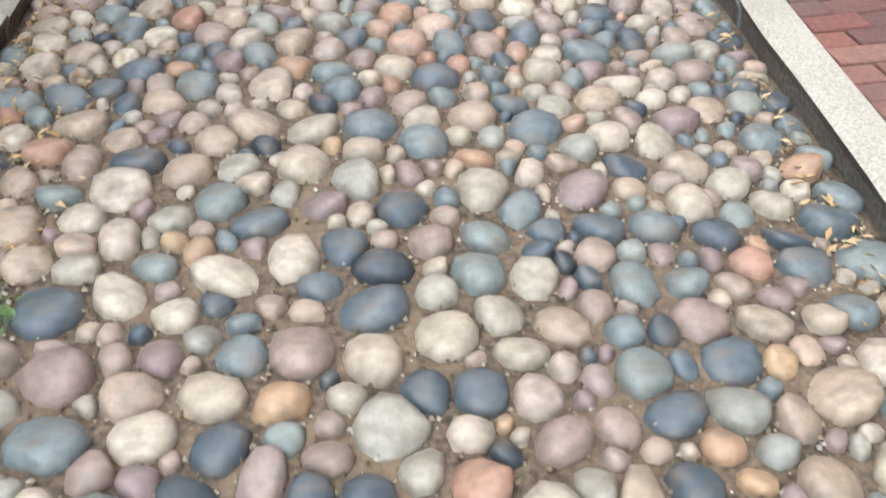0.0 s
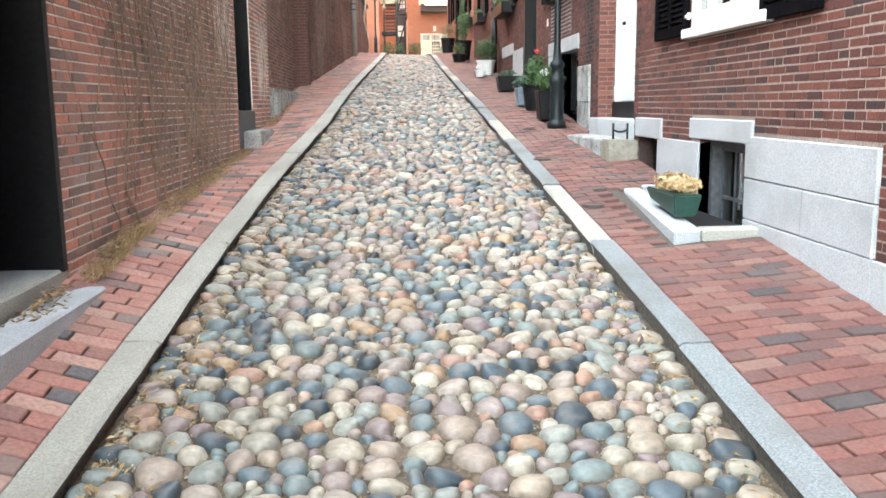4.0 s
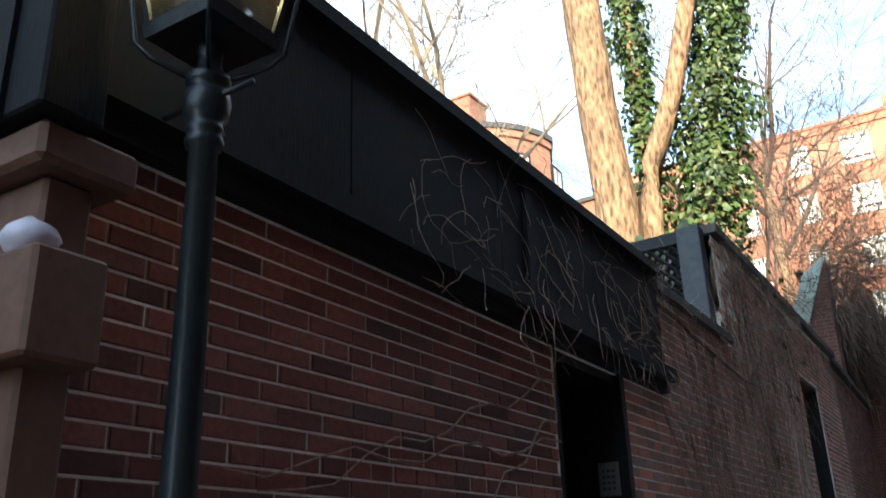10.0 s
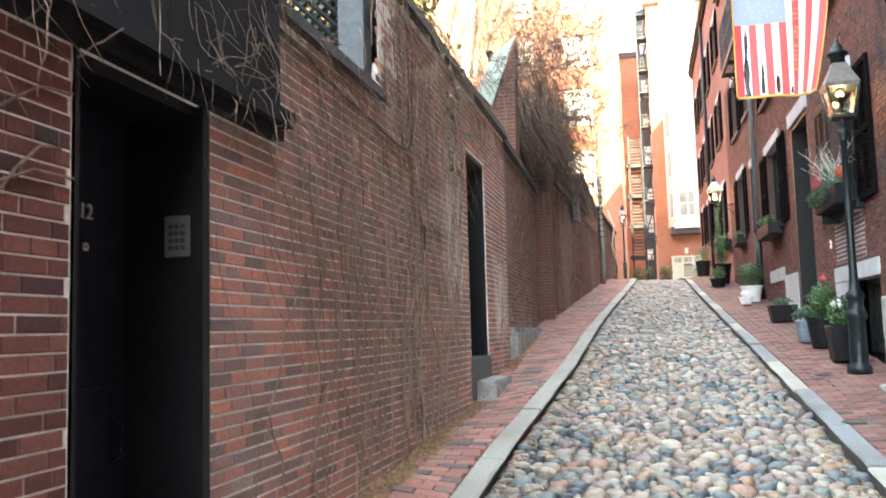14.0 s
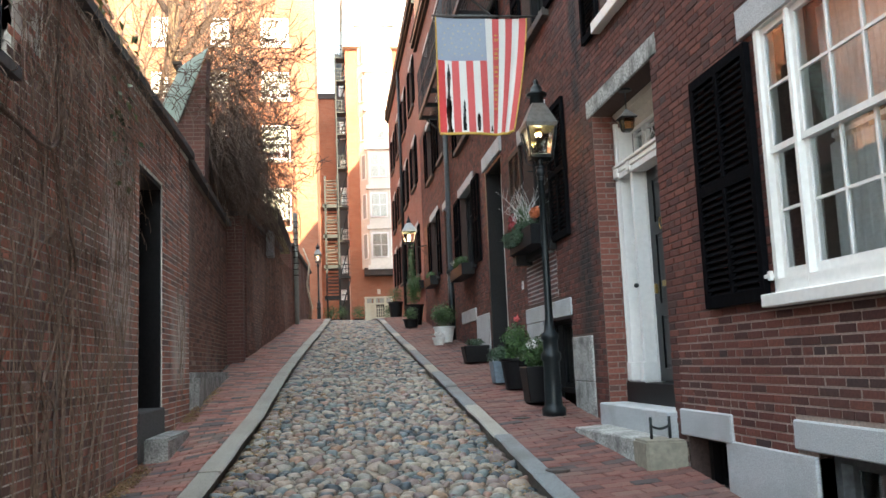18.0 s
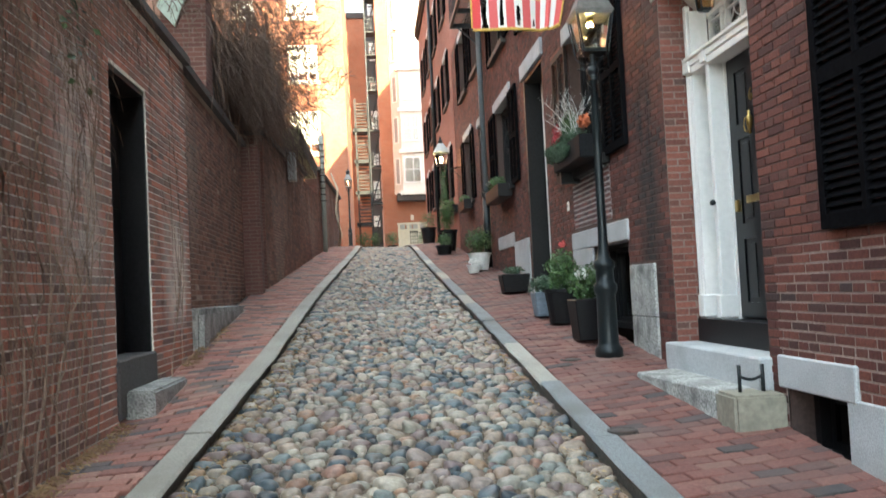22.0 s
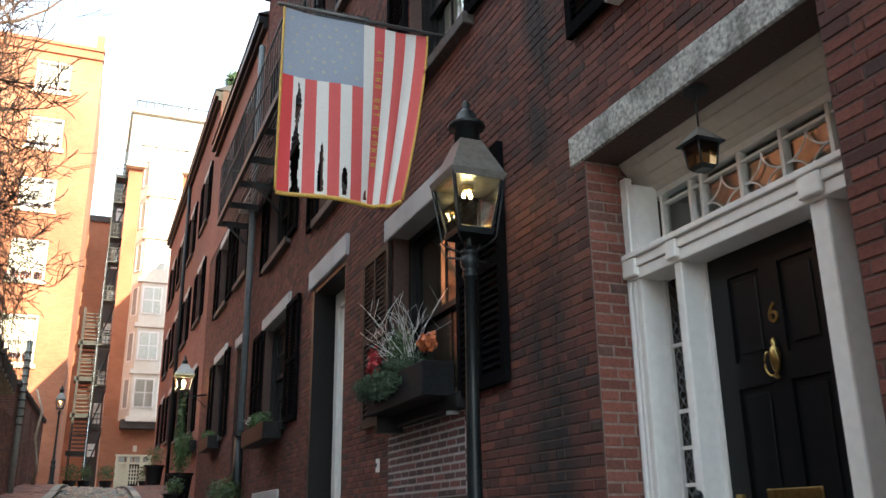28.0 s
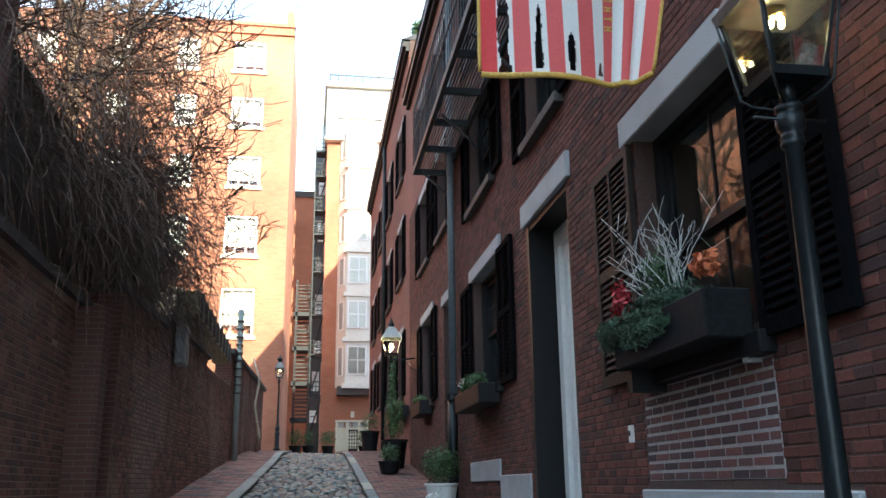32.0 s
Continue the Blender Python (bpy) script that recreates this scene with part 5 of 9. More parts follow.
for k in range(6):
    za, zb = fz(6.5 + k * 1.98), fz(6.5 + (k + 1) * 1.98)
    bm = bmesh.new()
    ring = ((bx0, YB), (bx0 + 0.45, YB - 0.8), (bx1 - 0.45, YB - 0.8), (bx1, YB))
    lo = [bm.verts.new((x, y, za)) for x, y in ring]
    hi = [bm.verts.new((x, y, zb)) for x, y in ring]
    bm.faces.new(lo[::-1])
    bm.faces.new(hi)
    for q in range(3):
        bm.faces.new((lo[q], lo[q + 1], hi[q + 1], hi[q]))
    bmesh.ops.recalc_face_normals(bm, faces=bm.faces[:])
    b = part("bay", bm, BAY_PAINT, bay_house)
    part("band", boxes((bx0 + 0.3, bx1 - 0.3, YB - 0.92, YB - 0.1, za - 0.1, za + 0.12)), BAY_PAINT, b)
    w = Wall(0, YB - 0.8, 1, 0, 1)
    part("window_frame", w.boxes((bx0 + 0.52, bx1 - 0.57, 0.004, 0.05, za + 0.55, zb - 0.3)), WHITE_PAINT, b)
    part("window_bar", w.boxes((bx0 + 1.02, bx0 + 1.08, 0.056, 0.075, za + 0.6, zb - 0.36), (bx0 + 0.6, bx1 - 0.65, 0.056, 0.074, (za + zb) / 2 + 0.1, (za + zb) / 2 + 0.16)), WHITE_PAINT, b)
    cant = Wall(bx0, YB, 0.45, -0.8, 1)
    cant.n = Vector((-0.8, -0.45, 0)).normalized()
    part("window_frame", frame_ring(cant, 0.22, 0.72, za + 0.5, zb - 0.3, 0.004, 0.04, 0.06), WHITE_PAINT, b)
    part("pane", cant.boxes((0.28, 0.66, 0.004, 0.012, za + 0.56, zb - 0.36)), GREY_STONE, b)
    part("blind", w.boxes((bx0 + 0.60, bx1 - 0.65, 0.05, 0.053, za + 0.62, zb - 0.38)), CURTAIN, b)
    part("pane", w.boxes((bx0 + 0.61, bx1 - 0.66, 0.056, 0.066, za + 0.62, (za + zb) / 2 + 0.1)), GLASS, b).visible_shadow = False
    part("pane", w.boxes((bx0 + 0.61, bx1 - 0.66, 0.056, 0.066, (za + zb) / 2 + 0.16, zb - 0.38)), GLASS, b).visible_shadow = False
arch = Wall(0, YB - 0.27, 1, 0, 1)
for name, r0, r1, w1, mt in (("arch", 1.0, 1.2, 0.12, FAR_STONE), ("arch_window", 0.05, 1.0, 0.06, GREY_STONE)):
    v_, f_ = [], []
    for k in range(17):
        a = math.pi * k / 16
        for r_ in (r0, r1):
            for w_ in (0.02, w1):
                v_.append(arch.at((bx0 + bx1) / 2 + r_ * math.cos(a), w_, fz(18.9) + r_ * math.sin(a) * 1.1))
    for k in range(16):
        p = 4 * k
        f_ += [(p + 1, p + 3, p + 7, p + 5), (p, p + 1, p + 5, p + 4), (p + 2, p + 6, p + 7, p + 3)]
    raw(name, v_, f_, mt, bay_house)
for k in (-2, -1, 0, 1, 2):
    part("arch_bar", arch.boxes(((bx0 + bx1) / 2 + k * 0.36 - 0.03, (bx0 + bx1) / 2 + k * 0.36 + 0.03, 0.06, 0.1, fz(18.2), fz(18.9) + math.sqrt(1 - (k * 0.36) ** 2) * 1.05)), FAR_STONE, bay_house)
for k in range(14):
    part("baluster", boxes((fx(0.6) + k * 0.44, fx(0.6) + k * 0.44 + 0.06, YB + 0.2, YB + 0.26, fz(20.68), fz(21.3))), IRON, bay_house)
part("roof_rail", boxes((fx(0.6), fx(5.4), YB + 0.2, YB + 0.26, fz(21.3), fz(21.35))), IRON, bay_house)
part("bracket", boxes((bx0 + 0.1, bx1 - 0.1, YB - 0.75, YB, fz(6.15), fz(6.5))), COPING, bay_house, "dark underside of the bay")
w = Wall(0, YB, 1, 0, 1)
d0, d1 = fx(1.27), fx(2.56)
dw = d1 - d0
dr = part("door", w.boxes((d0 + dw * 0.36, d1 - dw * 0.27, -0.2, -0.1, S(50), fz(4.75))), BLACK_PAINT, bay_house, "dark glazed double door")
for k in range(5):
    q = d0 + dw * (0.38 + 0.33 * k / 4)
    part("glazing_bar", w.boxes((q - 0.025, q + 0.025, -0.1, -0.06, S(50) + 0.3, fz(4.7))), CREAM, dr)
for k in range(1, 5):
    q = S(50) + 0.3 + (fz(4.7) - S(50) - 0.3) * k / 5
    part("glazing_bar", w.boxes((d0 + dw * 0.38, d0 + dw * 0.71, -0.1, -0.065, q - 0.025, q + 0.025)), CREAM, dr)
for a, b in ((0.04, 0.34), (0.75, 0.97)):
    part("side_panel", w.boxes((d0 + dw * a, d0 + dw * b, -0.15, -0.06, S(50), fz(4.75))), CREAM, bay_house, "cream painted panel beside the door")
for k in (0.0, 0.35, 0.74, 1.0):
    part("door_post", w.boxes((d0 + dw * k - 0.06, d0 + dw * k + 0.06, -0.14, 0.02, S(50), fz(5.11))), CREAM, bay_house)
for a, b in ((4.75, 4.83), (5.06, 5.14)):
    part("door_rail", w.boxes((d0 - 0.08, d1 + 0.08, -0.14, 0.03, fz(a), fz(b))), CREAM, bay_house)
for k in range(4):
    part("transom_pane", w.boxes((d0 + dw * (k + 0.08) / 4, d0 + dw * (k + 0.92) / 4, -0.12, -0.08, fz(4.84), fz(5.05))), GREY_STONE, bay_house)
part("keystone", w.boxes((fx(1.85), fx(2.0), 0.002, 0.08, fz(5.25), fz(5.5))), FAR_STONE, bay_house)
part("oculus", lathe(bmesh.new(), ((0.5, 0.0), (0.5, 0.08), (0.38, 0.1)), (0, 0, 0), 18), GREY_STONE, bay_house).matrix_local = Matrix.Translation(Vector((fx(1.93), YB - 0.0, fz(5.85))) - Vector(bay_house.location)) @ Euler((radians(90), 0, 0)).to_matrix().to_4x4()

rear = thing("rear_wing", (-0.7, 55.5, S(53)), "sunlit orange brick rear wing between the tall houses", "building")
part("wall", boxes((-1.6, 0.02, 55.5, 61, S(53) - 1, 18.6)), FAR_BRICK, rear)
part("cornice", boxes((-1.6, 0.06, 55.4, 61, 18.6, 18.95)), COPING, rear)
stair = thing("stair_tower", (0.5, 55.3, S(53)), "narrow dark stair tower with small bright windows", "building")
part("wall", boxes((0.03, 1.4, 55.3, 58, S(53) - 1, 21.5)), SLATE_PAINT, stair)
part("penthouse", boxes((0.42, 1.3, 55.35, 58, 21.5, 25.0)), GREY_STONE, stair)
wr_ = Wall(0, 55.3, 1, 0, 1)
for x0, x1, z0, z1 in ((0.28, 0.68, 18.7, 19.8), (0.28, 0.68, 15.9, 17.0), (0.28, 0.68, 13.9, 14.6), (0.24, 0.62, 11.7, 12.8), (0.24, 0.60, 9.5, 10.2), (0.18, 0.56, 7.4, 8.5), (0.10, 0.48, 5.75, 6.4)):
    wn_ = part("window", frame_ring(wr_, x0, x1, z0, z1, 0.0, 0.06, 0.05), WHITE_PAINT, stair)
    # white sheet behind the glass stands in for the bright sky reflection
    part("blind", wr_.boxes((x0 + 0.05, x1 - 0.05, 0.0005, 0.004, z0 + 0.05, z1 - 0.05)), WHITE_PAINT, wn_)
    part("pane", wr_.boxes((x0 + 0.05, x1 - 0.05, 0.01, 0.02, z0 + 0.05, z1 - 0.05)), GLASS, wn_)
    part("bar", wr_.boxes((x0 + 0.05, x1 - 0.05, 0.022, 0.04, (z0 + z1) / 2 - 0.03, (z0 + z1) / 2 + 0.03)), SLATE_PAINT, wn_)
fe = thing("fire_escape", (0.4, 51.0, S(51)), "tall black iron fire escape with railed landings", "fire escape")
for x in (0.05, 0.70):
    part("post", boxes((x - 0.03, x + 0.03, 50.75, 50.81, S(51), 20.3)), IRON, fe)
for z in (6.7, 8.75, 10.75, 13.0, 15.0, 16.3, 18.2, 19.6):
    part("landing", boxes((0.02, 0.73, 50.8, 51.7, z, z + 0.07)), IRON, fe)
    for dz in (0.24, 0.48, 0.72):
        part("rail", boxes((0.02, 0.73, 50.76, 50.8, z + dz, z + dz + 0.035)), IRON, fe)
    for i in range(5):
        part("baluster", boxes((0.05 + i * 0.155, 0.075 + i * 0.155, 50.765, 50.795, z, z + 0.75)), IRON, fe)
    tube("stringer", [(0.08, 51.2, z - 1.9), (0.66, 51.2, z)], 0.035, IRON, fe, 4)
low_fe = thing("fire_escape", (-0.33, 51.0, S(51)), "lower rusty iron fire escape with open stair treads", "fire escape")
for x in (-0.72, -0.66, -0.02):
    part("post", boxes((x - 0.025, x + 0.025, 50.9, 50.95, S(51), 12.6)), IRON, low_fe)
for k in range(4):
    z = 5.6 + k * 1.75
    part("landing", boxes((-0.85, 0.0, 50.9, 51.9, z - 0.1, z + 0.1)), IRON, low_fe)
    for i in range(8):
        part("tread", boxes((-0.62, -0.05, 50.98 + i * 0.1, 51.12 + i * 0.1, z + 0.2 + i * 0.2, z + 0.27 + i * 0.2)), RUST_IRON, low_fe)
    part("rail", boxes((-0.72, -0.02, 50.9, 50.93, z + 0.85, z + 0.89)), IRON, low_fe)

# round-fronted brick house up behind the gardens
rb = thing("round_front_house", (-17, 31, 4), "orange brick house with a rounded front and dark cornice", "building")
bm = bmesh.new()
ring = []
cx, cy, rr = -16.6, 29.5, 3.6
for k in range(25):
    a = radians(-155 + 150 * k / 24)
    ring.append((cx + rr * math.cos(a), cy + rr * math.sin(a)))
ring += [(cx - 1, cy + 9), (cx - 8, cy + 9), (cx - 8, cy - 1.6)]
for name, grow, z0, z1, mt in (("wall", 0.0, 3, 18.05, FAR_BRICK), ("cornice", 0.18, 18.05, 18.3, COPING), ("cornice", 0.10, 17.75, 18.05, FAR_BRICK)):
    bm = bmesh.new()
    pts = [(cx + (x - cx) * (1 + grow / rr), cy + (y - cy) * (1 + grow / rr)) for x, y in ring]
    lo = [bm.verts.new((x, y, z0)) for x, y in pts]
    hi = [bm.verts.new((x, y, z1)) for x, y in pts]
    bm.faces.new(hi)
    for k in range(len(pts)):
        j = (k + 1) % len(pts)
        bm.faces.new((lo[k], lo[j], hi[j], hi[k]))
    bmesh.ops.recalc_face_normals(bm, faces=bm.faces[:])
    part(name, bm, mt, rb)
for ang in (-34, -92, 2):
    a = radians(ang)
    w = Wall(cx + (rr + 0.03) * math.cos(a), cy + (rr + 0.03) * math.sin(a), -math.sin(a), math.cos(a), 1)
    if w.n.dot(Vector((math.cos(a), math.sin(a), 0))) < 0:
        w.n = -w.n
    win = part("window", frame_ring(w, -0.5, 0.5, 15.3, 17.1, -0.1, 0.04, 0.07), BLACK_PAINT, rb)
    part("meeting_rail", w.boxes((-0.43, 0.43, -0.1, 0.03, 16.17, 16.23)), BLACK_PAINT, win)
    part("muntin", w.boxes((-0.015, 0.015, -0.1, 0.02, 15.37, 16.17)), BLACK_PAINT, win)
    part("muntin", w.boxes((-0.015, 0.015, -0.1, 0.02, 16.23, 17.03)), BLACK_PAINT, win)
    part("blind", w.boxes((-0.43, 0.43, -0.05, 0.0, 15.37, 17.03)), CURTAIN, win, "pale blind behind the sashes")
    part("sill", w.boxes((-0.6, 0.6, -0.1, 0.1, 15.15, 15.3)), FAR_STONE, win)
part("wing", boxes((-15.4, -9.8, 34.2, 40.0, 3.0, 17.4)), FAR_BRICK, rb)
part("wing_cornice", boxes((-15.5, -9.7, 34.1, 40.1, 17.4, 17.6)), COPING, rb)
part("chimney", bevelled(boxes((-17.0, -15.5, 27.15, 28.6, 18.2, 20.2), (-17.08, -15.42, 27.07, 28.68, 20.2, 20.35)), 0.03), FAR_BRICK, rb)
part("chimney", bevelled(boxes((-18.5, -17.8, 27.4, 28.1, 18.2, 20.3), (-18.3, -18.0, 27.6, 27.9, 20.3, 20.9)), 0.03), FAR_STONE, rb)

# unseen tall building added behind the row's end, whose shade falls on the bay house
side = thing("unseen_building", (8.2, 40, S(40)), "unseen tall brick building added behind the row to shade the bay house", "building")
part("wall", boxes((4.6, 12.0, 37.0, 43.0, S(37) - 1, 17.0)), FAR_BRICK, side)
part("parapet", boxes((4.5, 12.1, 36.9, 43.1, 17.0, 17.25)), FAR_STONE, side)

# unseen brick mass added beyond the gardens to keep low sky light off the row
sky_block = thing("unseen_garden_block", (-24, 3, 1), "unseen brick mass added behind the gardens to block low sky light", "building")
part("wall", boxes((-30, -20, -24, 10.0, -3, 19.0)), YARD_BRICK, sky_block)
part("wall", boxes((-30, -20, 10.01, 25.0, -3, 15.0)), YARD_BRICK, sky_block)
part("parapet", boxes((-30.1, -19.9, -24.1, 10.1, 19.0, 19.3), (-30.1, -19.9, 10.12, 25.1, 15.0, 15.3)), COPING, sky_block)

# ---- left side: doors, fascia, fences, yard walls ----
door_a = thing("door_1", (XL - 0.2, 3.65, 0.8), "tall black painted gate door in a deep recess", "door", kind="structure")
leaf = part("door_leaf", LEFT.boxes((3.28, 4.02, -0.36, -0.30, 0.80, 2.62), (3.36, 3.60, -0.30, -0.285, 0.95, 1.6), (3.66, 3.9, -0.30, -0.285, 0.95, 1.6), (3.36, 3.60, -0.30, -0.285, 1.75, 2.45), (3.66, 3.9, -0.30, -0.285, 1.75, 2.45)), NAVY_PAINT, door_a)
part("jamb", LEFT.boxes((3.985, 4.035, -0.30, 0.012, 0.78, 2.62), (3.265, 3.30, -0.30, 0.0, 0.78, 2.62), (3.30, 3.985, -0.30, -0.02, 2.56, 2.62)), BLACK_PAINT, door_a)
bm = LEFT.boxes(*((4.037, 4.037 + 0.006 + 0.007 * abs(noise.noise(Vector((k * 0.9, 3.1, 0)))), 0.0, 0.009, 0.85 + k * 0.044, 0.85 + k * 0.044 + 0.042) for k in range(40)))
part("filler", bm, MORTAR_WHITE, door_a, "ragged pale filler along the jamb")
panel = part("intercom", bevelled(boxes((XL - 0.135, XL - 0.035, 3.972, 3.984, 2.05, 2.20)), 0.003), surface("steel_plate", (0.22, 0.225, 0.22), 0.45, 40, 0.1, metal=0.6), door_a, "steel intercom panel with a keypad")
for i in range(3):
    for j in range(4):
        part("key", boxes((XL - 0.115 + i * 0.024, XL - 0.10 + i * 0.024, 3.966, 3.972, 2.075 + j * 0.026, 2.09 + j * 0.026)), SLATE_PAINT, panel)
for z, r in ((1.68, 0.022), (1.52, 0.016)):
    part("lock", lathe(bmesh.new(), ((r * 0.6, 0), (r, 0.01), (r, 0.02), (r * 0.5, 0.03)), (0, 0, 0), 10), NICKEL, door_a).matrix_local = Matrix.Translation(LEFT.at(3.86, -0.285, z) - Vector(door_a.location)) @ Euler((0, radians(90), 0)).to_matrix().to_4x4()
tube("pull", [LEFT.at(3.88, -0.285, 1.34), LEFT.at(3.88, -0.24, 1.36), LEFT.at(3.88, -0.24, 1.46), LEFT.at(3.88, -0.285, 1.48)], 0.008, IRON, door_a)
part("kick_rail", boxes((XL - 0.284, XL - 0.27, 3.32, 3.9, 1.0, 1.012)), surface("worn_steel", (0.5, 0.5, 0.5), 0.4, metal=0.8), door_a)
for body, z, size in (("12", 2.17, 0.075), ("o", 2.06, 0.06)):
    fc = bpy.data.curves.new("number", "FONT")
    fc.body, fc.size, fc.extrude, fc.align_x = body, size, 0.004, "CENTER"
    fo = new("number", fc)
    fo.data.materials.append(NICKEL)
    fo.parent = door_a
    fo.matrix_local = Matrix.Translation(LEFT.at(3.72, -0.278, z) - Vector(door_a.location)) @ Euler((radians(90), 0, radians(90))).to_matrix().to_4x4()
tagged(part("door_step", roughened(bevelled(LEFT.boxes((3.2, 4.1, -0.4, 0.0, 0.45, 0.79)), 0.012), 0.006, 6), KERB_STONE, None), "worn granite door step in front of a black door", "step")
tagged(part("stone_slab", roughened(bevelled(boxes((XL + 0.02, -1.60, 2.75, 4.0, 0.50, 0.705)), 0.012), 0.006, 6), GRANITE, None), "low grey granite slab on the brick pavement", "step")

door_b = thing("door_2", (XL - 0.2, 9.36, 1.5), "narrow black door set back in the brick wall", "door", kind="structure")
part("door_leaf", LEFT.boxes((8.9, 9.82, -0.24, -0.20, 1.2, 3.44), (9.0, 9.3, -0.20, -0.185, 1.7, 2.4), (9.42, 9.72, -0.20, -0.185, 1.7, 2.4), (9.0, 9.3, -0.20, -0.185, 2.55, 3.3), (9.42, 9.72, -0.20, -0.185, 2.55, 3.3)), BLACK_PAINT, door_b)
part("jamb", LEFT.boxes((9.79, 9.825, -0.2, -0.012, 1.5, 3.44), (8.895, 8.93, -0.2, -0.012, 1.5, 3.44)), BLACK_PAINT, door_b)
part("plinth", bevelled(LEFT.boxes((8.87, 9.84, -0.3, 0.02, 1.12, 1.50)), 0.01), surface("dark_stone", (0.09, 0.088, 0.085), 0.8, 60, 0.3), door_b, "dark stone plinth")
part("head", LEFT.boxes((8.9, 9.82, -0.30, -0.01, 3.40, 3.44)), BLACK_PAINT, door_b)
tagged(part("stone_block", roughened(bevelled(boxes((XL + 0.015, -1.60, 9.0, 9.98, 0.98, 1.29)), 0.015, 2), 0.008, 5), GRANITE_OLD, None), "rough weathered granite step block at the wall", "step")

fascia = thing("fascia", (XL + 0.05, 2.9, 2.66), "black boarded fascia over the brick wall, hung with vines", "fascia", kind="structure")
for k in range(4):
    a = 0.99 + k * 0.905
    part("board", LEFT.boxes((a + 0.003, a + 0.902, -0.1, 0.045, 2.72, 3.25)), BLACK_BOARD, fascia)
part("drip_ledge", LEFT.boxes((0.99, 4.64, 0.0, 0.10, 2.655, 2.72), (0.99, 4.62, 0.0, 0.055, 2.60, 2.655)), BLACK_BOARD, fascia)
part("cap", LEFT.boxes((0.99, 4.6, -0.2, 0.085, 3.25, 3.30)), BLACK_BOARD, fascia)
part("batten", LEFT.boxes((3.0, 3.06, 0.045, 0.06, 2.72, 3.25)), BLACK_BOARD, fascia)

storefront = thing("storefront", (-1.9, 0.2, 0.35), "brown painted shop entrance with a black boarded bay above", "storefront")
part("pilaster", bevelled(boxes((-3.2, -1.68, 0.93, 1.03, 0.2, 2.43)), 0.008), BROWN_PAINT, storefront)
part("cornice", bevelled(boxes((-3.2, -1.63, 0.88, 1.09, 2.43, 2.51)), 0.012), BROWN_PAINT, storefront)
part("bracket_box", bevelled(boxes((-2.4, -1.60, 0.88, 1.025, 2.08, 2.27)), 0.008), BROWN_PAINT, storefront)
part("bay", bevelled(boxes((-3.2, -1.60, 0.85, 0.98, 2.512, 3.10)), 0.006), BLACK_BOARD, storefront)
part("bay_cap", bevelled(boxes((-3.2, -1.57, 0.82, 1.0, 3.10, 3.15)), 0.006), BLACK_BOARD, storefront)
for k in range(8):
    part("batten", boxes((-1.72 - k * 0.17, -1.705 - k * 0.17, 0.838, 0.85, 2.512, 3.10)), BLACK_BOARD, storefront)
part("shop_wall", boxes((-3.45, -3.2, -9.0, 1.0, -0.6, 3.0)), BLACK_BOARD, storefront)
tagged(part("light_globe", lathe(bmesh.new(), [(0.05 * math.sin(math.pi * k / 10) * (1 + 0.05 * (k % 2)), 0.10 * k / 10) for k in range(1, 10)], (-1.715, 0.94, 2.262), 40), surface("ribbed_glass", (0.62, 0.58, 0.66), 0.3, 40, 0.1), None, smooth=True), "pale ribbed glass globe on a brown bracket", "ornament")

lattice = thing("lattice_fence", (-2.3, 6.1, 3.4), "dark painted lattice fence panel behind the garden wall", "fence")
part("post", bevelled(boxes((-2.0, -1.83, 6.03, 6.17, 3.25, 4.06)), 0.006), surface("slate_paint", (0.035, 0.042, 0.048), 0.6, 20, 0.3), lattice)
part("rail", boxes((-3.6, -2.0, 6.07, 6.14, 3.96, 4.05)), BLACK_PAINT, lattice)
part("rail", boxes((-3.6, -1.99, 6.08, 6.13, 3.30, 3.36)), BLACK_PAINT, lattice)
for s_ in (-1, 1):
    for k in range(28):
        x0 = -4.24 + k * 0.085
        a, b = (x0, 3.36), (x0 + 0.64, 4.0)
        if s_ < 0:
            a, b = (x0 + 0.64, 3.36), (x0, 4.0)
        cut = []
        for t_ in (0.0, 1.0):
            x_ = a[0] + (b[0] - a[0]) * t_
            x_ = max(-3.6, min(-2.0, x_))
            cut.append((x_, a[1] + (b[1] - a[1]) * (x_ - a[0]) / (b[0] - a[0])))
        if abs(cut[0][0] - cut[1][0]) < 0.03:
            continue
        a, b = cut
        tube("lath", [(a[0], 6.1 + s_ * 0.008, a[1]), (b[0], 6.1 + s_ * 0.008, b[1])], 0.016, BLACK_PAINT, lattice, 4, smooth=False)
pier = tagged(part("wall_left_4", LEFT.boxes((6.2, 6.62, -0.30, 0.004, 3.44, 4.02)), MORTAR_PALE, None), "red brick pier where the garden wall steps up", "wall", kind="structure")

# brick courses of the garden walls
left_rng = random.Random(5)
lay_bricks(LEFT, wall_left, BRICK_DEEP, -1.0, 3.3, 0.2, 4.0, [(3.26, 4.04, 0.3, 2.62), (8.902, 9.818, 0.9, 3.44), (-7, 4.62, 2.60, 3.5), (-3, 1.03, 0, 4)], lambda u: walk_left(u) - 0.02, lambda u: low_top(u) - 0.05, left_rng, (2.0, 3.25, 1.2, 2.1), 6, 0.004, 0.0445, 0.051, 0.0, MORTAR_REVEAL)
lay_bricks(LEFT, wall_left, BRICK_OLD, 4.0, 11.2, 0.2, 4.0, [(3.26, 4.04, 0.3, 2.62), (8.902, 9.818, 0.9, 3.44), (-7, 4.62, 2.60, 3.5), (-3, 1.03, 0, 4)], lambda u: walk_left(u) - 0.02, lambda u: low_top(u) - 0.05, left_rng, (4.05, 6.4, 0.85, 1.62), 6, 0.0035, 0.0425, 0.051, 0.03, MORTAR_HEAD)
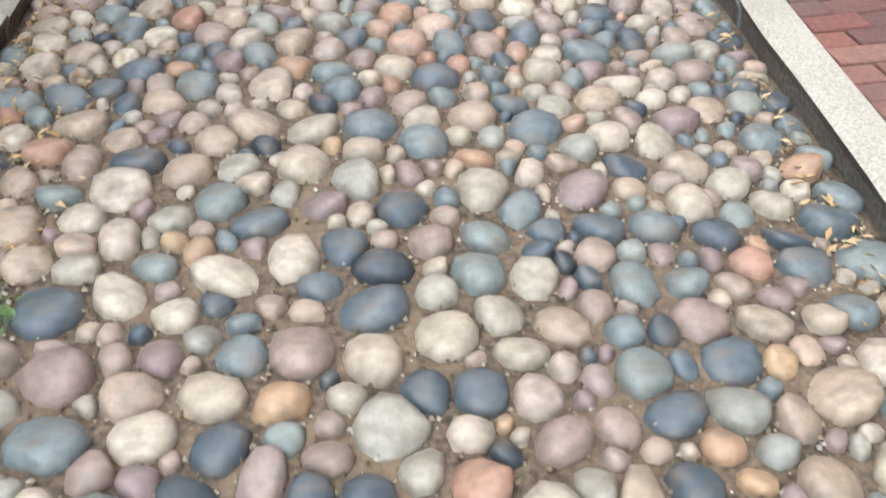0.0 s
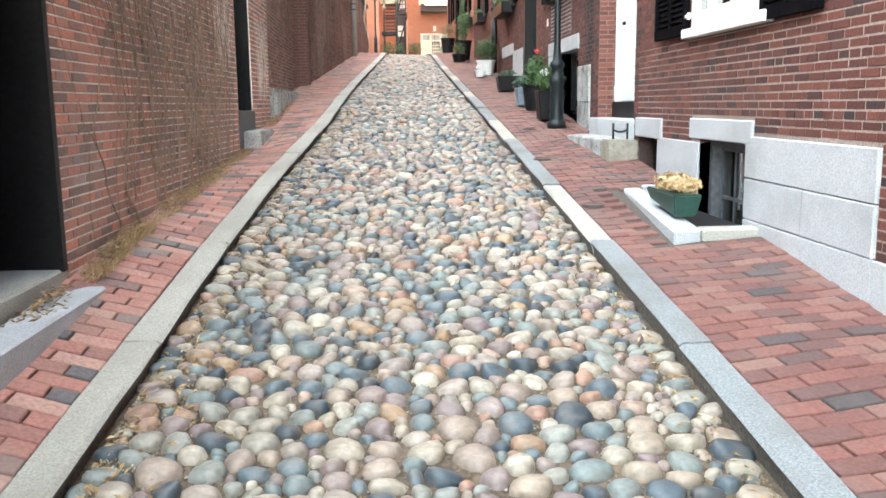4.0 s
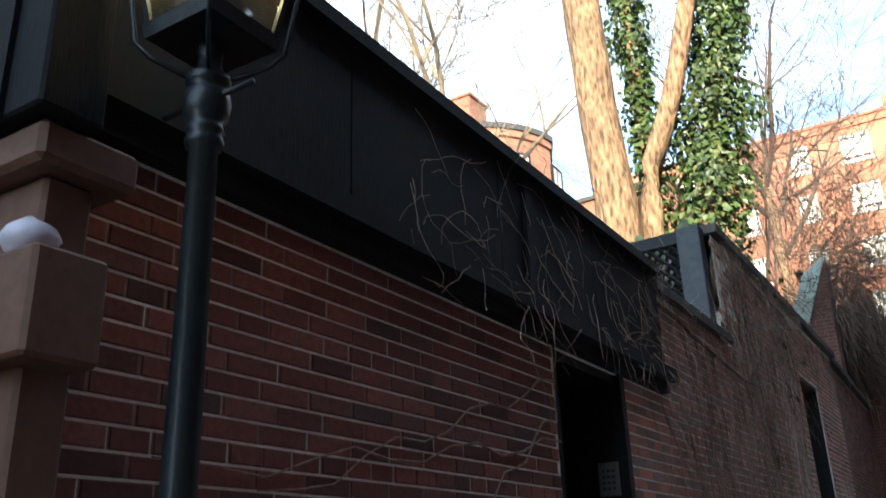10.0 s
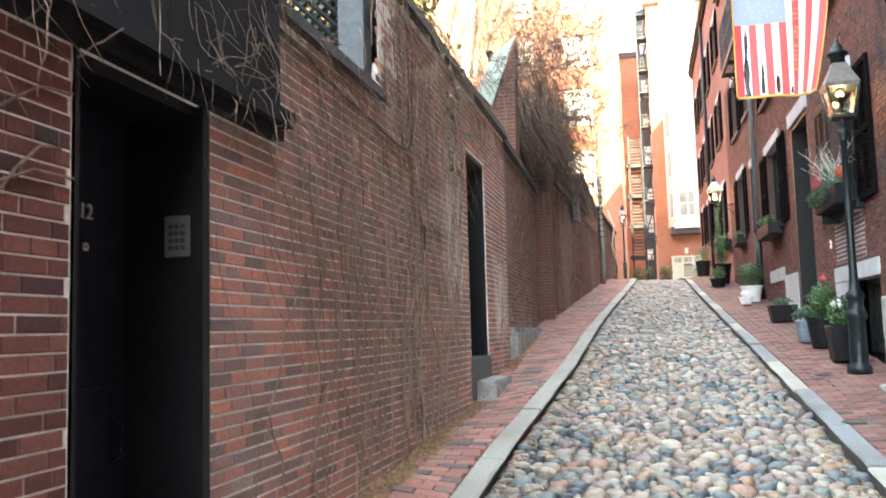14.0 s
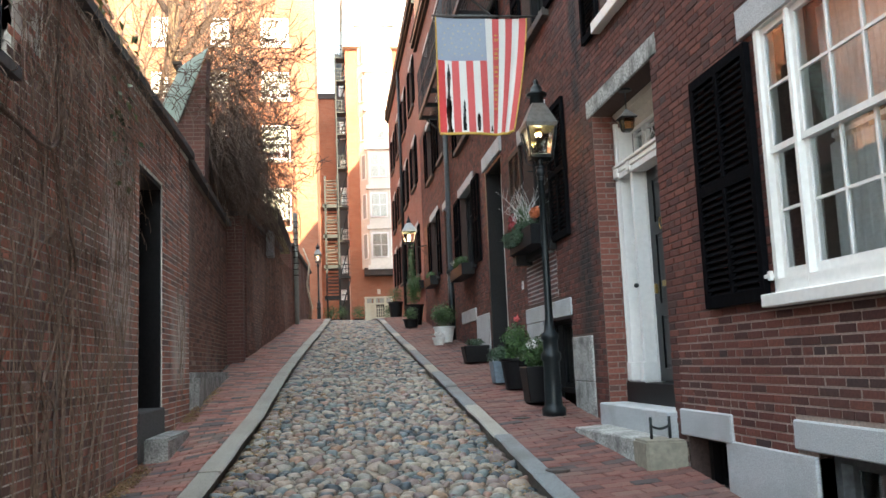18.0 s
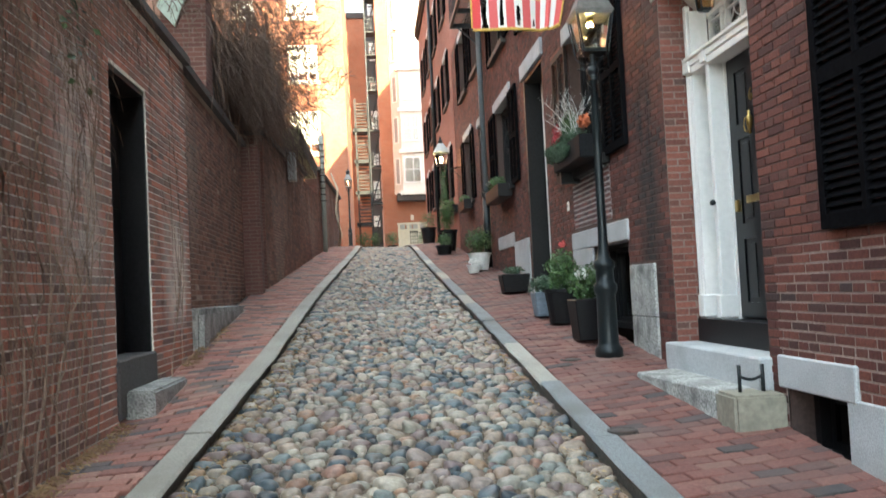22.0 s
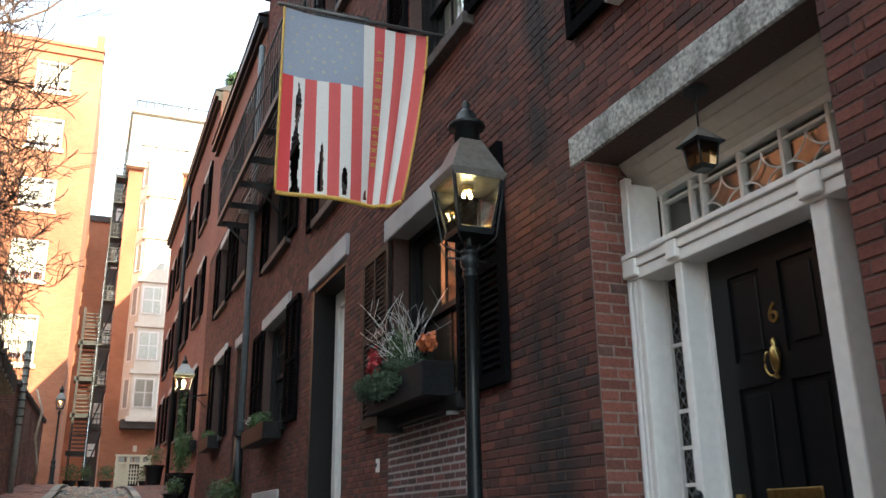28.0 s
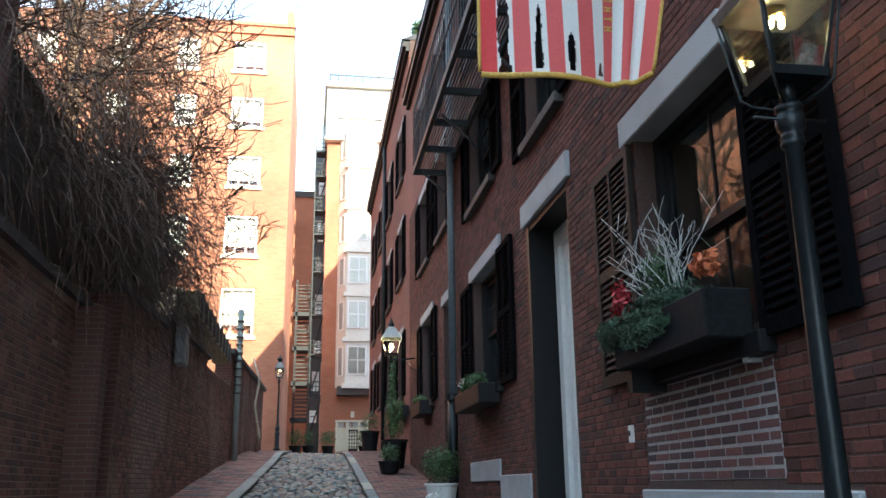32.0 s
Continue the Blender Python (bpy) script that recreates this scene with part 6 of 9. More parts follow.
lay_bricks(B2, wall_left_2, BRICK_BROWN, 0.0, 4.6, 1.2, 4.0, [], lambda u: walk_left(11.2 + u), lambda u: 3.98, left_rng, None, 6, 0.0042, 0.0425, 0.051, 0.02, MORTAR_HEAD)
lay_bricks(C3, wall_left_3, BRICK_BROWN, 0.0, 15.4, 1.5, 5.35, [], lambda u: walk_left(16.3 + u), lambda u: 4.28 if u < 2.2 or 5.5 < u < 8.5 else (4.4 if u < 5.6 else 4.93), left_rng, None, 6, 0.004, 0.043, 0.051)
part("return", boxes((-2.4, -1.7, 15.55, 15.8, 1.4, 4.0)), WALL_BRICK, wall_left_2)
part("stone_footing", roughened(bevelled(boxes((-1.95, -1.72, 11.3, 14.3, 1.2, 1.78)), 0.05, 2), 0.04, 3), GRANITE_OLD, wall_left_2, "rough mossy stone footing")
tagged(part("gate", boxes((-2.1, -2.05, 15.7, 16.4, 1.6, 3.7)), BLACK_BOARD, None), "dark wooden gate in a deep recess", "gate")

fence = thing("board_fence", (-2.15, 13.8, 4.05), "dark weathered board fence above the wall", "fence")
for k in range(50):
    y = 12.65 + k * 0.16
    h = 5.55 + 0.02 * math.sin(k * 2.3)
    part("board", boxes((-2.18, -2.155 + 0.004 * (k % 2), y, y + 0.152, 4.05, h)), WOOD_GREY, fence)
part("rail", boxes((-2.21, -2.18, 12.6, 20.7, 5.2, 5.28)), WOOD_GREY, fence)
part("cap", boxes((-2.22, -2.12, 12.6, 20.7, 5.56, 5.60)), WOOD_GREY, fence)

gable = thing("gable_shed", (-2.4, 12.6, 4.0), "small gabled shed end with pale green copper flashing", "shed")
bm = bmesh.new()
q = [bm.verts.new(p) for p in ((-2.32, 12.5, 5.01), (-2.14, 12.5, 4.79), (-1.78, 12.5, 5.73), (-2.11, 12.5, 5.49))]
f = bm.faces.new(q)
r = bmesh.ops.extrude_face_region(bm, geom=[f])
for v in r["geom"]:
    if isinstance(v, bmesh.types.BMVert):
        v.co.y += 0.05
bmesh.ops.recalc_face_normals(bm, faces=bm.faces[:])
part("flashing", bm, COPPER, gable)
part("body", boxes((-3.4, -2.3, 12.56, 14.5, 3.9, 5.1)), STUCCO, gable)
bm = bmesh.new()
q = [bm.verts.new(p) for p in ((-2.3, 12.56, 4.02), (-1.84, 12.56, 4.02), (-1.80, 12.56, 5.66), (-2.12, 12.56, 4.81), (-2.3, 12.56, 5.0))]
f = bm.faces.new(q)
r = bmesh.ops.extrude_face_region(bm, geom=[f])
for v in r["geom"]:
    if isinstance(v, bmesh.types.BMVert):
        v.co.y += 0.35
bmesh.ops.recalc_face_normals(bm, faces=bm.faces[:])
part("brick_gable", bm, WALL_BRICK, gable)

meter = tagged(part("meter_box", bevelled(boxes((-1.60, -1.46, 18.9, 19.25, 3.95, 4.45)), 0.01), surface("grey_metal_box", (0.30, 0.30, 0.29), 0.5, 20, 0.15), None), "grey metal service box on the yard wall", "meter box")
balcony = thing("planter_gutter", (-1.5, 22, 4.5), "yellow-green wooden balcony edge above the yard wall", "balcony")
part("board", boxes((-1.72, -1.42, 19.6, 24.6, 4.72, 5.05)), surface("yellowed_wood", (0.26, 0.23, 0.12), 0.8, 12, 0.3), balcony)
for k in range(9):
    part("bracket", boxes((-1.42, -1.38, 19.8 + k * 0.55, 19.86 + k * 0.55, 4.72, 5.05)), COPING, balcony)
pipe_l = thing("drain_pipe", (-1.3, 25.2, 2.9), "grey-green ribbed drain pipe on the yard wall", "pipe")
tube("pipe", [(-1.30, 25.2, 2.9), (-1.30, 25.2, 5.9)], 0.06, surface("grey_green_pipe", (0.28, 0.31, 0.28), 0.6, 20, 0.2), pipe_l)
for k in range(10):
    part("rib", boxes((-1.37, -1.23, 25.12, 25.28, 4.2 + k * 0.16, 4.23 + k * 0.16)), COPING, pipe_l)
tagged(tube("dead_vine_trunk", [(-1.05, 28.0, 3.2), (-0.98, 27.6, 3.5), (-1.1, 27.8, 4.2), (-1.02, 27.7, 4.8), (-1.2, 27.9, 5.3)], [0.05, 0.045, 0.035, 0.03, 0.02], surface("pale_vine", (0.42, 0.34, 0.25), 0.9, 20, 0.3), None, 7), "pale bare vine trunk twisting up the wall", "vine")

# ---- lamps ----
def gas_lamp(at, label):
    root = thing("street_lamp", at, label, "street lamp", "gas street lamps")
    bm = lathe(bmesh.new(), ((0.112, 0.0), (0.112, 0.07), (0.088, 0.095), (0.082, 0.12), (0.076, 0.50), (0.094, 0.53), (0.094, 0.58), (0.074, 0.60), (0.070, 0.70), (0.086, 0.72), (0.086, 0.76), (0.054, 0.79), (0.045, 0.86), (0.039, 0.95), (0.034, 1.6), (0.029, 2.225), (0.038, 2.232), (0.040, 2.245), (0.034, 2.256), (0.040, 2.262), (0.036, 2.272), (0.034, 2.280), (0.046, 2.295), (0.050, 2.32), (0.046, 2.342), (0.036, 2.352), (0.046, 2.358), (0.046, 2.376), (0.027, 2.386), (0.024, 2.42), (0.028, 2.43), (0.022, 2.45), (0.022, 2.50)), at, 24)
    for v in bm.verts:
        d = Vector((v.co.x - at[0], v.co.y - at[1]))
        if 0.9 < v.co.z - at[2] < 2.23 and round(math.atan2(d.y, d.x) * 12 / math.pi) % 2:
            v.co.x, v.co.y = at[0] + d.x * 0.91, at[1] + d.y * 0.91
    part("post", bm, IRON, root, smooth=True)
    tube("ladder_arm", [(at[0] - 0.13, at[1], at[2] + 2.33), (at[0] + 0.13, at[1], at[2] + 2.33)], 0.006, IRON, root, 6)
    z0, z1, a, b = 2.48, 2.765, 0.090, 0.138
    bm = bmesh.new()
    frustum(bm, at, a + 0.006, z0 - 0.03, a + 0.012, z0)
    part("gallery", bm, IRON, root)
    corners = ((-1, -1), (1, -1), (1, 1), (-1, 1))
    for sx, sy in corners:
        tube("corner_bar", [(at[0] + sx * a, at[1] + sy * a, at[2] + z0), (at[0] + sx * b, at[1] + sy * b, at[2] + z1)], 0.009, IRON, root, 4, smooth=False)
        tube("scroll", [(at[0] + sx * 0.02, at[1] + sy * 0.02, at[2] + 2.37), (at[0] + sx * 0.085, at[1] + sy * 0.085, at[2] + 2.41), (at[0] + sx * 0.108, at[1] + sy * 0.108, at[2] + 2.44), (at[0] + sx * (b + 0.012), at[1] + sy * (b + 0.012), at[2] + z1)], 0.0055, IRON, root, 5)
    for k in range(4):
        p, q = corners[k], corners[(k + 1) % 4]
        v = [Vector((at[0] + s[0] * h, at[1] + s[1] * h, at[2] + z)) for s, h, z in ((p, a, z0), (q, a, z0), (q, b, z1), (p, b, z1))]
        n = (v[1] - v[0]).cross(v[2] - v[0]).normalized() * 0.003
        ob = raw("glass_pane", v + [w - n for w in v], [(0, 1, 2, 3), (7, 6, 5, 4), (0, 4, 5, 1), (1, 5, 6, 2), (2, 6, 7, 3), (3, 7, 4, 0)], LAMP_GLASS, root)
        ob.visible_shadow = False
        tube("glazing_rail", [v[3], v[2]], 0.011, IRON, root, 4, smooth=False)
        tube("glazing_rail", [v[0], v[1]], 0.009, IRON, root, 4, smooth=False)
    roof_mat = LAMP_ROOF
    part("roof", frustum(bmesh.new(), at, b + 0.016, z1 + 0.015, 0.062, z1 + 0.23), roof_mat, root)
    part("eave", frustum(bmesh.new(), at, b + 0.012, z1 - 0.02, b + 0.022, z1 + 0.018), roof_mat, root)
    part("vent", lathe(bmesh.new(), ((0.07, z1 + 0.23), (0.065, z1 + 0.31), (0.10, z1 + 0.315), (0.105, z1 + 0.335), (0.06, z1 + 0.36), (0.055, z1 + 0.40), (0.035, z1 + 0.42), (0.02, z1 + 0.44), (0.024, z1 + 0.465), (0.006, z1 + 0.49)), at, 14), IRON, root, smooth=True)
    part("burner", lathe(bmesh.new(), ((0.01, z1 - 0.06), (0.03, z1 - 0.05), (0.03, z1 - 0.02), (0.012, z1 + 0.02)), at, 10), BRASS, root)
    for dx, dy in ((0.018, 0.01), (-0.02, 0.012), (0.0, -0.02)):
        part("mantle", lathe(bmesh.new(), ((0.004, z1 - 0.088), (0.010, z1 - 0.082), (0.011, z1 - 0.068), (0.006, z1 - 0.06)), (at[0] + dx, at[1] + dy, at[2]), 8), BULB, root, "glowing gas mantle", True)
    return root


gas_lamp((1.70, 10.03, 1.245), "black iron gas lamp lit on the brick pavement")
gas_lamp((-1.45, 1.08, 0.24), "black iron gas lamp lit beside the fascia").scale = (0.89, 0.89, 1.0)
gas_lamp((-0.95, 38.0, S(38) + 0.22), "distant black gas lamp at the lane's upper end")

bracket = thing("wall_lamp", (XR, 23.4, 4.7), "lit lantern on an iron bracket from the wall", "wall lamp")
tube("arm", [(XR, 23.4, 4.70), (1.8, 23.4, 4.66), (1.59, 23.4, 4.66), (1.59, 23.4, 4.75)], 0.014, IRON, bracket)
tube("brace", [(XR, 23.4, 4.45), (1.85, 23.4, 4.64)], 0.009, IRON, bracket)
L2 = (1.59, 23.4, 4.75)
part("lantern_frame", frustum(bmesh.new(), L2, 0.11, 0.0, 0.12, 0.02), IRON, bracket)
part("lantern_glass", frustum(bmesh.new(), L2, 0.11, 0.02, 0.17, 0.30), LAMP_GLASS, bracket).visible_shadow = False
part("lantern_roof", frustum(bmesh.new(), L2, 0.19, 0.30, 0.06, 0.52), surface("pale_metal_roof", (0.45, 0.45, 0.43), 0.5), bracket)
part("finial", lathe(bmesh.new(), ((0.05, 0.52), (0.06, 0.58), (0.03, 0.62), (0.01, 0.70)), L2, 10), IRON, bracket)
part("mantle", lathe(bmesh.new(), ((0.01, 0.08), (0.035, 0.12), (0.035, 0.18), (0.01, 0.22)), L2, 8), BULB, bracket)

porch = thing("porch_lantern", (2.085, 8.62, 3.93), "small iron porch lantern with amber glass on a chain", "lantern")
P0 = Vector((2.085, 8.62, 3.645))
part("mount", lathe(bmesh.new(), ((0.05, 0.272), (0.055, 0.28), (0.05, 0.288), (0.02, 0.29)), P0, 12), IRON, porch)
tube("chain", [P0 + Vector((0, 0, 0.12)), P0 + Vector((0, 0, 0.275))], 0.0045, IRON, porch, 5)
part("lantern_roof", frustum(bmesh.new(), P0, 0.068, 0.048, 0.006, 0.122), LAMP_ROOF, porch)
part("eave", frustum(bmesh.new(), P0, 0.064, 0.040, 0.070, 0.048), IRON, porch)
part("lantern_glass", frustum(bmesh.new(), P0, 0.036, -0.05, 0.046, 0.04), glass("amber_glass", (0.7, 0.42, 0.18), 0.15), porch)
for sx in (-1, 1):
    for sy in (-1, 1):
        tube("bar", [P0 + Vector((sx * 0.038, sy * 0.038, -0.05)), P0 + Vector((sx * 0.048, sy * 0.048, 0.04))], 0.0045, IRON, porch, 4)
part("base", frustum(bmesh.new(), P0, 0.028, -0.066, 0.041, -0.05), IRON, porch)

# ---- steps and scraper at no. 6 ----
tagged(part("upper_step", bevelled(boxes((1.96, 2.20, 7.90, 9.44, 1.15, 1.385)), 0.01), GRANITE, None), "grey granite upper door step", "step")
bm = bmesh.new()
lo, hi = [(1.745, 8.02, 0.9), (2.06, 8.02, 0.9), (2.06, 9.3, 1.05), (1.66, 9.2, 1.05)], [(1.745, 8.02, 1.205), (2.06, 8.02, 1.21), (2.06, 9.3, 1.21), (1.66, 9.2, 1.205)]
a = [bm.verts.new(p) for p in lo]
b = [bm.verts.new(p) for p in hi]
bm.faces.new(a[::-1])
bm.faces.new(b)
for k in range(4):
    bm.faces.new((a[k], a[(k + 1) % 4], b[(k + 1) % 4], b[k]))
tagged(part("lower_step", bevelled(bm, 0.01), GRANITE_OLD, None), "weathered granite lower step on the sloping pavement", "step")
tagged(part("step_block", roughened(bevelled(boxes((1.745, 2.036, 7.745, 8.015, 0.85, 1.205)), 0.015, 2), 0.006, 5), surface("yellowed_stone", (0.26, 0.24, 0.19), 0.85, 30, 0.2, 6, (0.17, 0.16, 0.13), 0.6), None), "yellowed stone block beside the door steps", "step")
scr = thing("boot_scraper", (1.90, 7.88, 1.205), "black iron boot scraper on a stone block", "boot scraper")
for x in (1.833, 1.967):
    tube("upright", [(x, 7.88, 1.205), (x, 7.88, 1.355)], 0.011, IRON, scr, 6)
pts = [(1.833 + 0.134 * k / 8, 7.88, 1.295 - 0.022 * math.sin(math.pi * k / 8)) for k in range(9)]
tube("blade", pts, 0.009, IRON, scr, 4)

# ---- light well with planter ----
well = thing("light_well", (1.8, 5.7, 0.75), "low granite kerb round a basement window well", "kerb")
bm = bmesh.new()
lo = [bm.verts.new(p) for p in ((1.48, 4.95, 0.45), (1.665, 5.0, 0.45), (1.72, 6.55, 0.5), (1.57, 6.50, 0.5))]
hi = [bm.verts.new(p) for p in ((1.48, 4.95, 0.772), (1.665, 5.0, 0.772), (1.72, 6.55, 0.885), (1.57, 6.50, 0.885))]
bm.faces.new(lo[::-1])
bm.faces.new(hi)
for k in range(4):
    bm.faces.new((lo[k], lo[(k + 1) % 4], hi[(k + 1) % 4], hi[k]))
part("kerb_stone", bevelled(bm, 0.012), GRANITE, well)
part("kerb_stone", roughened(bevelled(boxes((1.67, 2.035, 5.0, 5.12, 0.4, 0.775)), 0.012), 0.004, 6), KERB_STONE, well)
part("kerb_stone", bevelled(boxes((1.725, 2.035, 6.42, 6.55, 0.4, 0.905)), 0.01), GRANITE, well)
part("well_cover", boxes((1.67, 2.04, 5.1, 6.42, 0.68, 0.745)), BLACK_BOARD, well, "black sheet cover over the well")
tub = thing("planter_tub", (1.645, 5.52, 0.82), "green plastic planter with dried straw-coloured flowers", "planter")
bm = bmesh.new()
frustum(bm, (0, 0, 0), 0.5, 0, 0.5, 0.2)
for v in bm.verts:
    top = v.co.z > 0.1
    v.co = Vector((1.645 + v.co.x * (0.19 if top else 0.14), 5.52 + v.co.y * (0.62 if top else 0.54), (0.965 if top else 0.815) + 0.06 * (0.5 + v.co.y) * (0 if top else 1)))
part("tub", bevelled(bm, 0.012, 2), GREEN_TUB, tub)


def leaf_cloud(name, mat, parent, centre, radii, count, size, seed, label="", flat=0.5):
    """Many small folded leaves filling an uneven mound."""
    r = random.Random(seed)
    v, f = [], []
    for _ in range(count):
        d = Vector((r.gauss(0, 1), r.gauss(0, 1), r.gauss(0, 1))).normalized()
        k = r.random() ** 0.4
        k *= 0.8 + 0.35 * noise.noise(d * 2.3 + Vector((seed, 0, 0)))
        p = Vector((centre[0] + d.x * radii[0] * k, centre[1] + d.y * radii[1] * k, centre[2] + d.z * radii[2] * k))
        n = (d + Vector((r.uniform(-1, 1), r.uniform(-1, 1), r.uniform(-0.6, 1))) * 0.8).normalized()
        s = n.orthogonal().normalized()
        s = Matrix.Rotation(r.uniform(0, 6.28), 3, n) @ s
        t = n.cross(s)
        w = size * r.uniform(0.6, 1.3)
        i = len(v)
        v += [p - s * w, p - t * w * flat + n * w * 0.15, p + s * w, p + t * w * flat + n * w * 0.15]
        f += [(i, i + 1, i + 2), (i, i + 2, i + 3)]
    return raw(name, v, f, mat, parent, label)


leaf_cloud("dried_bloom", STRAW, tub, (1.67, 5.50, 1.01), (0.15, 0.38, 0.08), 1500, 0.018, 3)

# ---- plant pots along the row ----
def pot(name, at, r, h, mat, label, leaf_mat, bush, count, seed, leaf=0.022, square=False):
    root = thing(name, at, label, "plant pot", "potted plants along the row")
    if square:
        part("pot", bevelled(frustum(bmesh.new(), at, r * 0.8, 0, r, h), 0.01), mat, root)
    else:
        part("pot", lathe(bmesh.new(), ((r * 0.72, 0), (r * 0.95, h * 0.9), (r * 1.05, h * 0.92), (r * 1.05, h), (r * 0.9, h), (r * 0.88, h * 0.9)), at, 18), mat, root, smooth=False)
    leaf_cloud("leaves", leaf_mat, root, (at[0], at[1], at[2] + h + bush[2] * 0.7), bush, count, leaf, seed)
    return root


BLACK_POT = surface("black_pot", (0.007, 0.007, 0.008), 0.55, 30, 0.3, spec=0.25)
BLUE_POT = surface("blue_grey_pot", (0.16, 0.20, 0.24), 0.5, 30, 0.2)
WHITE_POT = surface("white_pot", (0.72, 0.72, 0.70), 0.5, 30, 0.1)
p1 = pot("plant_pot", (1.74, 10.72, walk_right(10.72)), 0.17, 0.36, BLACK_POT, "tall square black pot with a green shrub and white flowers", SHRUB, (0.22, 0.24, 0.2), 1500, 1, square=True)
leaf_cloud("flower_spray", FLAG_WHITE, p1, (1.66, 10.6, walk_right(10.72) + 0.58), (0.07, 0.07, 0.06), 50, 0.02, 2)
p2 = pot("plant_pot", (1.74, 11.75, walk_right(11.75)), 0.2, 0.34, BLACK_POT, "black pot with a leafy shrub and red flowers", SHRUB, (0.2, 0.25, 0.26), 1400, 4)
leaf_cloud("flower_spray", FLAG_RED, p2, (1.72, 11.6, walk_right(11.75) + 0.78), (0.05, 0.05, 0.05), 40, 0.02, 5)
pot("plant_pot", (1.66, 12.25, walk_right(12.25)), 0.14, 0.26, BLUE_POT, "blue-grey square planter with trailing silver leaves", SPRUCE, (0.22, 0.25, 0.12), 700, 6, square=True)
pot("plant_pot", (1.72, 14.6, walk_right(14.6)), 0.19, 0.24, BLACK_POT, "low square black planter of dark plants", SPRUCE, (0.17, 0.17, 0.07), 260, 7, square=True)
pot("plant_pot", (1.72, 18.1, walk_right(18.1)), 0.2, 0.3, WHITE_POT, "white pot with a clipped green bush", SHRUB, (0.3, 0.3, 0.3), 1500, 8)
pot("plant_pot", (1.55, 17.6, walk_right(17.6)), 0.12, 0.14, WHITE_POT, "small white bowl with white flowers", FLAG_WHITE, (0.12, 0.12, 0.07), 120, 9)
pot("plant_pot", (1.68, 23.6, walk_right(23.6)), 0.24, 0.5, BLACK_POT, "black urn with a tall cone of evergreen", SHRUB, (0.26, 0.26, 0.55), 1500, 10)
pot("plant_pot", (1.5, 22.6, walk_right(22.6)), 0.2, 0.2, BLACK_POT, "low pot of green leaves", SHRUB, (0.25, 0.25, 0.2), 500, 11)
pot("plant_pot", (1.7, 30.5, walk_right(30.5)), 0.25, 0.5, BLACK_POT, "dark tub with a green shrub by the last house", SHRUB, (0.35, 0.35, 0.35), 700, 12)
for k, (x, y) in enumerate(((-0.5, 48.3), (1.0, 49.2), (2.7, 49.2), (0.1, 48.6))):
    pot("plant_pot", (x, y, S(y) + 0.06), 0.3, 0.35, BLACK_POT, "dark tub with a shrub across the upper street", SHRUB, (0.5, 0.4, 0.5), 400, 20 + k, 0.05)

# ---- window box ----
wb = thing("window_box", ROW.at(11.6, 0.15, 3.02), "black window box with evergreens, berries and silver twigs", "window box")
part("box", bevelled(ROW.boxes((10.97, 12.10, 0.03, 0.25, 3.0, 3.22)), 0.008), FLAT_IRON, wb)
part("bracket", ROW.boxes((10.98, 11.03, 0.0, 0.07, 2.90, 3.0)), GRANITE, wb)
part("bracket", ROW.boxes((12.0, 12.07, 0.0, 0.2, 2.88, 3.0)), BLACK_PAINT, wb)
leaf_cloud("greenery", SPRUCE, wb, ROW.at(11.6, 0.17, 3.26), (0.14, 0.48, 0.10), 1500, 0.028, 31, flat=0.18)
leaf_cloud("trailing_greenery", SPRUCE, wb, ROW.at(12.1, 0.24, 3.2), (0.12, 0.20, 0.12), 800, 0.032, 32, flat=0.15)
leaf_cloud("shrub", SHRUB, wb, ROW.at(11.62, 0.16, 3.42), (0.12, 0.18, 0.17), 700, 0.022, 33, flat=0.3)
leaf_cloud("berry_spray", BERRY, wb, ROW.at(12.08, 0.2, 3.42), (0.06, 0.10, 0.10), 160, 0.014, 34, "dark red berries", 0.9)
leaf_cloud("flower_spray", ORANGE_FLOWER, wb, ROW.at(11.12, 0.16, 3.36), (0.07, 0.12, 0.08), 150, 0.02, 35, "orange dried flowers", 0.8)
leaf_cloud("trailing_greenery", SPRUCE, wb, ROW.at(11.65, 0.265, 3.15), (0.05, 0.42, 0.10), 900, 0.03, 51, flat=0.15)
leaf_cloud("berry_spray", BERRY, wb, ROW.at(12.05, 0.22, 3.34), (0.06, 0.12, 0.09), 150, 0.013, 52, "dark red berries", 0.9)
tw = random.Random(8)
for k in range(26):
    base = ROW.at(tw.uniform(11.3, 11.75), 0.16, 3.26)
    lean = Vector((tw.uniform(-0.5, 0.1), tw.uniform(-0.45, 0.75), 1)).normalized()
    ln = tw.uniform(0.28, 0.62)
    pts = [base]
    for s in range(5):
        lean = (lean + Vector((tw.uniform(-1, 1), tw.uniform(-1, 1), tw.uniform(-0.4, 0.4))) * 0.42).normalized()
        pts.append(pts[-1] + lean * ln / 5)
    tube("silver_twig", pts, [0.0035, 0.003, 0.0026, 0.002, 0.0018, 0.0014], SILVER_TWIG, wb, 4)
    for q in (2, 3, 4):
        e = pts[q] + Vector((tw.uniform(-0.1, 0.08), tw.uniform(-0.13, 0.13), tw.uniform(0.02, 0.14)))
        tube("silver_twig", [pts[q], pts[q].lerp(e, 0.5) + Vector((0, tw.uniform(-0.015, 0.015), 0.01)), e], [0.0022, 0.0018, 0.0012], SILVER_TWIG, wb, 3)
wb2 = thing("window_box", ROW.at(16.8, 0.15, 3.3), "dark window box with trailing green plants", "window box")
part("box", bevelled(ROW.boxes((16.05, 17.5, 0.03, 0.25, 3.2, 3.4)), 0.008), BLACK_PAINT, wb2)
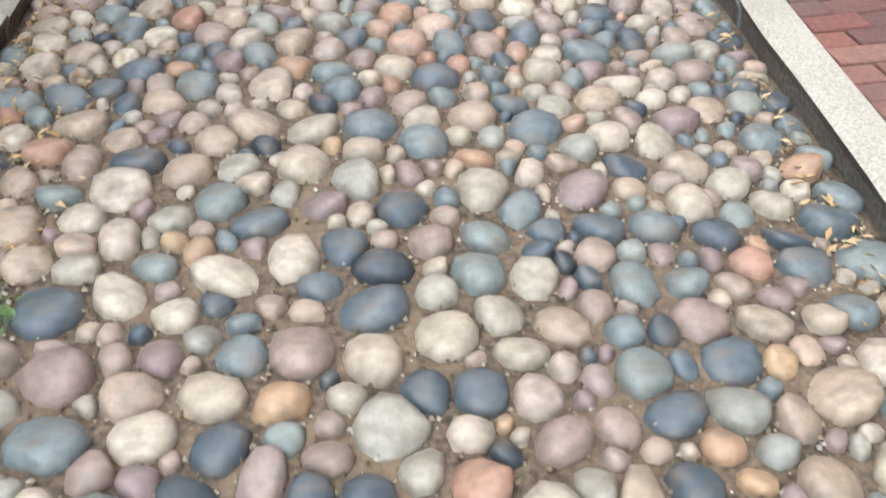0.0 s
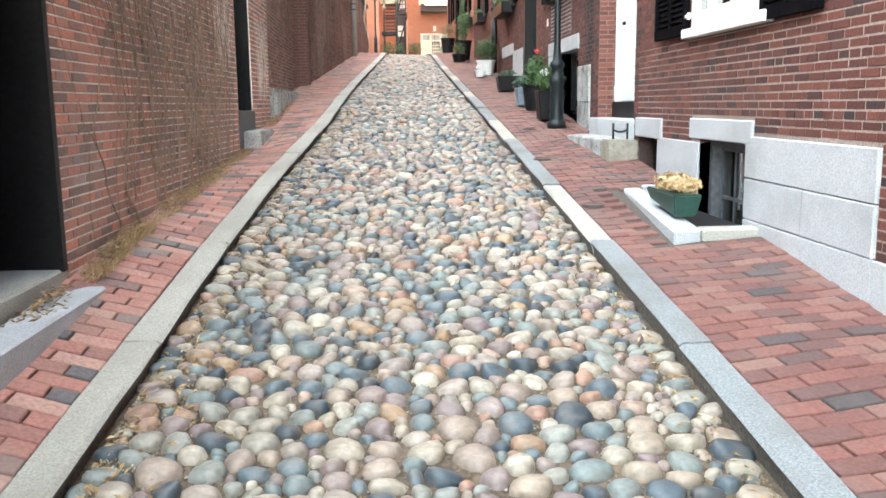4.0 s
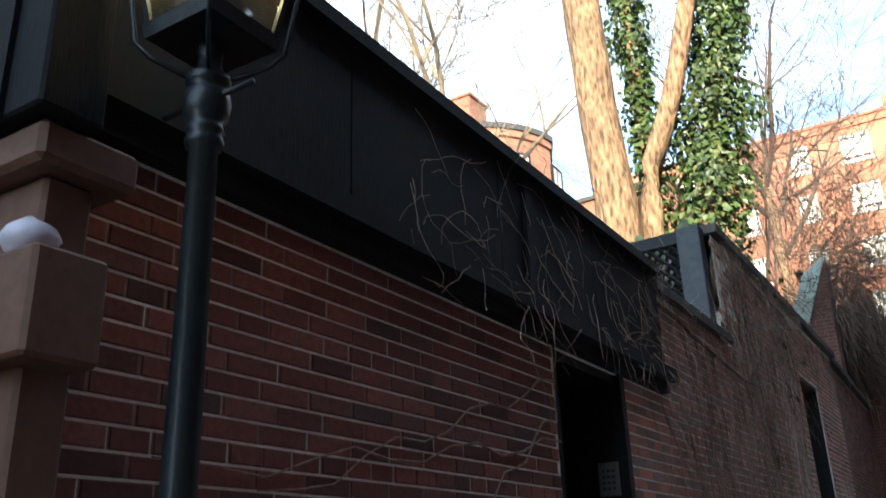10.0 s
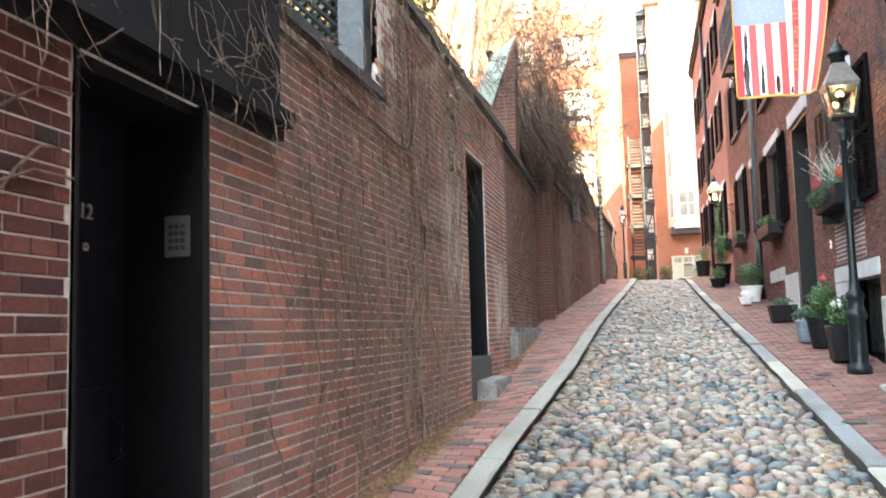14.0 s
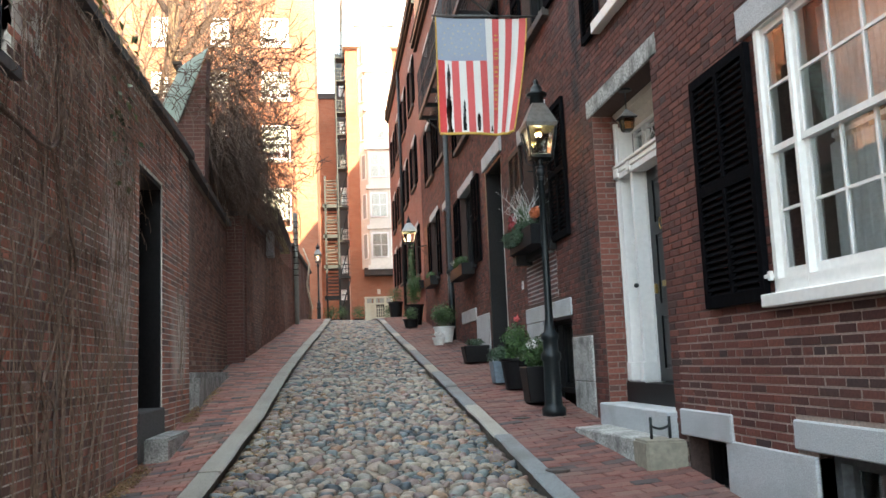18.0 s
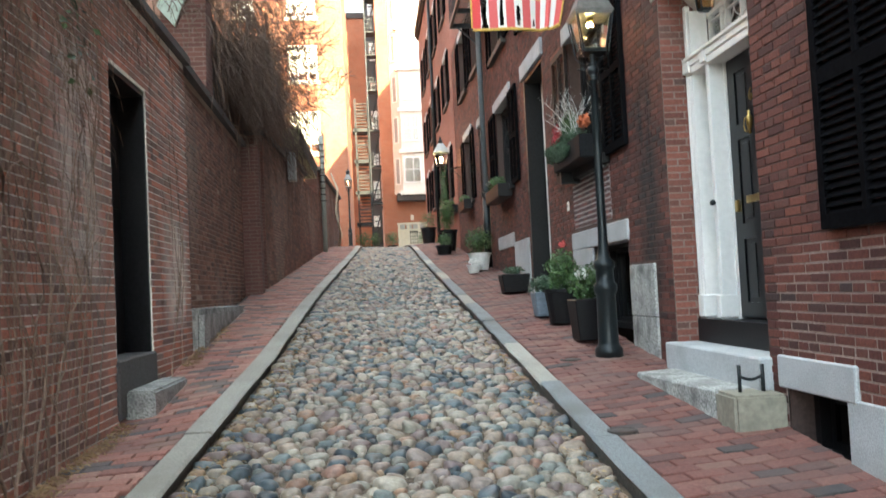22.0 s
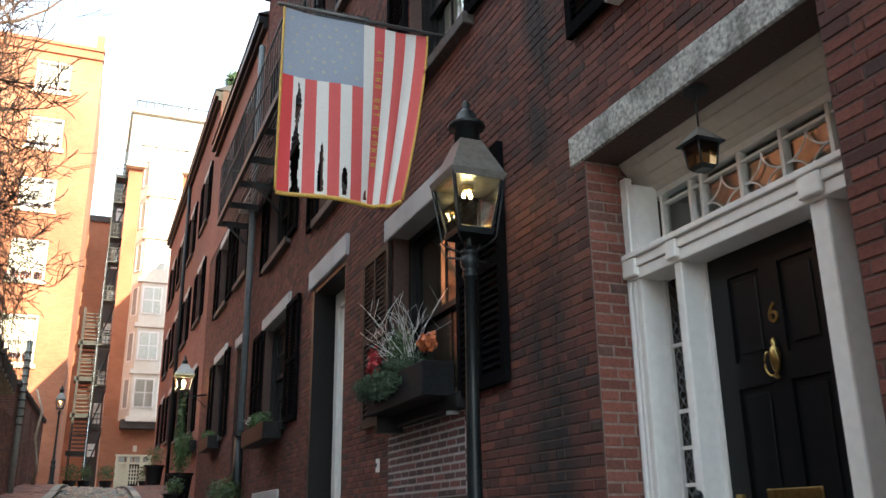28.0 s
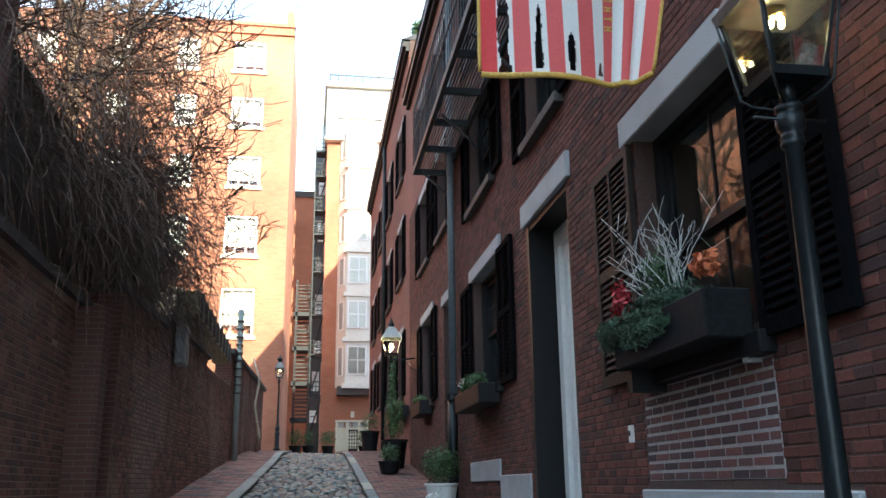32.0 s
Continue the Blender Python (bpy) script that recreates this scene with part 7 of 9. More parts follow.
leaf_cloud("greenery", SHRUB, wb2, ROW.at(16.8, 0.16, 3.47), (0.14, 0.62, 0.13), 1100, 0.026, 36)
leaf_cloud("flower_spray", FLAG_WHITE, wb2, ROW.at(17.1, 0.2, 3.5), (0.1, 0.35, 0.08), 90, 0.018, 37)
for k, (u, z) in enumerate(((21.65, 3.62), (24.8, 3.82))):
    w3 = thing("window_box", ROW.at(u, 0.15, z), "dark window box with greenery on the upper row", "window box")
    part("box", ROW.boxes((u - 0.6, u + 0.6, 0.03, 0.22, z - 0.12, z + 0.08)), BLACK_PAINT, w3)
    leaf_cloud("greenery", SHRUB, w3, ROW.at(u, 0.14, z + 0.12), (0.13, 0.55, 0.12), 400, 0.03, 40 + k)
roof_bush = thing("roof_shrub", (2.36, 24.6, 11.82), "dense green shrub on the roof parapet", "shrub")
leaf_cloud("leaves", SHRUB, roof_bush, (2.36, 24.6, 12.15), (0.3, 0.3, 0.36), 900, 0.05, 61)
hang = thing("climbing_plant", ROW.at(26.6, 0.1, 3.2), "green climbing plant up the brick front", "plant")
leaf_cloud("leaves", SHRUB, hang, ROW.at(26.6, 0.12, 4.4), (0.14, 0.35, 1.3), 1200, 0.04, 45)

# ---- pipes, sign, fire balcony, flag ----
pipe = thing("downpipe", (1.96, 18.62, S(18.6) + 0.2), "grey-blue downpipe with a black lower length", "pipe")
tube("pipe", [(1.96, 18.62, 3.5), (1.96, 18.62, 9.7)], 0.05, surface("blue_grey_paint", (0.14, 0.17, 0.19), 0.5, 20, 0.15), pipe, 12)
tube("lower_pipe", [(1.95, 18.62, S(18.6) + 0.2), (1.95, 18.62, 3.5)], 0.065, IRON, pipe, 12)
part("collar", lathe(bmesh.new(), ((0.085, 3.47), (0.085, 3.54)), (1.95, 18.62, 0), 12), IRON, pipe)
pipe2 = thing("downpipe", (1.98, 29.8, S(29.8) + 0.2), "dark downpipe between two houses", "pipe")
tube("pipe", [(1.97, 29.8, S(29.8) + 0.2), (1.97, 29.8, 11.7)], 0.05, IRON, pipe2, 10)
tagged(part("house_sign", bevelled(ROW.boxes((12.52, 12.59, 0.005, 0.02, 2.64, 2.74)), 0.003), WHITE_PAINT, None), "small white plate on the brick wall", "sign")
tagged(part("door_bell", bevelled(ROW.boxes((12.55, 12.58, 0.02, 0.026, 2.68, 2.71)), 0.002), IRON, None), "tiny dark button on a white plate", "bell")

fb = thing("fire_balcony", (1.8, 16.5, 6.72), "long black iron fire escape balcony with a slatted floor", "fire escape")
FX0, FX1, FY0, FY1, FZ = 1.50, 2.02, 12.9, 19.15, 6.72
part("edge_beam", boxes((FX0, FX0 + 0.05, FY0, FY1, FZ, FZ + 0.09)), SLATE_IRON, fb)
part("edge_beam", boxes((FX1 - 0.04, FX1, FY0, FY1, FZ, FZ + 0.1)), SLATE_IRON, fb)
for k in range(8):
    y = FY0 + (FY1 - FY0 - 0.05) * k / 7
    part("cross_beam", boxes((FX0 + 0.05, FX1 - 0.04, y, y + 0.05, FZ, FZ + 0.08)), SLATE_IRON, fb)
for k in range(13):
    x = FX0 + 0.06 + (FX1 - FX0 - 0.12) * k / 12
    part("slat", boxes((x, x + 0.016, FY0, FY1, FZ + 0.08, FZ + 0.10)), SLATE_IRON, fb)
for z in (0.5, 0.96):
    part("rail", boxes((FX0, FX0 + 0.02, FY0, FY1, FZ + z, FZ + z + 0.02)), SLATE_IRON, fb)
for k in range(44):
    y = FY0 + (FY1 - FY0) * k / 43
    part("baluster", boxes((FX0 + 0.004, FX0 + 0.016, y - 0.006, y + 0.006, FZ + 0.12, FZ + 0.98)), SLATE_IRON, fb)
for y in (FY0, FY1):
    part("rail", boxes((FX0 + 0.025, FX1, y - 0.012, y + 0.012, FZ + 0.955, FZ + 0.98)), SLATE_IRON, fb)
for k in range(4):
    y = FY0 + 0.2 + (FY1 - FY0 - 0.4) * k / 3
    tube("bracket", [(FX1 + 0.02, y, FZ - 0.45), (FX1 - 0.1, y, FZ - 0.3), (FX0 + 0.1, y, FZ - 0.02)], 0.018, SLATE_IRON, fb, 6)

flag = thing("flag", (1.9, 11.15, 5.6), "torn faded striped flag with gold fringe on a pole", "flag")
tube("pole", [(2.06, 11.12, 5.60), (0.84, 11.15, 5.61)], 0.014, surface("flag_pole", (0.06, 0.06, 0.06), 0.4), flag, 8)
FW, FH, FXL, FZT = 1.02, 1.31, 0.89, 5.595

def cloth(s, t):
    """A point of the hanging flag: s from the pole's tip to the wall, t downwards."""
    fold = 0.035 * math.sin(s * 9 + t * 1.5) * (0.3 + 0.7 * t) + (0.05 * math.sin(s * 30) * max(0, s - 0.68) * 3) * t
    pull = 0.24 * max(0.0, s - 0.55) / 0.45 * (t ** 1.4)
    x = FXL + s * FW - pull * 0.9
    z = FZT - t * FH - 0.02 * math.sin(s * 3.1)
    return Vector((x, 11.15 + fold, z))


def cloth_patch(name, s0, s1, t0, t1, mat, hole=None, ns=7, nt_=64, label=""):
    v, f = [], []
    r = random.Random(int(s0 * 1000) + 7)
    for j in range(nt_ + 1):
        t = t0 + (t1 - t0) * j / nt_
        for i in range(ns + 1):
            v.append(cloth(s0 + (s1 - s0) * i / ns, t))
    for j in range(nt_):
        t = t0 + (t1 - t0) * (j + 0.5) / nt_
        for i in range(ns):
            if hole and hole[0] < t < hole[1]:
                m = (i + 0.5) / ns
                k = (t - hole[0]) / (hole[1] - hole[0])
                wide = hole[2] * (0.35 + 0.65 * k) * (0.75 + 0.5 * noise.noise(Vector((s0 * 40, t * 7, 0)))) * min(1, 8 * k)
                mid = 0.45 + 0.3 * noise.noise(Vector((s0 * 31, t * 4, 3)))
                if abs(m - mid) < wide * 0.5 + 0.08 * noise.noise(Vector((m * 9, t * 40, 0))):
                    continue
            p = j * (ns + 1) + i
            f.append((p, p + 1, p + ns + 2, p + ns + 1))
    return raw(name, v, f, mat, flag, label, True)


stripes = 13
for k in range(stripes):
    s0, s1 = k / stripes, (k + 1) / stripes
    t0 = 0.375 if k < 7 else 0.0
    hole = {1: (0.4, 1.0, 1.1), 3: (0.72, 0.985, 0.8), 5: (0.83, 0.985, 0.9), 7: (0.93, 0.985, 0.9), 8: None}.get(k)
    cloth_patch("stripe", s0, s1, t0, 1.0, FLAG_DEEP if k == 0 else FLAG_RED if k % 2 == 0 else FLAG_WHITE, hole, 14 if hole else 7, 130 if hole else 64)
cloth_patch("canton", 0, 7 / stripes, 0.0, 0.375, FLAG_BLUE, None, 8, 10, "faded blue field with pale gold stars")
stars = [(0.27 + 0.20 * math.sin(k * math.tau / 16), 0.188 + 0.135 * math.cos(k * math.tau / 16)) for k in range(16)]
stars += [(0.27 + 0.115 * math.sin(k * math.tau / 11), 0.188 + 0.078 * math.cos(k * math.tau / 11)) for k in range(11)]
stars += [(0.27, 0.188), (0.05, 0.05), (0.49, 0.05), (0.05, 0.33), (0.49, 0.33)]
for s_, t_ in stars:
    p = cloth(s_, t_) + Vector((0, -0.004, 0))
    vv = [p] + [p + Vector((math.sin(a) * q, 0, math.cos(a) * q)) for a, q in ((math.pi * k / 5, 0.019 if k % 2 == 0 else 0.008) for k in range(10))]
    raw("star", vv, [(0, k, k % 10 + 1) for k in range(1, 11)], STAR_GREY, flag)
for k in range(17):
    if k in (2, 6, 10):
        continue
    c = cloth(8.5 / stripes, 0.15 + k * 0.04)
    h = 0.012
    strokes = [(-0.022, 0.022, -h, -h + 0.006), (-0.022, 0.022, h - 0.006, h)] if k % 3 else [(-0.022, 0.022, -0.003, 0.003)]
    strokes.append((0.014, 0.022, -h, h) if k % 2 else (-0.004, 0.004, -h, h))
    part("lettering", boxes(*((c.x + a, c.x + b, c.y - 0.008, c.y - 0.005 - 0.0004 * q, c.z + d, c.z + e) for q, (a, b, d, e) in enumerate(strokes))), GOLD, flag)
for s_edge in ("bottom", "left", "right"):
    pts = [cloth(k / 24, 1.012) if s_edge == "bottom" else (cloth(-0.006, k / 24) if s_edge == "left" else cloth(1.006, k / 24)) for k in range(25)]
    tube("fringe", pts, 0.015 if s_edge == "bottom" else 0.009, GOLD, flag, 5)
# ---- trees, ivy, vines ----
TWIG_LEAST = 0.006


def grow(v, f, start, direction, length, radius, depth, r, bend=0.25, up=0.12, kids=(2, 4)):
    """A tapered limb that forks into thinner ones."""
    n = 5
    pts, rad = [Vector(start)], [radius]
    d = Vector(direction).normalized()
    for i in range(n):
        d = (d + Vector((r.uniform(-1, 1), r.uniform(-1, 1), r.uniform(-1, 1) + up)) * bend).normalized()
        pts.append(pts[-1] + d * length / n)
        rad.append(max(radius * (1 - 0.55 * (i + 1) / n), TWIG_LEAST))
    tube_data(v, f, pts, rad, 6 if radius > 0.03 else (4 if radius > 0.01 else 3))
    if depth <= 0:
        return
    for _ in range(r.randint(*kids)):
        k = r.randint(2, n)
        side = Vector((r.uniform(-1, 1), r.uniform(-1, 1), r.uniform(-0.2, 0.8)))
        nd = (d * 0.7 + side.normalized() * 0.75).normalized()
        grow(v, f, pts[k], nd, length * r.uniform(0.55, 0.8), rad[k] * r.uniform(0.55, 0.75), depth - 1, r, bend, up, kids)


def limb(v, f, pts, radii, seg=9):
    """A thick limb through a few points, smoothed and made knotty."""
    fine, fr_ = [], []
    pts = [Vector(p) for p in pts]
    for i in range(len(pts) - 1):
        p0, p1, p2, p3 = pts[max(i - 1, 0)], pts[i], pts[i + 1], pts[min(i + 2, len(pts) - 1)]
        for k in range(4):
            t = k / 4
            q = 0.5 * ((2 * p1) + (p2 - p0) * t + (2 * p0 - 5 * p1 + 4 * p2 - p3) * t * t + (3 * p1 - p0 - 3 * p2 + p3) * t ** 3)
            fine.append(q + noise.noise_vector(q * 1.7) * 0.03)
            rr_ = radii[i] + (radii[i + 1] - radii[i]) * t
            fr_.append(rr_ * (1 + 0.08 * noise.noise(q * 3)))
    fine.append(pts[-1])
    fr_.append(radii[-1])
    tube_data(v, f, fine, fr_, seg)
    return fine


tree = thing("tree", (-2.85, 7.3, 2.5), "large bare tree with furrowed bark behind the wall", "tree")
v, f = [], []
limb(v, f, [(-2.85, 7.3, 2.4), (-2.87, 7.3, 4.6), (-2.93, 7.3, 6.0), (-3.02, 7.3, 8.0), (-2.97, 7.3, 9.0), (-2.83, 7.3, 10.9), (-2.82, 7.3, 12.9), (-2.6, 7.5, 15.0)], [0.24, 0.20, 0.19, 0.19, 0.20, 0.13, 0.10, 0.04], 12)
raw("trunk", v, f, BARK, tree, smooth=True)
v, f = [], []
limb(v, f, [(-3.02, 7.3, 9.0), (-3.75, 7.25, 9.3), (-4.5, 7.2, 9.6), (-5.0, 7.2, 9.75), (-5.35, 7.2, 10.8), (-5.75, 7.2, 11.7), (-6.2, 7.2, 13.2), (-7.1, 7.0, 15.9)], [0.13, 0.10, 0.085, 0.085, 0.06, 0.055, 0.045, 0.02])
raw("limb", v, f, BARK_DARK, tree, smooth=True)
v, f = [], []
limb(v, f, [(-3.05, 7.3, 8.2), (-3.7, 7.25, 9.4), (-4.25, 7.2, 10.7), (-4.45, 7.2, 11.2), (-4.85, 7.2, 12.2), (-4.75, 7.3, 13.6), (-5.2, 7.5, 16.5)], [0.12, 0.085, 0.085, 0.075, 0.08, 0.055, 0.03])
raw("limb", v, f, BARK_DARK, tree, smooth=True)
v, f = [], []
limb(v, f, [(-2.85, 7.25, 8.92), (-2.62, 7.18, 8.98), (-2.56, 7.16, 9.15), (-2.62, 7.16, 9.7), (-2.56, 7.18, 10.3), (-2.68, 7.2, 11.2), (-2.5, 7.2, 12.4)], [0.05, 0.07, 0.06, 0.05, 0.045, 0.035, 0.015], 7)
raw("limb", v, f, BARK_DARK, tree, "dark dead limb beside the trunk", True)
v, f = [], []
for path, rr in (([(-4.5, 7.2, 9.6), (-4.85, 7.25, 10.4), (-5.25, 7.3, 11.4), (-5.5, 7.3, 12.5), (-5.7, 7.3, 14.0)], [0.05, 0.045, 0.04, 0.032, 0.015]), ([(-3.6, 7.25, 9.3), (-3.95, 7.2, 9.95), (-4.7, 7.15, 10.5), (-5.2, 7.1, 11.4)], [0.045, 0.04, 0.03, 0.015]), ([(-4.85, 7.2, 12.2), (-5.1, 7.2, 12.8), (-5.35, 7.2, 13.9), (-5.9, 7.2, 15.2)], [0.05, 0.04, 0.03, 0.015]), ([(-2.84, 7.3, 11.0), (-2.3, 7.3, 11.6), (-1.9, 7.3, 12.6), (-1.7, 7.4, 14.0)], [0.05, 0.04, 0.03, 0.015])):
    limb(v, f, path, rr, 7)
raw("limb", v, f, BARK_DARK, tree, smooth=True)
tr = random.Random(21)
v, f = [], []
for p, d, ln, rd in (((-4.9, 7.2, 9.7), (-0.6, 0, 0.7), 1.6, 0.04), ((-4.4, 7.2, 9.5), (-0.2, 0.2, -1), 1.3, 0.022), ((-5.6, 7.2, 11.4), (-0.9, 0.2, 0.5), 2.0, 0.045), ((-5.2, 7.2, 10.5), (-1, 0.1, 0.35), 1.9, 0.035), ((-4.85, 7.2, 12.2), (-0.4, 0.1, 1), 2.2, 0.05), ((-4.2, 7.3, 10.7), (0.5, 0.2, 1), 2.0, 0.045), ((-4.3, 7.3, 10.7), (0.1, 0.3, 1), 2.0, 0.04), ((-2.85, 7.3, 10.9), (0.7, 0, 0.8), 2.2, 0.06), ((-2.83, 7.3, 11.6), (-0.6, 0.3, 0.9), 2.4, 0.055), ((-2.8, 7.3, 12.8), (0.3, 0.2, 1), 2.4, 0.06), ((-6.2, 7.2, 13.2), (-0.7, 0, 0.7), 2.2, 0.045), ((-3.7, 7.3, 9.6), (-0.6, 0.4, 0.9), 1.8, 0.035), ((-3.3, 7.3, 9.2), (-0.3, 0.3, 1), 1.8, 0.035), ((-2.9, 7.3, 9.8), (0.8, 0.1, 0.3), 1.7, 0.035), ((-6.6, 7.1, 14.4), (-0.3, 0.2, 1), 1.8, 0.035), ((-5.5, 7.3, 12.4), (-1, 0.1, 0.6), 1.9, 0.035), ((-4.2, 7.2, 9.5), (0.1, 0.2, -1), 1.2, 0.02)):
    grow(v, f, p, d, ln * 1.1, rd, 5, tr, 0.24, 0.12, (2, 4))
raw("crown", v, f, TWIG, tree, "bare twigs")

tree2 = thing("tree", (-2.6, 7.6, 2.5), "slender leaning bare tree beside the large trunk", "tree")
v, f = [], []
limb(v, f, [(-2.75, 7.5, 2.4), (-2.62, 7.6, 5.0), (-2.28, 7.6, 6.1), (-1.97, 7.6, 7.2), (-1.83, 7.6, 8.05), (-1.55, 7.6, 8.95), (-1.68, 7.6, 10.1), (-1.9, 7.6, 11.3), (-1.8, 7.7, 13.5)], [0.12, 0.11, 0.10, 0.09, 0.085, 0.07, 0.06, 0.05, 0.02])
raw("trunk", v, f, BARK, tree2, smooth=True)
v, f = [], []
for p, d, ln, rd in (((-1.83, 7.6, 8.05), (0.9, 0.2, 0.5), 1.6, 0.03), ((-1.6, 7.6, 9.0), (0.8, 0.1, 0.9), 2.0, 0.04), ((-1.7, 7.6, 10.1), (-0.5, 0.2, 1), 2.0, 0.04), ((-1.9, 7.6, 11.3), (0.5, 0.1, 1), 2.2, 0.035), ((-1.6, 7.6, 9.2), (0.3, 0.6, 1), 2.4, 0.045), ((-1.85, 7.7, 12.4), (-0.5, 0, 1), 1.8, 0.03)):
    grow(v, f, p, d, ln * 1.1, rd, 5, tr, 0.24, 0.15, (2, 4))
raw("crown", v, f, TWIG, tree2, "bare twigs")


def ivy_column(root, pts, widths, count, seed, bare=()):
    """A trunk clothed in ivy; widths are the half breadths of the leaves at its points."""
    r = random.Random(seed)
    pts = [Vector(p) for p in pts]
    v, f = [], []
    limb(v, f, pts + [Vector(p) for p in bare], [0.09] + [0.07] * (len(pts) - 2) + [0.055] + [0.04] * len(bare))
    raw("trunk", v, f, BARK, root, smooth=True)
    v, f = [], []
    while len(f) < 2 * count:
        k = r.random() * (len(pts) - 1)
        i = min(int(k), len(pts) - 2)
        wide = widths[i] + (widths[i + 1] - widths[i]) * (k - i)
        if r.random() > 0.25 + wide / max(widths):
            continue
        p = pts[i].lerp(pts[i + 1], k - i)
        a = r.uniform(0, 6.283)
        w = wide * (0.8 + 0.65 * noise.noise(Vector((math.cos(a) * 1.2, math.sin(a) * 1.2 + seed, p.z * 1.9)))) * (0.45 + 0.62 * r.random())
        d = Vector((math.cos(a), math.sin(a), r.uniform(-0.3, 0.3)))
        c = p + d * w
        n = (d + Vector((r.uniform(-0.7, 0.7), r.uniform(-0.7, 0.7), r.uniform(-0.2, 0.9)))).normalized()
        s = Matrix.Rotation(r.uniform(0, 6.28), 3, n) @ n.orthogonal().normalized()
        t = n.cross(s)
        q = r.uniform(0.022, 0.048)
        j = len(v)
        v += [c - s * q, c - t * q * 0.7 + n * q * 0.2, c + s * q, c + t * q * 0.7 + n * q * 0.2]
        f += [(j, j + 1, j + 2), (j, j + 2, j + 3)]
    raw("ivy", v, f, IVY, root, "dense dark green ivy leaves")


ivy_a = thing("ivy_tree", (-2.6, 7.9, 2.5), "narrow tree trunk wrapped in green ivy", "tree")
ivy_column(ivy_a, [(-2.5, 7.9, 3.0), (-2.66, 7.9, 5.0), (-2.70, 7.9, 6.2), (-2.72, 7.9, 7.2), (-2.67, 7.9, 8.3), (-2.45, 7.9, 9.0), (-2.38, 7.9, 9.6), (-2.28, 7.9, 10.3)], [0.26, 0.24, 0.26, 0.27, 0.30, 0.20, 0.13, 0.08], 6200, 2, [(-2.15, 7.9, 11.2), (-2.2, 8.0, 12.6)])
ivy_b = thing("ivy_tree", (-2.1, 8.2, 2.5), "broad tree trunk thickly wrapped in green ivy", "tree")
ivy_column(ivy_b, [(-2.2, 8.2, 3.0), (-2.25, 8.2, 4.9), (-2.1, 8.2, 5.8), (-1.92, 8.2, 6.7), (-1.75, 8.2, 7.6), (-1.62, 8.2, 8.4), (-1.45, 8.2, 9.0), (-1.28, 8.2, 9.6)], [0.5, 0.52, 0.50, 0.42, 0.34, 0.31, 0.20, 0.07], 12500, 3, [(-1.2, 8.2, 10.5), (-1.25, 8.2, 12.0)])
v, f = [], []
for p, d, ln, rd in (((-1.5, 8.2, 9.2), (0.4, 0, 1), 2.4, 0.07), ((-1.5, 8.2, 9.0), (-0.3, 0.2, 1), 2.4, 0.06), ((-1.6, 8.2, 8.4), (0.9, 0, 0.6), 2.0, 0.06), ((-1.5, 8.2, 9.3), (0.8, 0.3, 0.9), 2.2, 0.06), ((-1.6, 8.2, 8.2), (1, 0.1, 0.1), 1.8, 0.04), ((-1.25, 8.2, 10.2), (0.9, 0.1, 0.5), 2.2, 0.05)):
    grow(v, f, p, d, ln, rd, 4, tr, 0.22, 0.15, (2, 4))
raw("crown", v, f, TWIG, ivy_b, "bare twigs")


def bare_tree(at, height, spread, seed, label, depth=5, twig=None):
    root = thing("tree", at, label, "tree", "bare background trees")
    r = random.Random(seed)
    v, f = [], []
    limb(v, f, [at, (at[0] + 0.1, at[1], at[2] + height * 0.25), (at[0], at[1] + 0.1, at[2] + height * 0.45)], [0.16, 0.13, 0.10], 8)
    raw("trunk", v, f, BARK, root, smooth=True)
    v, f = [], []
    for k in range(6):
        a = k * 1.05 + r.uniform(0, 0.5)
        grow(v, f, (at[0], at[1] + 0.1, at[2] + height * (0.3 + 0.03 * k)), (math.cos(a) * spread, math.sin(a) * spread, 1), height * 0.3, 0.07, depth - 1, r, 0.2, 0.15, (3, 4))
    raw("crown", v, f, twig or TWIG, root, "bare twigs")


bare_tree((-11.0, 14.0, 4.0), 15, 0.6, 31, "bare tree in the gardens with twigs coloured sunlit tan", 5, SUNLIT_TWIG)
bare_tree((-8.2, 13.0, 4.0), 12, 0.6, 36, "thin bare tree in the gardens", 5, SUNLIT_TWIG)
bare_tree((-3.6, 20.0, 4.2), 13, 0.5, 33, "fine-twigged bare tree behind the yards")
bare_tree((-5.2, 27.0, 4.2), 12, 0.6, 34, "fine-twigged bare tree near the apartment block")

# ivy spilling behind the lattice
ivy_c = thing("ivy_hedge", (-2.7, 6.5, 2.9), "dark green ivy growing up behind the lattice fence", "ivy")
r_ = random.Random(12)
v, f = [], []
for _ in range(1500):
    c = Vector((r_.uniform(-3.6, -2.0), r_.uniform(6.25, 6.8), r_.triangular(3.0, 4.3, 3.5)))
    n = Vector((r_.uniform(-0.6, 0.6), -1, r_.uniform(-0.2, 0.9))).normalized()
    s_ = Matrix.Rotation(r_.uniform(0, 6.28), 3, n) @ n.orthogonal().normalized()
    t_ = n.cross(s_)
    q = r_.uniform(0.035, 0.065)
    j = len(v)
    v += [c - s_ * q, c - t_ * q * 0.7 + n * q * 0.2, c + s_ * q, c + t_ * q * 0.7 + n * q * 0.2]
    f += [(j, j + 1, j + 2), (j, j + 2, j + 3)]
tagged(raw("ivy", v, f, IVY, ivy_c, "green ivy leaves"), kind="stuff")

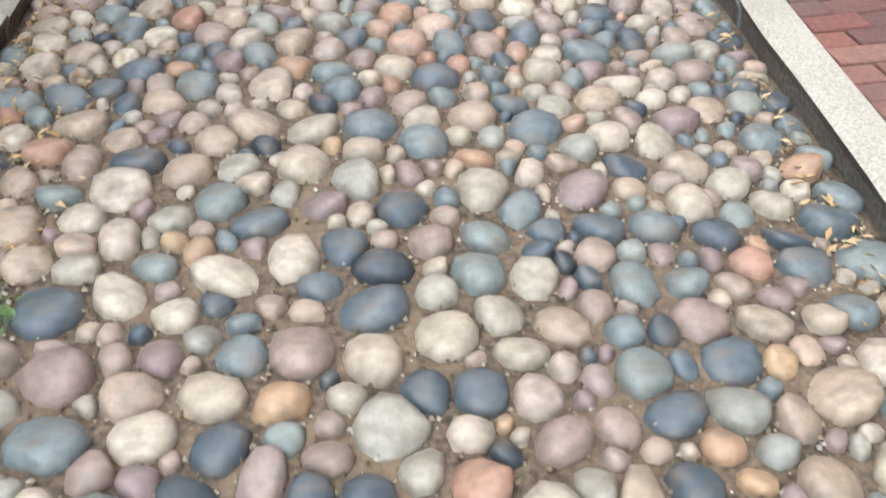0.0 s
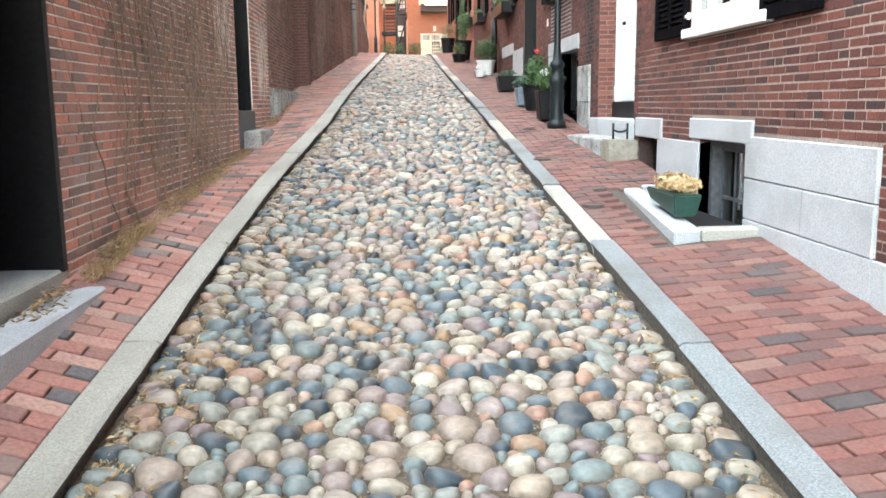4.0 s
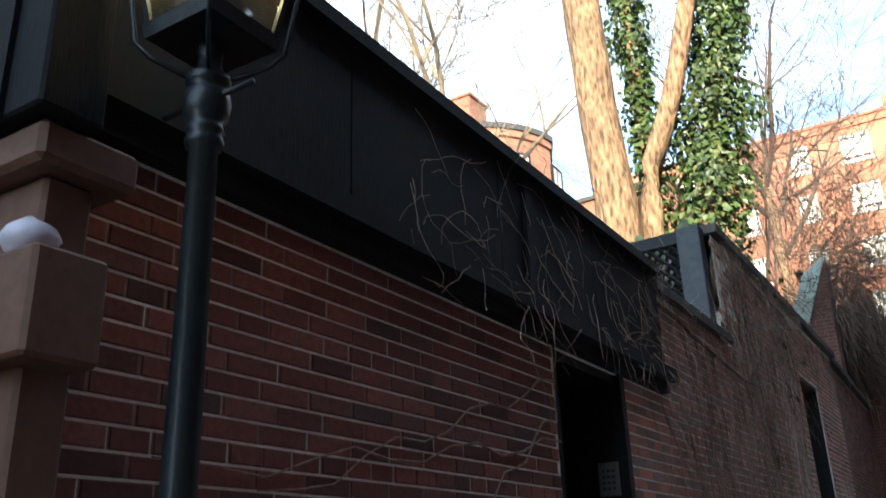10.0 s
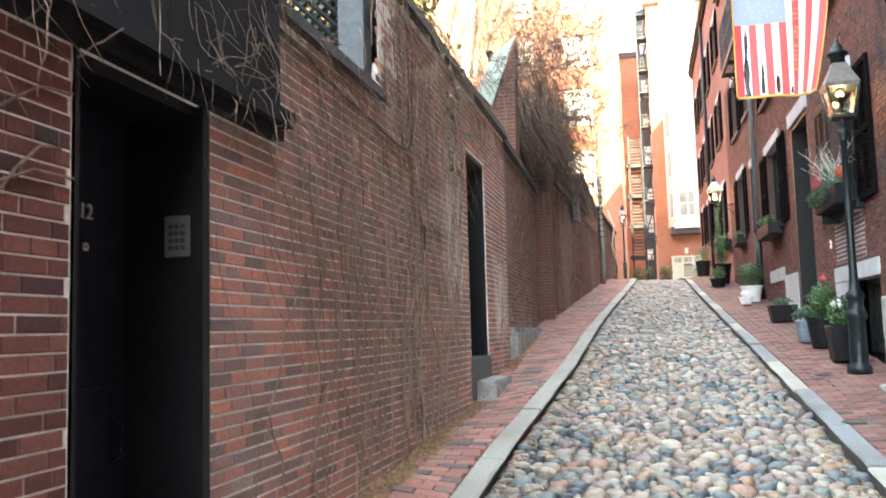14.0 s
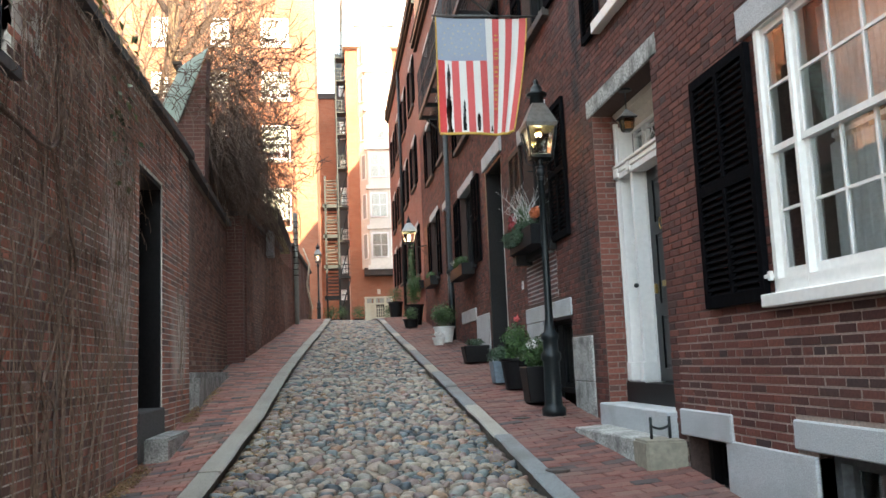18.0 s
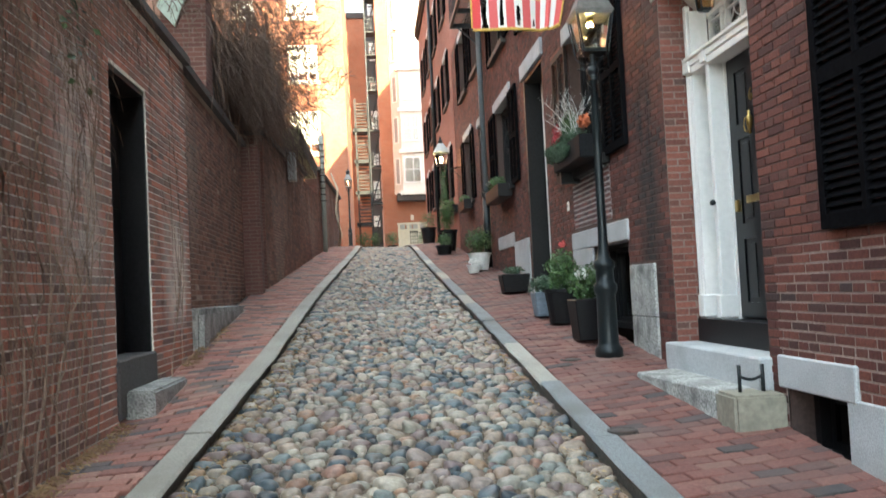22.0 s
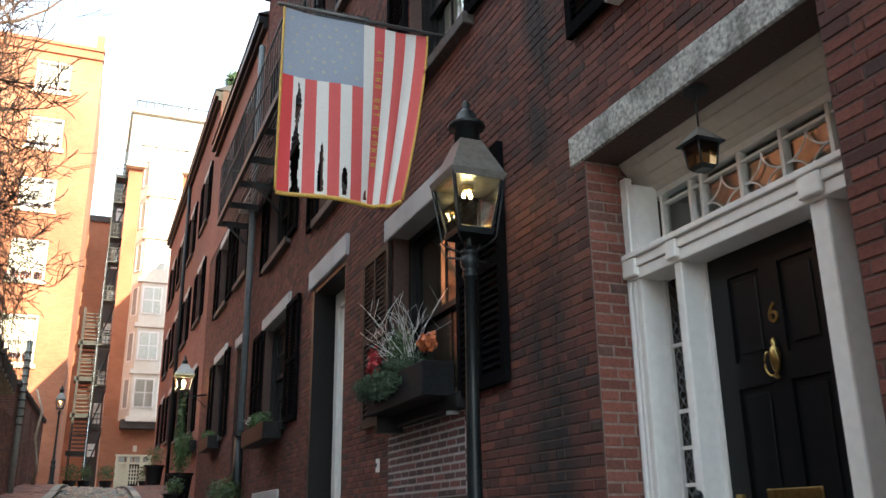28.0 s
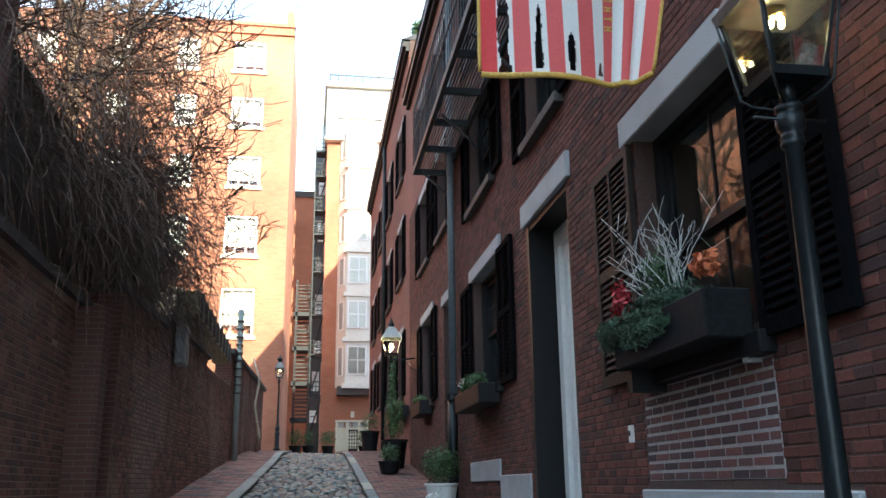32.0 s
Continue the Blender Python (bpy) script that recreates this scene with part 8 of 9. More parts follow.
# tangle of bare vines over the fence
tangle = thing("vine_tangle", (-2.1, 14.0, 5.4), "huge tangle of bare brown vines over the fence", "vines")
vr = random.Random(17)
v, f = [], []
for k in range(2100):
    y = vr.triangular(11.6, 22.0, 17.2)
    top = 5.3 + 2.6 * math.exp(-((y - 16.6) / 3.2) ** 2) * vr.random() ** 2.4
    p = Vector((vr.uniform(-2.6, -1.75), y, top - vr.uniform(0, 0.6)))
    d = Vector((vr.uniform(-0.1, 0.7), vr.uniform(-0.9, 0.9), vr.uniform(-0.1, 0.9))).normalized()
    pts, rad = [p.copy()], []
    r0 = vr.uniform(0.0025, 0.008)
    n = vr.randint(7, 13)
    for s in range(n):
        d = (d + Vector((vr.uniform(-0.4, 0.45), vr.uniform(-0.5, 0.5), vr.uniform(-0.6, 0.1)))).normalized()
        p = p + d * vr.uniform(0.10, 0.19)
        p.x = min(p.x, -1.0 - 0.5 * max(0.0, (15.5 - p.y) / 3))
        p.z = max(p.z, 3.75 + 0.35 * math.sin(p.y * 3))
        pts.append(p.copy())
    tube_data(v, f, pts, [r0 * (1 - 0.6 * i / n) for i in range(n + 1)], 3)
for k in range(620):
    p = Vector((vr.uniform(-2.12, -1.6), vr.triangular(14.6, 19.6, 16.4), vr.uniform(4.7, 6.2)))
    pts = [p.copy()]
    d = Vector((0.1, vr.uniform(-0.6, 0.6), -1)).normalized()
    for s in range(vr.randint(6, 13)):
        d = (d + Vector((vr.uniform(-0.25, 0.3), vr.uniform(-0.5, 0.5), vr.uniform(-0.35, 0.25)))).normalized()
        p = p + d * vr.uniform(0.09, 0.16)
        p.x = max(-2.13, min(p.x, -1.3))
        if p.z < 3.6 + 0.4 * math.sin(p.y * 2.1):
            break
        pts.append(p.copy())
    if len(pts) > 2:
        tube_data(v, f, pts, [vr.uniform(0.003, 0.006) * (1 - 0.5 * i / len(pts)) for i in range(len(pts))], 3)
tagged(raw("vine", v, f, TWIG, tangle), kind="stuff")
v, f = [], []
for k in range(34):
    grow(v, f, (vr.uniform(-2.6, -1.8), vr.uniform(12.8, 19.0), vr.uniform(5.4, 7.6)), (vr.uniform(0.0, 0.5), vr.uniform(-0.3, 0.8), vr.uniform(0.1, 0.7)), vr.uniform(0.7, 1.3), 0.014, 3, vr, 0.3, 0.05, (2, 4))
for k in range(26):
    grow(v, f, (vr.uniform(-2.1, -1.6), vr.uniform(14.2, 19.5), vr.uniform(5.3, 7.2)), (1, vr.uniform(-0.5, 0.5), vr.uniform(0.0, 0.6)), vr.uniform(0.55, 0.95), 0.011, 3, vr, 0.3, -0.05, (2, 4))
tagged(raw("branch", v, f, TWIG, tangle, "arching bare branches"), kind="stuff")
# long pale runners across the fence and down the wall
for k in range(9):
    y, z = 12.9 + 0.42 * k + vr.uniform(-0.15, 0.15), vr.uniform(5.0, 5.7)
    pts = []
    dy = vr.uniform(-0.02, 0.10)
    for q in range(16):
        x = -2.12 if z > 4.12 else -1.80 + 0.0
        pts.append(Vector((x + 0.02, y, z)))
        dy = dy * 0.85 + vr.uniform(-0.05, 0.06)
        y += dy
        z -= 0.10 + 0.05 * math.sin(q * 1.3 + k)
        if z < 3.0:
            break
    tube("runner", pts, [0.008 * (1 - 0.04 * q) for q in range(len(pts))], VINE, tangle, 5)

# climbing vines on the wall by the gate door and over the fascia
climb = thing("wall_vines", (XL + 0.01, 5.4, 1.0), "bare climbing vine stems on the brick wall", "vines")
v, f = [], []
for k in range(80):
    u = vr.triangular(4.3, 8.8, 6.6)
    z = walk_left(u) + vr.uniform(0.0, 0.3)
    reach = vr.uniform(0.8, 3.2)
    pts, rad = [], []
    n = int(reach / 0.12) + 2
    du = vr.uniform(-0.15, 0.15)
    for s in range(n):
        if z > low_top(u) + 0.02 or 8.75 < u < 9.95:
            break
        pts.append(LEFT.at(u, 0.014 + 0.006 * vr.random(), z))
        du = du * 0.85 + vr.uniform(-0.08, 0.08)
        u += du * 0.5 + vr.gauss(0, 0.02)
        z += 0.12
    if len(pts) > 3:
        r0 = vr.choice((0.002, 0.0024, 0.003, 0.0036, 0.005))
        tube_data(v, f, pts, [r0 * (1 - 0.6 * i / len(pts)) for i in range(len(pts))], 4)
tagged(raw("stem", v, f, VINE, climb), kind="stuff")
v, f = [], []
for k in range(620):
    u = vr.uniform(4.4, 9.5)
    z = low_top(u) - vr.uniform(0.0, 1.1) ** 1.5
    if 8.5 < u and z < 3.75:
        continue
    d = Vector((0.25, vr.uniform(-1, 1), vr.uniform(-1.2, 0.3))).normalized()
    p = LEFT.at(u, 0.03, z)
    pts = [p.copy()]
    for s in range(vr.randint(4, 9)):
        d = (d + Vector((vr.uniform(-0.5, 0.45), vr.uniform(-0.5, 0.5), vr.uniform(-0.5, 0.35)))).normalized()
        p = p + d * 0.07
        p.x = max(XL + 0.012, min(p.x, XL + 0.13))
        pts.append(p.copy())
    r0 = vr.uniform(0.0012, 0.003)
    tube_data(v, f, pts, [r0 * (1 - 0.5 * i / len(pts)) for i in range(len(pts))], 3)
tagged(raw("twig_mat", v, f, VINE, climb, "thick mat of dead twigs near the coping"), kind="stuff")
v, f = [], []
for k in range(36):
    u = vr.triangular(1.6, 4.7, 4.0)
    p = LEFT.at(u, 0.06, 2.68 + 0.62 * vr.random() ** 1.8)
    d = Vector((0.0, vr.uniform(-1, 0.4), vr.uniform(-0.5, 0.4))).normalized()
    pts = [p.copy()]
    for s in range(vr.randint(4, 10)):
        d = (d + Vector((vr.uniform(-0.3, 0.3), vr.uniform(-0.5, 0.5), vr.uniform(-0.5, 0.4)))).normalized()
        p = p + d * 0.06
        p.x = max(XL + (0.05 if p.z > 2.72 else 0.105), min(p.x, XL + 0.16))
        p.z = min(p.z, 3.33)
        pts.append(p.copy())
    tube_data(v, f, pts, [0.0026 * (1 - 0.5 * i / len(pts)) for i in range(len(pts))], 3)
tagged(raw("tendril", v, f, VINE, climb, "pale dead tendrils across the black fascia"), kind="stuff")
# thin stems hanging from the coping and creeping over the bricks
for mat_, n_, least in ((VINE_DARK, 170, 0.0018), (VINE_GREY, 70, 0.0016)):
    v, f = [], []
    for k in range(n_):
        u = vr.triangular(4.2, 11.0, 7.0)
        z = low_top(u) - vr.random() ** 1.6 * (low_top(u) - walk_left(u)) * (0.55 if mat_ is VINE_DARK else 0.95)
        pts = []
        slope = vr.gauss(0, 0.35)
        for q in range(vr.randint(6, 18)):
            if z < walk_left(u) + 0.03 or (8.86 < u < 9.86 and z < 3.48) or (u < 4.64 and z > 2.58) or z > low_top(u) + 0.05:
                break
            pts.append(LEFT.at(u, 0.010 + 0.012 * vr.random(), z))
            slope = slope * 0.8 + vr.gauss(0, 0.28)
            u += 0.055 * slope
            z -= 0.06 + 0.03 * vr.random()
        if len(pts) > 3:
            r0 = least + 0.0016 * vr.random() ** 2
            tube_data(v, f, pts, [r0 * (1 - 0.5 * q / len(pts)) for q in range(len(pts))], 3)
    tagged(raw("stem", v, f, mat_, climb), kind="stuff")
# dense grey tendrils over the end of the fascia
v, f = [], []
for k in range(85):
    u = 4.72 - 2.6 * vr.random() ** 1.7
    p = LEFT.at(u, 0.06, 2.6 + 0.7 * vr.random())
    d = Vector((0.0, vr.uniform(-1, 1), vr.uniform(-0.8, 0.4))).normalized()
    pts = [p.copy()]
    for q in range(vr.randint(5, 12)):
        d = (d + Vector((vr.uniform(-0.3, 0.3), vr.uniform(-0.5, 0.5), vr.uniform(-0.5, 0.4)))).normalized()
        p = p + d * 0.05
        p.x = max(XL + (0.05 if p.z > 2.72 else 0.105), min(p.x, XL + 0.17))
        p.z = max(2.42 + 0.12 * math.sin(p.y * 9), min(p.z, 3.33))
        pts.append(p.copy())
    tube_data(v, f, pts, [0.0017 * (1 - 0.5 * i / len(pts)) for i in range(len(pts))], 3)
tagged(raw("tendril", v, f, VINE_GREY, climb, "grey dead tendrils drooping over the gate"), kind="stuff")
tagged(tube("wall_cable", [LEFT.at(u, w, z) for u, w, z in ((4.66, 0.02, 3.12), (4.97, 0.03, 3.09), (5.3, 0.03, 3.05), (5.62, 0.03, 3.03), (6.1, 0.03, 3.0), (6.5, 0.03, 2.975), (6.7, 0.035, 2.985), (6.81, 0.03, 3.06), (6.85, 0.02, 3.2), (6.86, 0.015, 3.5), (6.85, 0.015, 3.95))], 0.011, VINE_DARK, None, 6), "dark slack cable looped along the brick wall", "cable")
for u0, z0, u1, z1 in ((1.6, 1.9, 3.25, 2.45), (1.3, 1.95, 3.26, 2.2), (2.2, 1.65, 3.2, 2.3)):
    pts = [LEFT.at(u0 + (u1 - u0) * k / 12, 0.014, z0 + (z1 - z0) * k / 12 + 0.03 * math.sin(k * 1.7 + u0)) for k in range(13)]
    tube("stem", pts, [0.002 + 0.0035 * k / 12 for k in range(13)], VINE, climb, 5)

for u, r0, sw in ((7.1, 0.011, 0.10), (7.5, 0.007, 0.14), (6.5, 0.006, 0.12), (5.9, 0.005, 0.16), (8.2, 0.006, 0.10), (5.2, 0.007, 0.2), (4.7, 0.006, 0.14), (6.9, 0.008, 0.2), (7.8, 0.006, 0.18)):
    z0, z1 = walk_left(u) - 0.02, (3.95 if u > 6.3 else 3.2)
    pts = [LEFT.at(u + sw * math.sin(k * 0.55 + u * 3) + 0.04 * math.sin(k * 1.9), 0.012 + r0 * 0.6, z0 + (z1 - z0) * k / 22) for k in range(23)]
    tube("stem", pts, [r0 * (1 - 0.5 * k / 22) for k in range(23)], VINE, climb, 6)
    for k in range(5, 22, 3):
        side = vr.choice((-1, 1))
        b_ = [pts[k] + Vector((0.004, side * 0.09 * j, 0.07 * j - 0.012 * j * j + 0.02 * math.sin(j * 2 + k))) for j in range(7)]
        tube("stem", b_, [r0 * 0.45 * (1 - 0.1 * j) for j in range(7)], VINE, climb, 4)

# branching creeper that fans out from the wall foot towards the coping
def creeper(v, f, u, z, lean, left, r, depth):
    pts, rad = [], []
    while left > 0 and len(pts) < 30:
        if z > low_top(u) - 0.02 or z < walk_left(u) - 0.02 or u < 4.45 or u > 10.9 or (8.84 < u < 9.88 and z < 3.5) or (u < 4.66 and z > 2.58):
            break
        pts.append(LEFT.at(u, 0.008 + r + 0.006 * vr.random(), z))
        rad.append(r)
        if depth and len(pts) > 3 and vr.random() < 0.22:
            creeper(v, f, u, z, lean + vr.choice((-1, 1)) * vr.uniform(0.35, 0.9), left * vr.uniform(0.35, 0.7), r * vr.uniform(0.45, 0.7), depth - 1)
        lean = lean * 0.93 + vr.gauss(0, 0.13)
        u += 0.09 * math.sin(lean)
        z += 0.09 * math.cos(lean)
        left -= 0.09
        r = max(0.0016, r * 0.965)
    if len(pts) > 2:
        tube_data(v, f, pts, rad, 5)


for mat_, roots in ((VINE, ((7.05, 0.011), (7.45, 0.009), (6.7, 0.008), (5.6, 0.006), (8.1, 0.006))), (VINE_PALE, ((6.3, 0.007), (7.25, 0.009), (7.75, 0.007), (5.1, 0.005), (10.3, 0.006), (10.7, 0.005))), (VINE_GREY, ((6.05, 0.006), (6.9, 0.007), (8.4, 0.005)))):
    v, f = [], []
    for u, r in roots:
        creeper(v, f, u, walk_left(u) + 0.01, vr.uniform(-0.2, 0.2), 3.4, r, 4)
    tagged(raw("creeper", v, f, mat_, climb, "branching bare creeper stems"), kind="stuff")

# tufts of straw-coloured dead grass at the foot of the wall
straw = thing("dead_grass", (XL + 0.06, 6.0, walk_left(6.0)), "tufts of straw-coloured dead grass at the wall foot", "grass", kind="stuff")
v, f = [], []
for k in range(46):
    cy = 4.15 + 5.2 * vr.random() ** 1.3
    if 8.8 < cy < 10.0:
        continue
    cx, size = XL + 0.05 + abs(vr.gauss(0, 0.05)), vr.uniform(0.04, 0.13)
    for q in range(int(60 * size / 0.08)):
        a, rr = vr.uniform(0, 6.28), size * vr.random() ** 0.6
        x, y = max(XL + 0.015, cx + 0.6 * rr * math.cos(a)), cy + 1.5 * rr * math.sin(a)
        b_ = Vector((x, y, walk_left(y) - 0.02))
        t_ = b_ + Vector((vr.uniform(-0.02, 0.07), vr.uniform(-0.06, 0.06), vr.uniform(0.015, 0.07)))
        w_ = Vector((vr.uniform(-1, 1), vr.uniform(-1, 1), 0)).normalized() * 0.003
        j = len(v)
        v += [b_ - w_, b_ + w_, t_]
        f.append((j, j + 1, j + 2))
raw("blades", v, f, STRAW, straw)

# dry leaves and grass along the wall and gutters
litter = tagged(new("dry_litter"), "dry leaves and grass along the wall foot and gutter", "leaf litter", kind="stuff")
v, f = [], []
for k in range(10500):
    kind_ = vr.random()
    y = vr.uniform(0.3, 13)
    if kind_ < 0.5:
        x = XL + 0.03 + abs(vr.gauss(0, 0.06))
        z = walk_left(y) + 0.012 - 0.1 * (x - XL) * 0.3 + vr.uniform(0, 0.03)
        if noise.noise(Vector((0, y * 1.6, 0))) < -0.1:
            continue
    elif kind_ < 0.9:
        x = kerb_left(y) + 0.17 + abs(vr.gauss(0, 0.13))
        z = road_z(x, y) + vr.uniform(-0.008, 0.010)
    else:
        x = kerb_right(y) - 0.03 - abs(vr.gauss(0, 0.06))
        z = road_z(x, y) + 0.012
    p = Vector((x, y, z))
    n = Vector((vr.uniform(-0.6, 0.6), vr.uniform(-0.6, 0.6), 1)).normalized()
    s = Matrix.Rotation(vr.uniform(0, 6.28), 3, n) @ n.orthogonal().normalized()
    t = n.cross(s)
    q = vr.uniform(0.005, 0.016)
    j = len(v)
    v += [p - s * q * 1.5, p - t * q * 0.5 + n * q * 0.3, p + s * q * 1.5, p + t * q * 0.5 + n * q * 0.3]
    f += [(j, j + 1, j + 2), (j, j + 2, j + 3)]
me = bpy.data.meshes.new("dry_litter")
me.from_pydata(v, [], f)
me.materials.append(DRY_LEAF)
old = litter
litter = new("dry_litter", me)
tagged(litter, "dry leaves and grass along the wall foot and gutter", "leaf litter", kind="stuff")
bpy.data.objects.remove(old)

# ---- pavers and cobbles ----
pv = random.Random(41)


def paver(v, f, cx, cy, lx, ly, height, skew):
    s = len(v)
    e = 0.004
    c, sn = math.cos(skew), math.sin(skew)
    dz = pv.uniform(-0.004, 0.004)
    tilt = pv.uniform(-0.02, 0.02)
    ring = [(-lx / 2, -ly / 2), (lx / 2, -ly / 2), (lx / 2, ly / 2), (-lx / 2, ly / 2)]
    for k, drop in ((1.0, 0.03), (1.0, 0.004), (None, 0.0)):
        for px, py in ring:
            if k is None:
                px, py = px - math.copysign(e, px), py - math.copysign(e, py)
            x, y = cx + px * c - py * sn, cy + px * sn + py * c
            v.append((x, y, height(x, y) + dz + px * tilt - drop))
    for a in (0, 4):
        for i in range(4):
            j = (i + 1) % 4
            f.append((s + a + i, s + a + j, s + a + 4 + j, s + a + 4 + i))
    f.append((s + 8, s + 9, s + 10, s + 11))


def pave(parent, left, right, height, y0, y1, near, mat, askew=0.0):
    v, f, singles = [], [], []
    PL, PW, g = 0.194, 0.090, 0.008
    y, row = y0, 0
    while y < y1:
        a, b = left(y), right(y)
        x = a + 0.006 - (0.09 if row % 2 else 0)
        while x < b - 0.02:
            p, q = max(x, a), min(x + PL, b)
            x += PL + g
            cy = y + PW / 2 + askew * ((p + q) / 2 - a)
            if q - p < 0.03 or (p > 1.2 and q > 1.50 and 4.93 < cy < 6.52):
                continue
            if near[0] < y < near[1] and len(singles) < 300:
                sv, sf = [], []
                paver(sv, sf, (p + q) / 2, cy, q - p, PW, height, askew + pv.uniform(-0.02, 0.02))
                singles.append((sv, sf))
            else:
                paver(v, f, (p + q) / 2, cy, q - p, PW, height, askew + pv.uniform(-0.02, 0.02))
        y += PW + g
        row += 1
    tagged(raw("pavers", v, f, mat, parent), kind="stuff")
    for sv, sf in singles:
        raw("paver", sv, sf, mat, parent)


pave(pavement_right, lambda y: kerb_right(y) + 0.145, lambda y: XR - 0.005, lambda x, y: kerb_top_right(y) + 0.006 * math.sin(x * 5 + y * 2) + 0.03 * (x - kerb_right(y) - 0.14) / 0.9, -3, 36, (3.4, 9.4), PAVER, 0.15)
pave(pavement_left, lambda y: max(-1.88, -9), lambda y: kerb_left(y) - 0.004, lambda x, y: kerb_top_left(y) + 0.005 * math.sin(x * 6 + y * 2.3) + (walk_left(y) - kerb_top_left(y)) * min(1.0, max(0.0, (kerb_left(y) - x) / max(0.1, kerb_left(y) + 1.8))), -3, 34, (3.6, 12.0), PAVER_LEFT)


SEG = 10
TURNS = [(math.cos(2 * math.pi * k / SEG), math.sin(2 * math.pi * k / SEG)) for k in range(SEG)]


def cobble(v, f, cx, cy, reach, h, base, r):
    """A worn stone bedded in the road, squeezed by its neighbours: a low uneven dome."""
    s = len(v)
    tx, ty = r.gauss(0, 0.16), r.gauss(0, 0.16)
    crown = r.uniform(0.80, 0.93)
    ox, oy = r.uniform(-0.2, 0.2), r.uniform(-0.2, 0.2)
    for k, z in ((0.97, -0.5), (1.0, 0.05), (crown, 0.66), (crown * 0.68, 0.95)):
        for (c, sn), q in zip(TURNS, reach):
            px, py = q * k * c, q * k * sn
            if k < 0.9:
                px, py = px + ox * q * (1 - k), py + oy * q * (1 - k)
            v.append((cx + px, cy + py, base + h * z + (px * tx + py * ty if z > 0 else 0)))
    v.append((cx, cy, base + h))
    for ring_ in range(3):
        for i in range(SEG):
            j = (i + 1) % SEG
            p = s + ring_ * SEG
            f.append((p + i, p + j, p + SEG + j, p + SEG + i))
    p = s + 3 * SEG
    for i in range(SEG):
        f.append((p + i, p + (i + 1) % SEG, s + 4 * SEG))


def neighbours(x, y):
    gx, gy = int(math.floor(x / CELL)), int(math.floor(y / CELL))
    for i in range(gx - 2, gx + 3):
        for j in range(gy - 2, gy + 3):
            for q in grid.get((i, j), ()):
                yield q


def squeezed(x, y, r, stretch, turn):
    """How far a stone reaches in each direction before it meets the next ones."""
    near = []
    for px, py, pr in neighbours(x, y):
        dx, dy = px - x, py - y
        d = math.hypot(dx, dy)
        if 1e-6 < d < 0.32:
            near.append((dx / d, dy / d, d * r / (r + pr)))
    c0, s0 = math.cos(turn), math.sin(turn)
    reach = []
    slim = cr.uniform(0.0, 0.2)
    for c, sn in TURNS:
        q = r * (1.85 + stretch * ((c * c0 + sn * s0) ** 2 - 0.5))
        for nx, ny, d in near:
            k = c * nx + sn * ny
            if k > 0.15:
                q = min(q, d / k)
        reach.append(q * (1 - slim * (sn * c0 - c * s0) ** 2))
    soft = [0.64 * reach[k] + 0.18 * (reach[k - 1] + reach[(k + 1) % SEG]) for k in range(SEG)]
    return [min(a, b * 1.05) * cr.uniform(0.93, 1.0) for a, b in zip(soft, reach)]


cr = random.Random(77)
CELL = 0.12
grid = {}
stones = []


def try_stone(x, y, r, slack):
    gx, gy = int(math.floor(x / CELL)), int(math.floor(y / CELL))
    for i in range(gx - 2, gx + 3):
        for j in range(gy - 2, gy + 3):
            for px, py, pr in grid.get((i, j), ()):
                if (px - x) ** 2 + (py - y) ** 2 < ((r + pr) * slack) ** 2:
                    return
    grid.setdefault((gx, gy), []).append((x, y, r))
    stones.append((x, y, r))


Y0, Y1 = -2.5, 33.0
for r, tries in ((0.076, 700), (0.062, 5000), (0.051, 22000), (0.042, 40000), (0.033, 40000), (0.024, 20000)):
    for _ in range(tries):
        y = cr.uniform(Y0, Y1)
        lo, hi = kerb_left(y) + 0.165 + r * 0.7, kerb_right(y) - r * 0.7
        try_stone(cr.uniform(lo, hi), y, r * cr.uniform(0.9, 1.1), 0.86)
# some neighbours are one longer stone
gone, longer = set(), []
for x, y, r in stones:
    if (x, y) in gone or r < 0.03 or cr.random() > 0.42:
        continue
    best = None
    for px, py, pr in neighbours(x, y):
        d = math.hypot(px - x, py - y)
        if d > 1e-6 and (px, py) not in gone and pr > 0.028 and (best is None or d < best[0]):
            best = (d, px, py, pr)
    if best and best[0] < 1.05 * (r + best[3]):
        gone.add((x, y))
        gone.add(best[1:3])
        longer.append(((x + best[1]) / 2, (y + best[2]) / 2, (r + best[3]) * 0.56))
stones = [q for q in stones if (q[0], q[1]) not in gone] + longer
grid.clear()
for x, y, r in stones:
    grid.setdefault((int(math.floor(x / CELL)), int(math.floor(y / CELL))), []).append((x, y, r))
for r, tries in ((0.036, 40000), (0.026, 26000), (0.018, 9000)):
    for _ in range(tries):
        y = cr.uniform(Y0, 20.0)
        try_stone(cr.uniform(kerb_left(y) + 0.18, kerb_right(y) - 0.02), y, r * cr.uniform(0.9, 1.1), 0.93)
v, f, singles = [], [], []
for x, y, r in stones:
    if 13.72 < y < 13.98:
        continue
    h = cr.uniform(0.026, 0.042) * (r / 0.055) ** 0.4
    base = road_z(x, y) - 0.020
    reach = squeezed(x, y, r, cr.uniform(0.1, 0.8), cr.uniform(0, 3.14))
    if 0.5 < y < 1.75 and len(singles) < 300 and r > 0.03:
        sv, sf = [], []
        cobble(sv, sf, x, y, reach, h, base, cr)
        singles.append((sv, sf))
    else:
        cobble(v, f, x, y, reach, h, base, cr)
tagged(raw("cobbles", v, f, COBBLE, road, smooth=True), kind="stuff")
for sv, sf in singles:
    raw("cobble", sv, sf, COBBLE, road, smooth=True)

